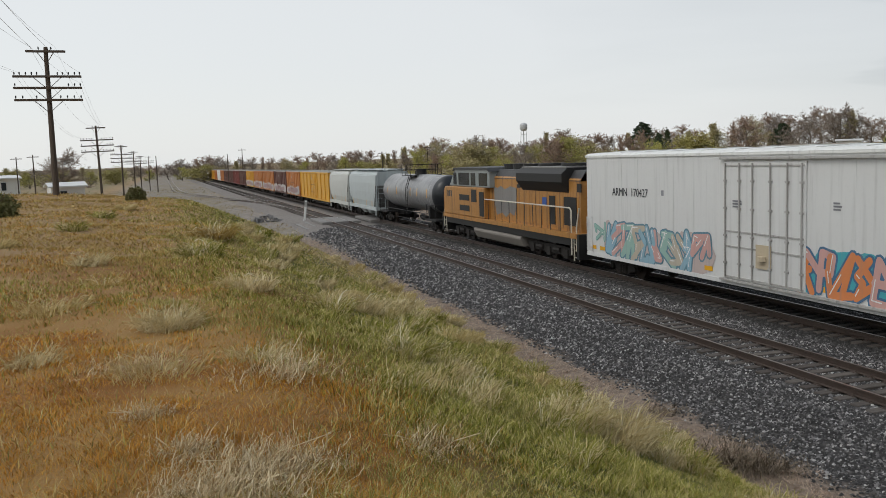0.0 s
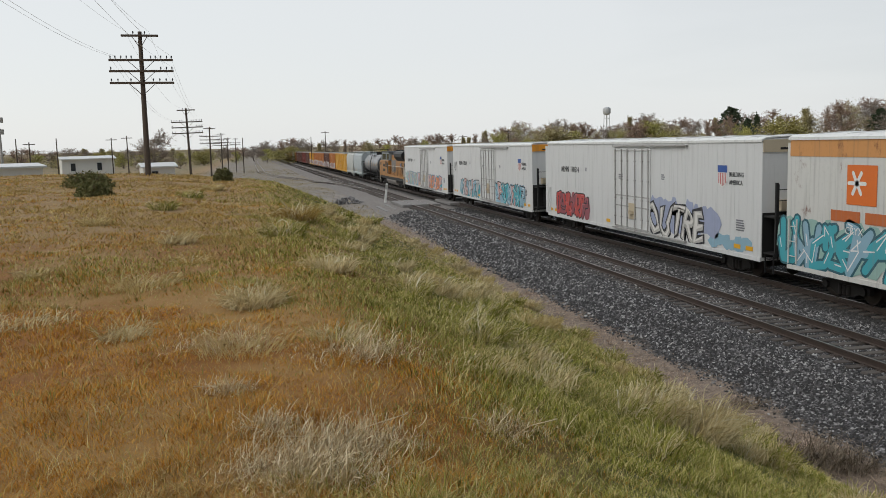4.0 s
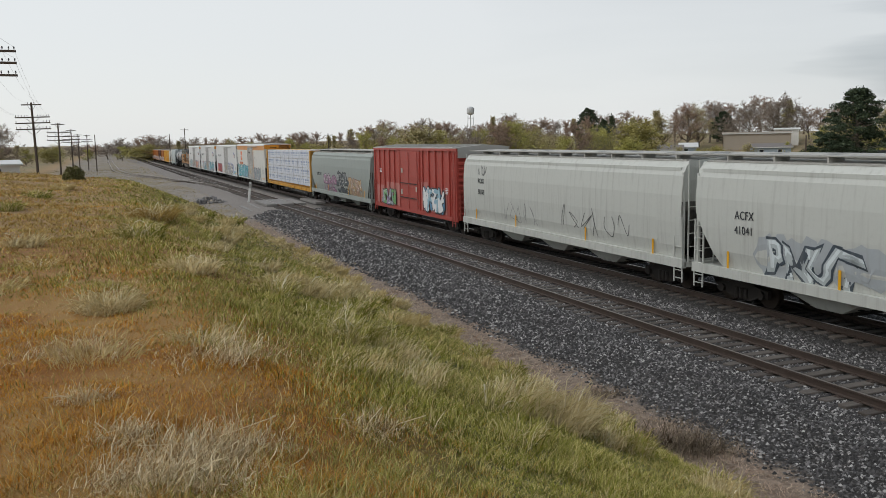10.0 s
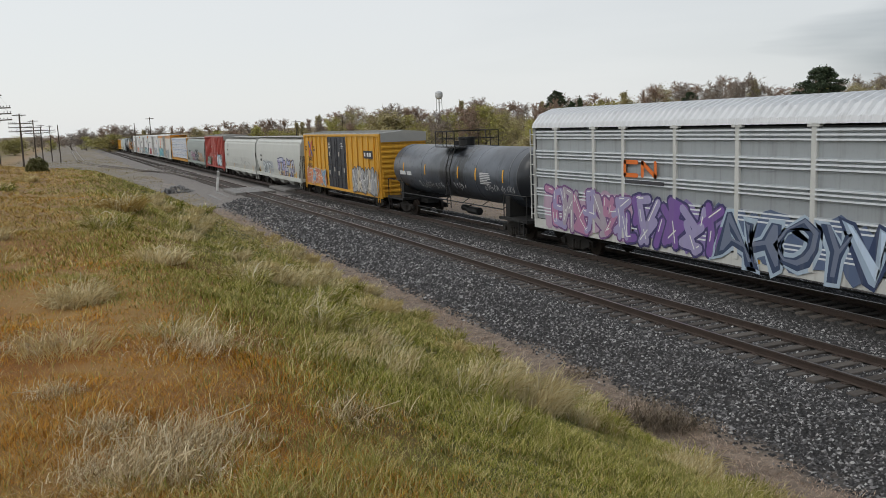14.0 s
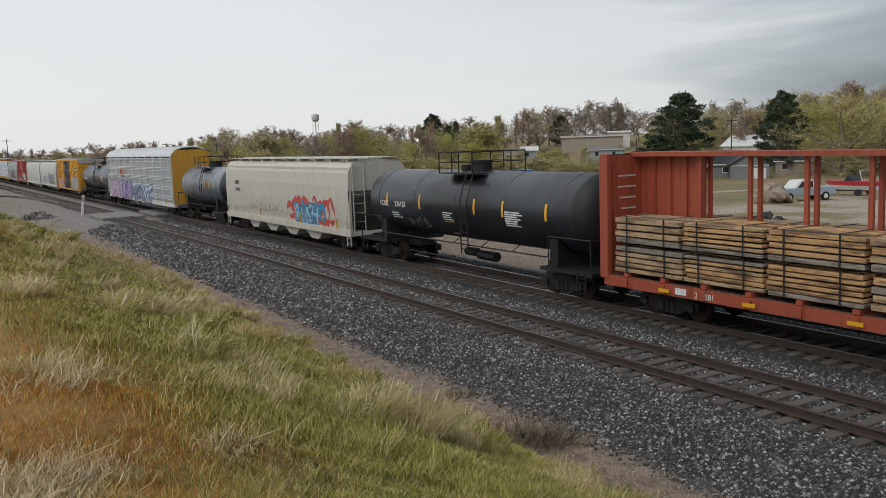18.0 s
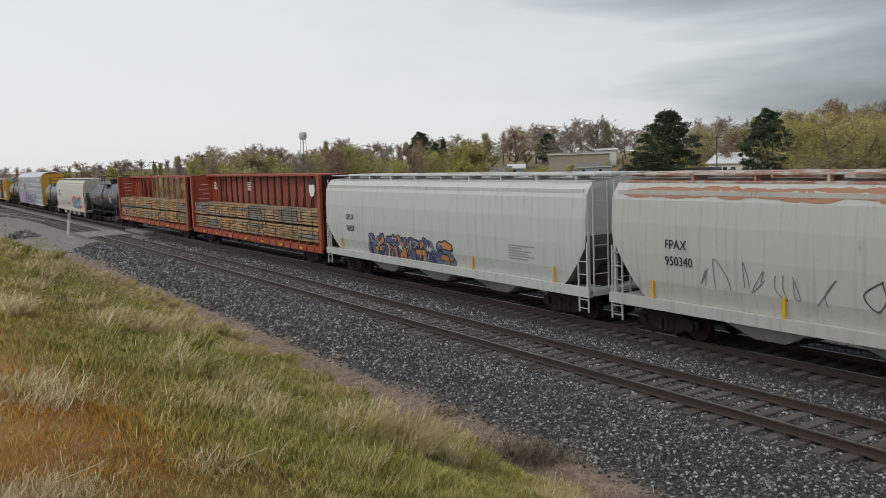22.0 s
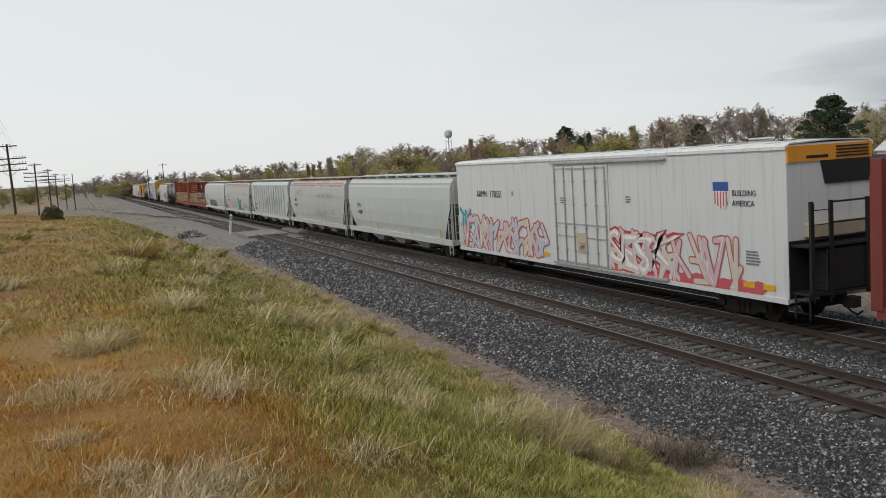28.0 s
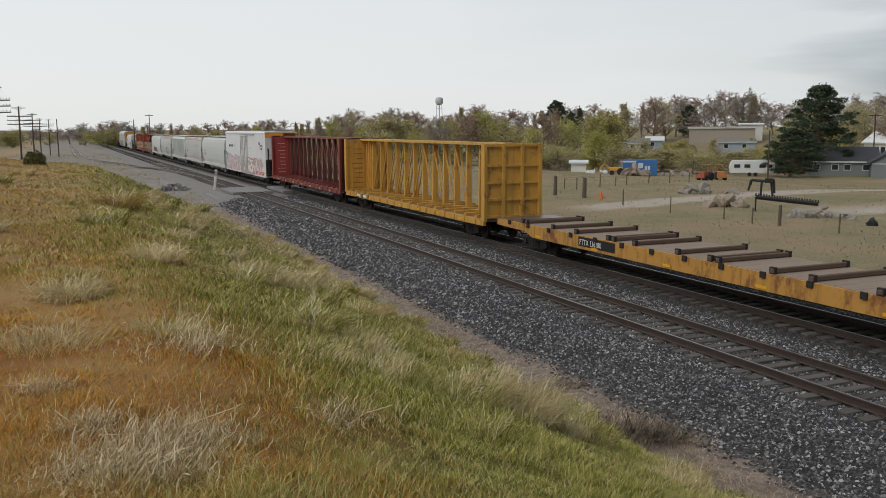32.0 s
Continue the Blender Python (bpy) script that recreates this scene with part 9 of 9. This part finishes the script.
def house(az, d, w, depth, wall, rise, walls, roof, label, turn=0.0, windows=3, dz=-0.2, gable=False, door=False):
    ob = thing("house", label, "house", "houses and sheds", m=at(az, d, dz, turn))
    bm = bmesh.new()
    box(bm, -w / 2, w / 2, 0, depth, 0, wall)
    part("wall", bm, walls, ob)
    bm = bmesh.new()
    o = 0.45
    if gable:
        prism(bm, [(-w / 2 - o, wall - 0.1), (0, wall + rise), (w / 2 + o, wall - 0.1), (w / 2 + o, wall + 0.1), (0, wall + rise + 0.22), (-w / 2 - o, wall + 0.1)], "y", -o, depth + o)
    else:
        prism(bm, [(-o, wall - 0.1), (depth / 2, wall + rise), (depth + o, wall - 0.1), (depth + o, wall + 0.1), (depth / 2, wall + rise + 0.2), (-o, wall + 0.1)], "x", -w / 2 - o, w / 2 + o)
    rf = part("roof", bm, roof, ob)
    bm = bmesh.new()
    if gable:
        prism(bm, [(-w / 2, wall), (0, wall + rise), (w / 2, wall)], "y", 0.01, depth - 0.01)
    else:
        prism(bm, [(0, wall), (depth / 2, wall + rise), (depth, wall)], "x", -w / 2 + 0.01, w / 2 - 0.01)
    part("gable", bm, walls, ob)
    bm = bmesh.new()
    box(bm, -w / 2 - o, w / 2 + o, -o - 0.03, -o + 0.02, wall - 0.12, wall + 0.1) if not gable else box(bm, -w / 2 - 0.02, w / 2 + 0.02, -0.05, 0.0, wall - 0.15, wall)
    part("trim", bm, M_trim, ob)
    for i in range(windows):
        x = -w / 2 + (i + 0.5 + (0.2 if i % 2 else 0)) * w / (windows + 0.4)
        bm = bmesh.new()
        box(bm, x - 0.6, x + 0.6, -0.05, 0.0, wall * 0.42, wall * 0.85)
        fr = part("window", bm, M_trim, ob)
        bm = bmesh.new()
        box(bm, x - 0.5, x + 0.5, -0.06, -0.05, wall * 0.46, wall * 0.81)
        part("pane", bm, M_pane, fr)
    if door:
        bm = bmesh.new()
        box(bm, w * 0.05, w * 0.42, -0.06, 0.0, 0, wall * 0.8)
        part("garage_door", bm, M_sidingwhite, ob, "pale garage door")
    return ob


house(48.3, 168, 11.0, 8.0, 2.6, 2.4, M_sidinggrey, M_roofdark, "grey house with a dark shingle roof", 4, 4)
house(51.0, 162, 6.5, 9.0, 2.6, 2.1, M_sidinggrey, M_roofdark, "grey garage wing with white-trimmed dark gable", 4, 0, gable=True, door=True)
house(53.8, 175, 8.0, 7.0, 2.7, 1.5, M_sidingtan, M_roofdark, "low tan house behind trees", 6, 2)
house(50.4, 205, 8.5, 9.0, 4.6, 2.2, M_sidingwhite, M_roofpale, "pale two-storey house with a grey roof", -30, 3)
house(41.3, 262, 18.0, 8.0, height_for(41.3, 262, -0.08), 0.25, M_sidingtan, M_sidingtan, "long flat-roofed tan building on the rise", 3, 0)
house(43.0, 274, 6.5, 7.0, height_for(43.0, 274, 0.12), 0.3, M_sidingwhite, M_roofpale, "white house on the rise", 0, 1)
house(42.2, 236, 9.0, 7.0, height_for(42.2, 236, -0.95), 0.8, M_sidingblue, M_roofgrey, "pale blue mobile home below the rise", 8, 2)
house(36.2, 245, 5.5, 6.0, 2.4, 1.2, M_sidingwhite, M_roofgrey, "small white house among bare trees", 0, 2)
house(37.2, 250, 4.5, 6.0, 2.6, 1.0, M_sidingblue, M_roofpale, "small blue-grey house among bare trees", 0, 1)
house(35.2, 250, 4.0, 6.0, 2.4, 0.9, M_sidingtan, M_roofdark, "small tan house among bare trees", 0, 1)
house(18.5, 300, 6.0, 6.0, 2.4, 0.9, M_sidingtan, M_roofpale, "small tan building among thickets", 0, 1)
# left of the line
house(-15.4, 122, 13.5, 14.0, 4.7, 0.25, M_sidingwhite, M_roofpale, "long white warehouse behind the knoll", 5, 0)
house(-20.2, 118, 8.0, 14.0, 4.5, 0.25, M_sidingwhite, M_roofpale, "white warehouse behind the knoll", 5, 0)
house(-9.7, 220, 11.5, 9.0, height_for(-9.7, 220, -0.35), 0.5, M_sidingwhite, M_roofpale, "long white shed beyond the knoll", 5, 2)
house(-5.6, 150, 5.0, 4.0, height_for(-5.6, 150, -0.95), 0.5, M_sidingwhite, M_roofpale, "pale trailer beyond the knoll", 10, 1)

shed = house(32.4, 165, 2.8, 3.0, 1.9, 0.3, M_sidingwhite, M_roofpale, "small pale shed under the willow", 0, 0)

# ---- utility poles and masts ----


def mast(az, d, el, arms=2, r=0.14, name="utility_pole", label="plain dark timber utility pole"):
    a = radians(az)
    gz0 = float(ground_z(d * math.sin(a), d * math.cos(a)))
    h = 5.35 + d * math.tan(radians(el)) - gz0
    ob = thing(name, label, "utility pole", "utility poles", m=at(az, d, -0.2))
    bm = bmesh.new()
    rod(bm, (0, 0, 0), (0, 0, h), r, r * 0.7, 8)
    part("pole", bm, M_pole, ob)
    for i in range(arms):
        bm = bmesh.new()
        box(bm, -1.1, 1.1, -0.08, 0.08, h - 0.5 - i * 1.6, h - 0.35 - i * 1.6)
        part("crossarm", bm, M_pole, ob)
    return ob


for q in ((-17.3, 130, 3.09, 3), (-13.6, 200, 0.95, 0), (-12.9, 190, 0.75, 1), (-11.4, 210, 0.95, 0), (-8.3, 200, 0.9, 1), (-7.4, 190, 1.0, 1), (4.89, 260, 0.99, 1), (3.96, 255, 0.66, 0), (-0.4, 230, 0.7, 0), (16.9, 240, 0.75, 1), (44.1, 150, -0.2, 0), (49.9, 190, 0.75, 1), (13.9, 230, 0.5, 1)):
    mast(q[0], q[1], q[2], q[3])
h0 = 5.35 + 300 * math.tan(radians(2.25)) + 0.6
cell = thing("cell_mast", "grey steel mast with two rings of antennas", "mast", m=at(-14.4, 300))
bm = bmesh.new()
rod(bm, (0, 0, 0), (0, 0, h0), 0.45, 0.25, 10)
part("pole", bm, M_galv, cell)
for z in (h0 - 0.6, h0 - 4.2):
    for i in range(9):
        a = i * TAU / 9
        bm = bmesh.new()
        box(bm, -0.14, 0.14, 1.0, 1.2, z - 0.8, z + 0.8, pose(0, 0, 0, 0, 0, math.degrees(a)))
        rod(bm, (0, 0, z), (-1.1 * math.sin(a), 1.1 * math.cos(a), z), 0.05, seg=4)
        part("antenna", bm, M_galv, cell)

# ---- the yard beyond the train ----
M_fence = plain("grey_fence_timber", (0.12, 0.095, 0.07), 0.9, 0, 6.0)
for az, d, h, r in ((30.9, 79, 1.75, 0.17), (32.8, 76, 1.75, 0.19), (44.9, 56, 1.25, 0.11), (41.6, 59, 1.05, 0.05), (43.3, 57, 1.0, 0.05), (38.3, 63, 1.15, 0.04), (35.3, 69, 1.2, 0.05), (48.3, 53, 1.1, 0.05), (31.5, 88, 1.0, 0.05), (32.3, 87, 1.2, 0.06), (33.8, 92, 1.4, 0.06), (34.8, 95, 1.0, 0.05), (35.5, 98, 1.2, 0.06), (36.9, 104, 1.3, 0.07), (38.2, 108, 1.3, 0.07), (39.4, 116, 1.3, 0.07), (51.5, 50, 1.1, 0.06), (54.5, 48, 1.1, 0.06)):
    ob = thing("fence_post", "grey weathered timber fence post in dry grass", "fence post", "fence posts", m=at(az, d, -0.1))
    bm = bmesh.new()
    rod(bm, (0, 0, 0), (0.02, 0.01, h + 0.1), r, r * 0.9, 7)
    part("post", bm, M_fence, ob)
M_bluebox = paint("blue_container_paint", (0.045, 0.17, 0.42), 0.5, dirt=0.25)
box_ob = thing("shipping_container", "blue shipping container with white lettering, worn", "container", m=at(36.3, 156, 0.05, 8))
bm = bmesh.new()
box(bm, -3.05, 3.05, 0, 2.44, 0, 2.6)
part("body", bm, M_bluebox, box_ob)
for i in range(18):
    bm = bmesh.new()
    x = -2.95 + i * 0.34
    box(bm, x, x + 0.17, -0.04, 0.0, 0.15, 2.45)
    part("corrugation", bm, M_bluebox, box_ob)
bm = bmesh.new()
for x0, x1, z0, z1 in ((-0.3, 0.6, 1.2, 2.1), (0.9, 1.3, 0.9, 1.6), (1.4, 1.8, 0.9, 1.6), (-2.9, -0.6, 2.2, 2.5)):
    box(bm, x0, x1, -0.06, -0.04, z0, z1)
part("lettering", bm, M_trim, box_ob, "worn white lettering")

M_tractor = paint("rusty_red_machine", (0.32, 0.09, 0.045), 0.6, dirt=0.4)
M_tyre = plain("black_tyre", (0.02, 0.02, 0.02), 0.85)


def machine(az, d, label, material, turn, boom=False):
    ob = thing("tractor", label, "tractor", m=at(az, d, 0, turn))
    bm = bmesh.new()
    box(bm, -1.3, 0.9, 0.3, 1.3, 0.7, 1.35)
    soft(bm, 0.05)
    part("body", bm, material, ob)
    bm = bmesh.new()
    for x in (0.1, 0.85):
        for y in (0.3, 1.3):
            rod(bm, (x, y, 1.3), (x, y, 2.35), 0.04, seg=4)
    box(bm, 0.0, 0.95, 0.2, 1.4, 2.35, 2.42)
    part("cab_frame", bm, material, ob)
    for x, r in ((-0.95, 0.42), (0.55, 0.62)):
        for y in (0.15, 1.45):
            bm = bmesh.new()
            rod(bm, (x, y - 0.15, r), (x, y + 0.15, r), r, seg=14)
            part("wheel", bm, M_tyre, ob)
    bm = bmesh.new()
    if boom:
        path_rod(bm, [(-1.2, 0.8, 1.0), (-2.2, 0.8, 2.0), (-3.0, 0.8, 1.0), (-3.2, 0.8, 0.4)], 0.12)
    else:
        box(bm, -1.75, -1.3, 0.1, 1.5, 0.4, 1.0)
    part("bucket_arm", bm, material, ob)


machine(40.7, 139, "old red farm tractor parked on the gravel lot", M_tractor, 60)
machine(41.6, 146, "rusty orange loader parked on the gravel lot", M_rust, 100)
machine(34.9, 152, "yellow backhoe with folded boom beside the container", M_ttyellow, 0, True)

rv = thing("camper_trailer", "white camper trailer with dark windows", "camper", m=at(43.2, 161, 0, 6))
bm = bmesh.new()
prism(bm, [(-3.7, 0.5), (-3.9, 1.6), (-3.4, 2.75), (3.0, 2.85), (3.7, 2.3), (3.7, 0.5)], "y", 0, 2.3)
soft(bm, 0.12, 2)
part("body", bm, M_trim, rv)
for x in (-2.6, -0.9, 1.6):
    bm = bmesh.new()
    box(bm, x - 0.5, x + 0.5, -0.03, 0.0, 1.5, 2.1)
    part("window", bm, M_pane, rv)
for x in (-0.5, 0.5):
    bm = bmesh.new()
    rod(bm, (x, -0.02, 0.35), (x, 0.2, 0.35), 0.35, seg=12)
    part("wheel", bm, M_tyre, rv)

M_rubble = plain("broken_concrete", (0.30, 0.27, 0.235), 0.9, 0, 5.0)
M_dirt = plain("bare_dirt", (0.33, 0.27, 0.205), 0.95, 0, 3.0)


def heap(az, d, w, h, n, material, label, seed, size=(0.15, 0.5)):
    rng = random.Random(seed)
    ob = thing("rubble_heap", label, "rubble", m=at(az, d, -0.05))
    for i in range(n):
        bm = bmesh.new()
        s = rng.uniform(*size)
        u = rng.uniform(-1, 1)
        x = u * w / 2
        z = h * (1 - abs(u)) * rng.random()
        bmesh.ops.create_icosphere(bm, subdivisions=1, radius=s, matrix=Matrix.Translation((x, rng.uniform(-0.8, 0.8), z + s * 0.3)) @ Euler((rng.random() * 3, rng.random() * 3, 0)).to_matrix().to_4x4() @ Matrix.Diagonal((rng.uniform(0.7, 1.8), 1, rng.uniform(0.3, 0.8), 1)))
        for v in bm.verts:
            v.co += Vector((rng.uniform(-0.2, 0.2), rng.uniform(-0.2, 0.2), rng.uniform(-0.1, 0.1))) * s
        part("block", bm, material, ob)
    return ob


heap(47.3, 62, 4.2, 0.7, 46, M_rubble, "heap of broken concrete and scrap in the yard", 3, (0.1, 0.32))
heap(39.9, 84, 2.6, 0.9, 9, M_rubble, "pile of boulders beside the dirt lane", 4, (0.3, 0.6))
heap(42.0, 84, 1.2, 0.5, 4, M_rubble, "small pile of boulders beside the dirt lane", 5, (0.25, 0.45))
heap(41.7, 69, 3.0, 0.7, 26, M_dirt, "heap of bare dirt with weeds", 6, (0.25, 0.5))
heap(36.0, 152, 4.0, 1.4, 20, M_dirt, "heap of tan dirt before the container", 7, (0.5, 0.9))
heap(38.6, 158, 5.0, 0.8, 16, M_rubble, "scattered white and grey scrap beside the lot", 8, (0.3, 0.6))
heap(33.6, 160, 3.0, 0.6, 10, M_trim, "white tarpaulins and scrap beside the shed", 9, (0.3, 0.7))
heap(51.5, 58, 3.2, 0.6, 18, M_black, "dark scrap metal heap", 10, (0.15, 0.4))
beam = thing("serrated_beam", "long dark serrated steel beam propped on rubble", "scrap", m=at(45.3, 65, 0.0))
bm = bmesh.new()
rod(bm, (-2.1, 0.5, 1.0), (2.0, 0, 0.65), 0.16, seg=6)
for i in range(24):
    q = i / 23
    box(bm, -2.1 + 4.1 * q - 0.05, -2.1 + 4.1 * q + 0.05, 0.45 - 0.5 * q, 0.55 - 0.5 * q, 1.08 - 0.35 * q, 1.28 - 0.35 * q)
rod(bm, (-2.1, 0.5, 0), (-2.1, 0.5, 1.0), 0.06, seg=5)
part("beam", bm, M_black, beam)
fr = thing("farm_implement", "dark iron farm implement on spindly legs", "farm implement", m=at(43.8, 81, 0.0))
bm = bmesh.new()
path_rod(bm, [(-1.0, 0, 1.0), (-0.9, 0, 1.45), (0.2, 0, 1.35), (0.9, 0, 1.5), (1.0, 0, 0.3)], 0.13)
path_rod(bm, [(-0.05, 0, 1.4), (-0.1, 0, 0)], 0.1)
path_rod(bm, [(0.7, 0.2, 1.4), (0.9, 0.2, 0)], 0.1)
path_rod(bm, [(-1.0, 0, 1.1), (-1.15, 0, 0.5)], 0.1)
box(bm, 0.2, 0.9, -0.2, 0.2, 1.2, 1.6)
part("frame", bm, M_black, fr)
cone = thing("traffic_cone", "small orange traffic cone in the field", "traffic cone", m=at(33.9, 74, 0.0))
bm = bmesh.new()
rod(bm, (0, 0, 0.04), (0, 0, 0.7), 0.17, 0.03, 10)
box(bm, -0.2, 0.2, -0.2, 0.2, 0, 0.04)
part("cone", bm, M_brand_orange, cone)


def pickup(az, d, turn):
    ob = thing("pickup_truck", "pale blue and white pickup truck parked on bare dirt", "pickup truck", m=at(az, d, 0, turn))
    bm = bmesh.new()
    prism(bm, [(-2.65, 0.45), (-2.65, 1.0), (-1.1, 1.12), (2.6, 1.1), (2.7, 0.45)], "y", -0.95, 0.95)
    soft(bm, 0.06, 2)
    part("body", bm, M_sidingblue, ob)
    bm = bmesh.new()
    prism(bm, [(-1.2, 1.08), (-0.6, 1.75), (0.55, 1.78), (0.7, 1.08)], "y", -0.85, 0.85)
    soft(bm, 0.05, 2)
    cab = part("cab", bm, M_trim, ob)
    for s in (-1, 1):
        bm = bmesh.new()
        prism(bm, [(-0.95, 1.15), (-0.5, 1.65), (0.45, 1.67), (0.5, 1.15)], "y", s * 0.852 - 0.005, s * 0.852 + 0.005)
        part("window", bm, M_pane, cab)
    for x in (-1.75, 1.65):
        for s in (-1, 1):
            bm = bmesh.new()
            rod(bm, (x, s * 0.75, 0.37), (x, s * 0.98, 0.37), 0.37, seg=16)
            wheel = part("wheel", bm, M_tyre, ob)
            bm = bmesh.new()
            rod(bm, (x, s * 0.97, 0.37), (x, s * 0.99, 0.37), 0.2, seg=12)
            part("rim", bm, M_trim, wheel)


def motor_boat(az, d, turn):
    ob = thing("motor_boat", "red and white motor boat on a trailer", "boat", m=at(az, d, 0, turn))
    for name, m, z0, z1, q in (("hull", M_trim, 0.55, 0.95, 0.75), ("topsides", M_redboat, 0.95, 1.35, 1.0)):
        bm = bmesh.new()
        pts = [(-2.6, -1.0), (0.8, -1.05), (2.2, -0.55), (2.9, 0.0), (2.2, 0.55), (0.8, 1.05), (-2.6, 1.0)]
        a = [bm.verts.new((x * (0.94 if name == "hull" else 0.97), y * q * 0.9, z0)) for x, y in pts]
        b = [bm.verts.new((x, y * (0.9 if name == "hull" else 1.0), z1)) for x, y in pts]
        for i in range(7):
            bm.faces.new((a[i], a[(i + 1) % 7], b[(i + 1) % 7], b[i]))
        bm.faces.new(a[::-1])
        bm.faces.new(b)
        part(name, bm, m, ob)
    bm = bmesh.new()
    prism(bm, [(-0.2, 1.35), (0.3, 1.8), (0.36, 1.8), (0.7, 1.35)], "y", -0.75, 0.75)
    part("windscreen", bm, M_pane, ob)
    bm = bmesh.new()
    for s in (-1, 1):
        path_rod(bm, [(-1.2, s * 0.95, 1.3), (-0.8, s * 0.8, 2.3)], 0.04)
    path_rod(bm, [(-0.8, -0.8, 2.3), (-0.8, 0.8, 2.3)], 0.04)
    part("tow_arch", bm, M_trim, ob)
    bm = bmesh.new()
    for s in (-1, 1):
        path_rod(bm, [(-2.2, s * 0.6, 0.48), (2.2, s * 0.5, 0.48), (3.8, 0, 0.45)], 0.05)
    trailer = part("trailer", bm, M_black, ob)
    for s in (-1, 1):
        bm = bmesh.new()
        rod(bm, (-0.8, s * 0.9, 0.32), (-0.8, s * 1.08, 0.32), 0.32, seg=14)
        part("wheel", bm, M_tyre, trailer)


M_redboat = paint("red_boat_gelcoat", (0.45, 0.03, 0.04), 0.3, dirt=0.15)
pickup(54.0, 79, 35)
motor_boat(57.0, 87, 150)
heap(52.4, 76, 3.2, 1.1, 22, M_dirt, "heap of bare tan dirt beside the parked vehicles", 11, (0.3, 0.7))
heap(6.1, 92, 3.4, 0.8, 60, M_stone, "low heap of dark ballast beside the crossing", 12, (0.12, 0.3))


def motions():
    """The whole train rolls north at an even pace, down the gentle fall of the line."""
    for ob, s in MOVING:
        walk(ob, [(2.0 * i, pose(TRAIN_X, s + SPEED * 2.0 * i, float(grade(s + SPEED * 2.0 * i)))) for i in range(17)])


motions()
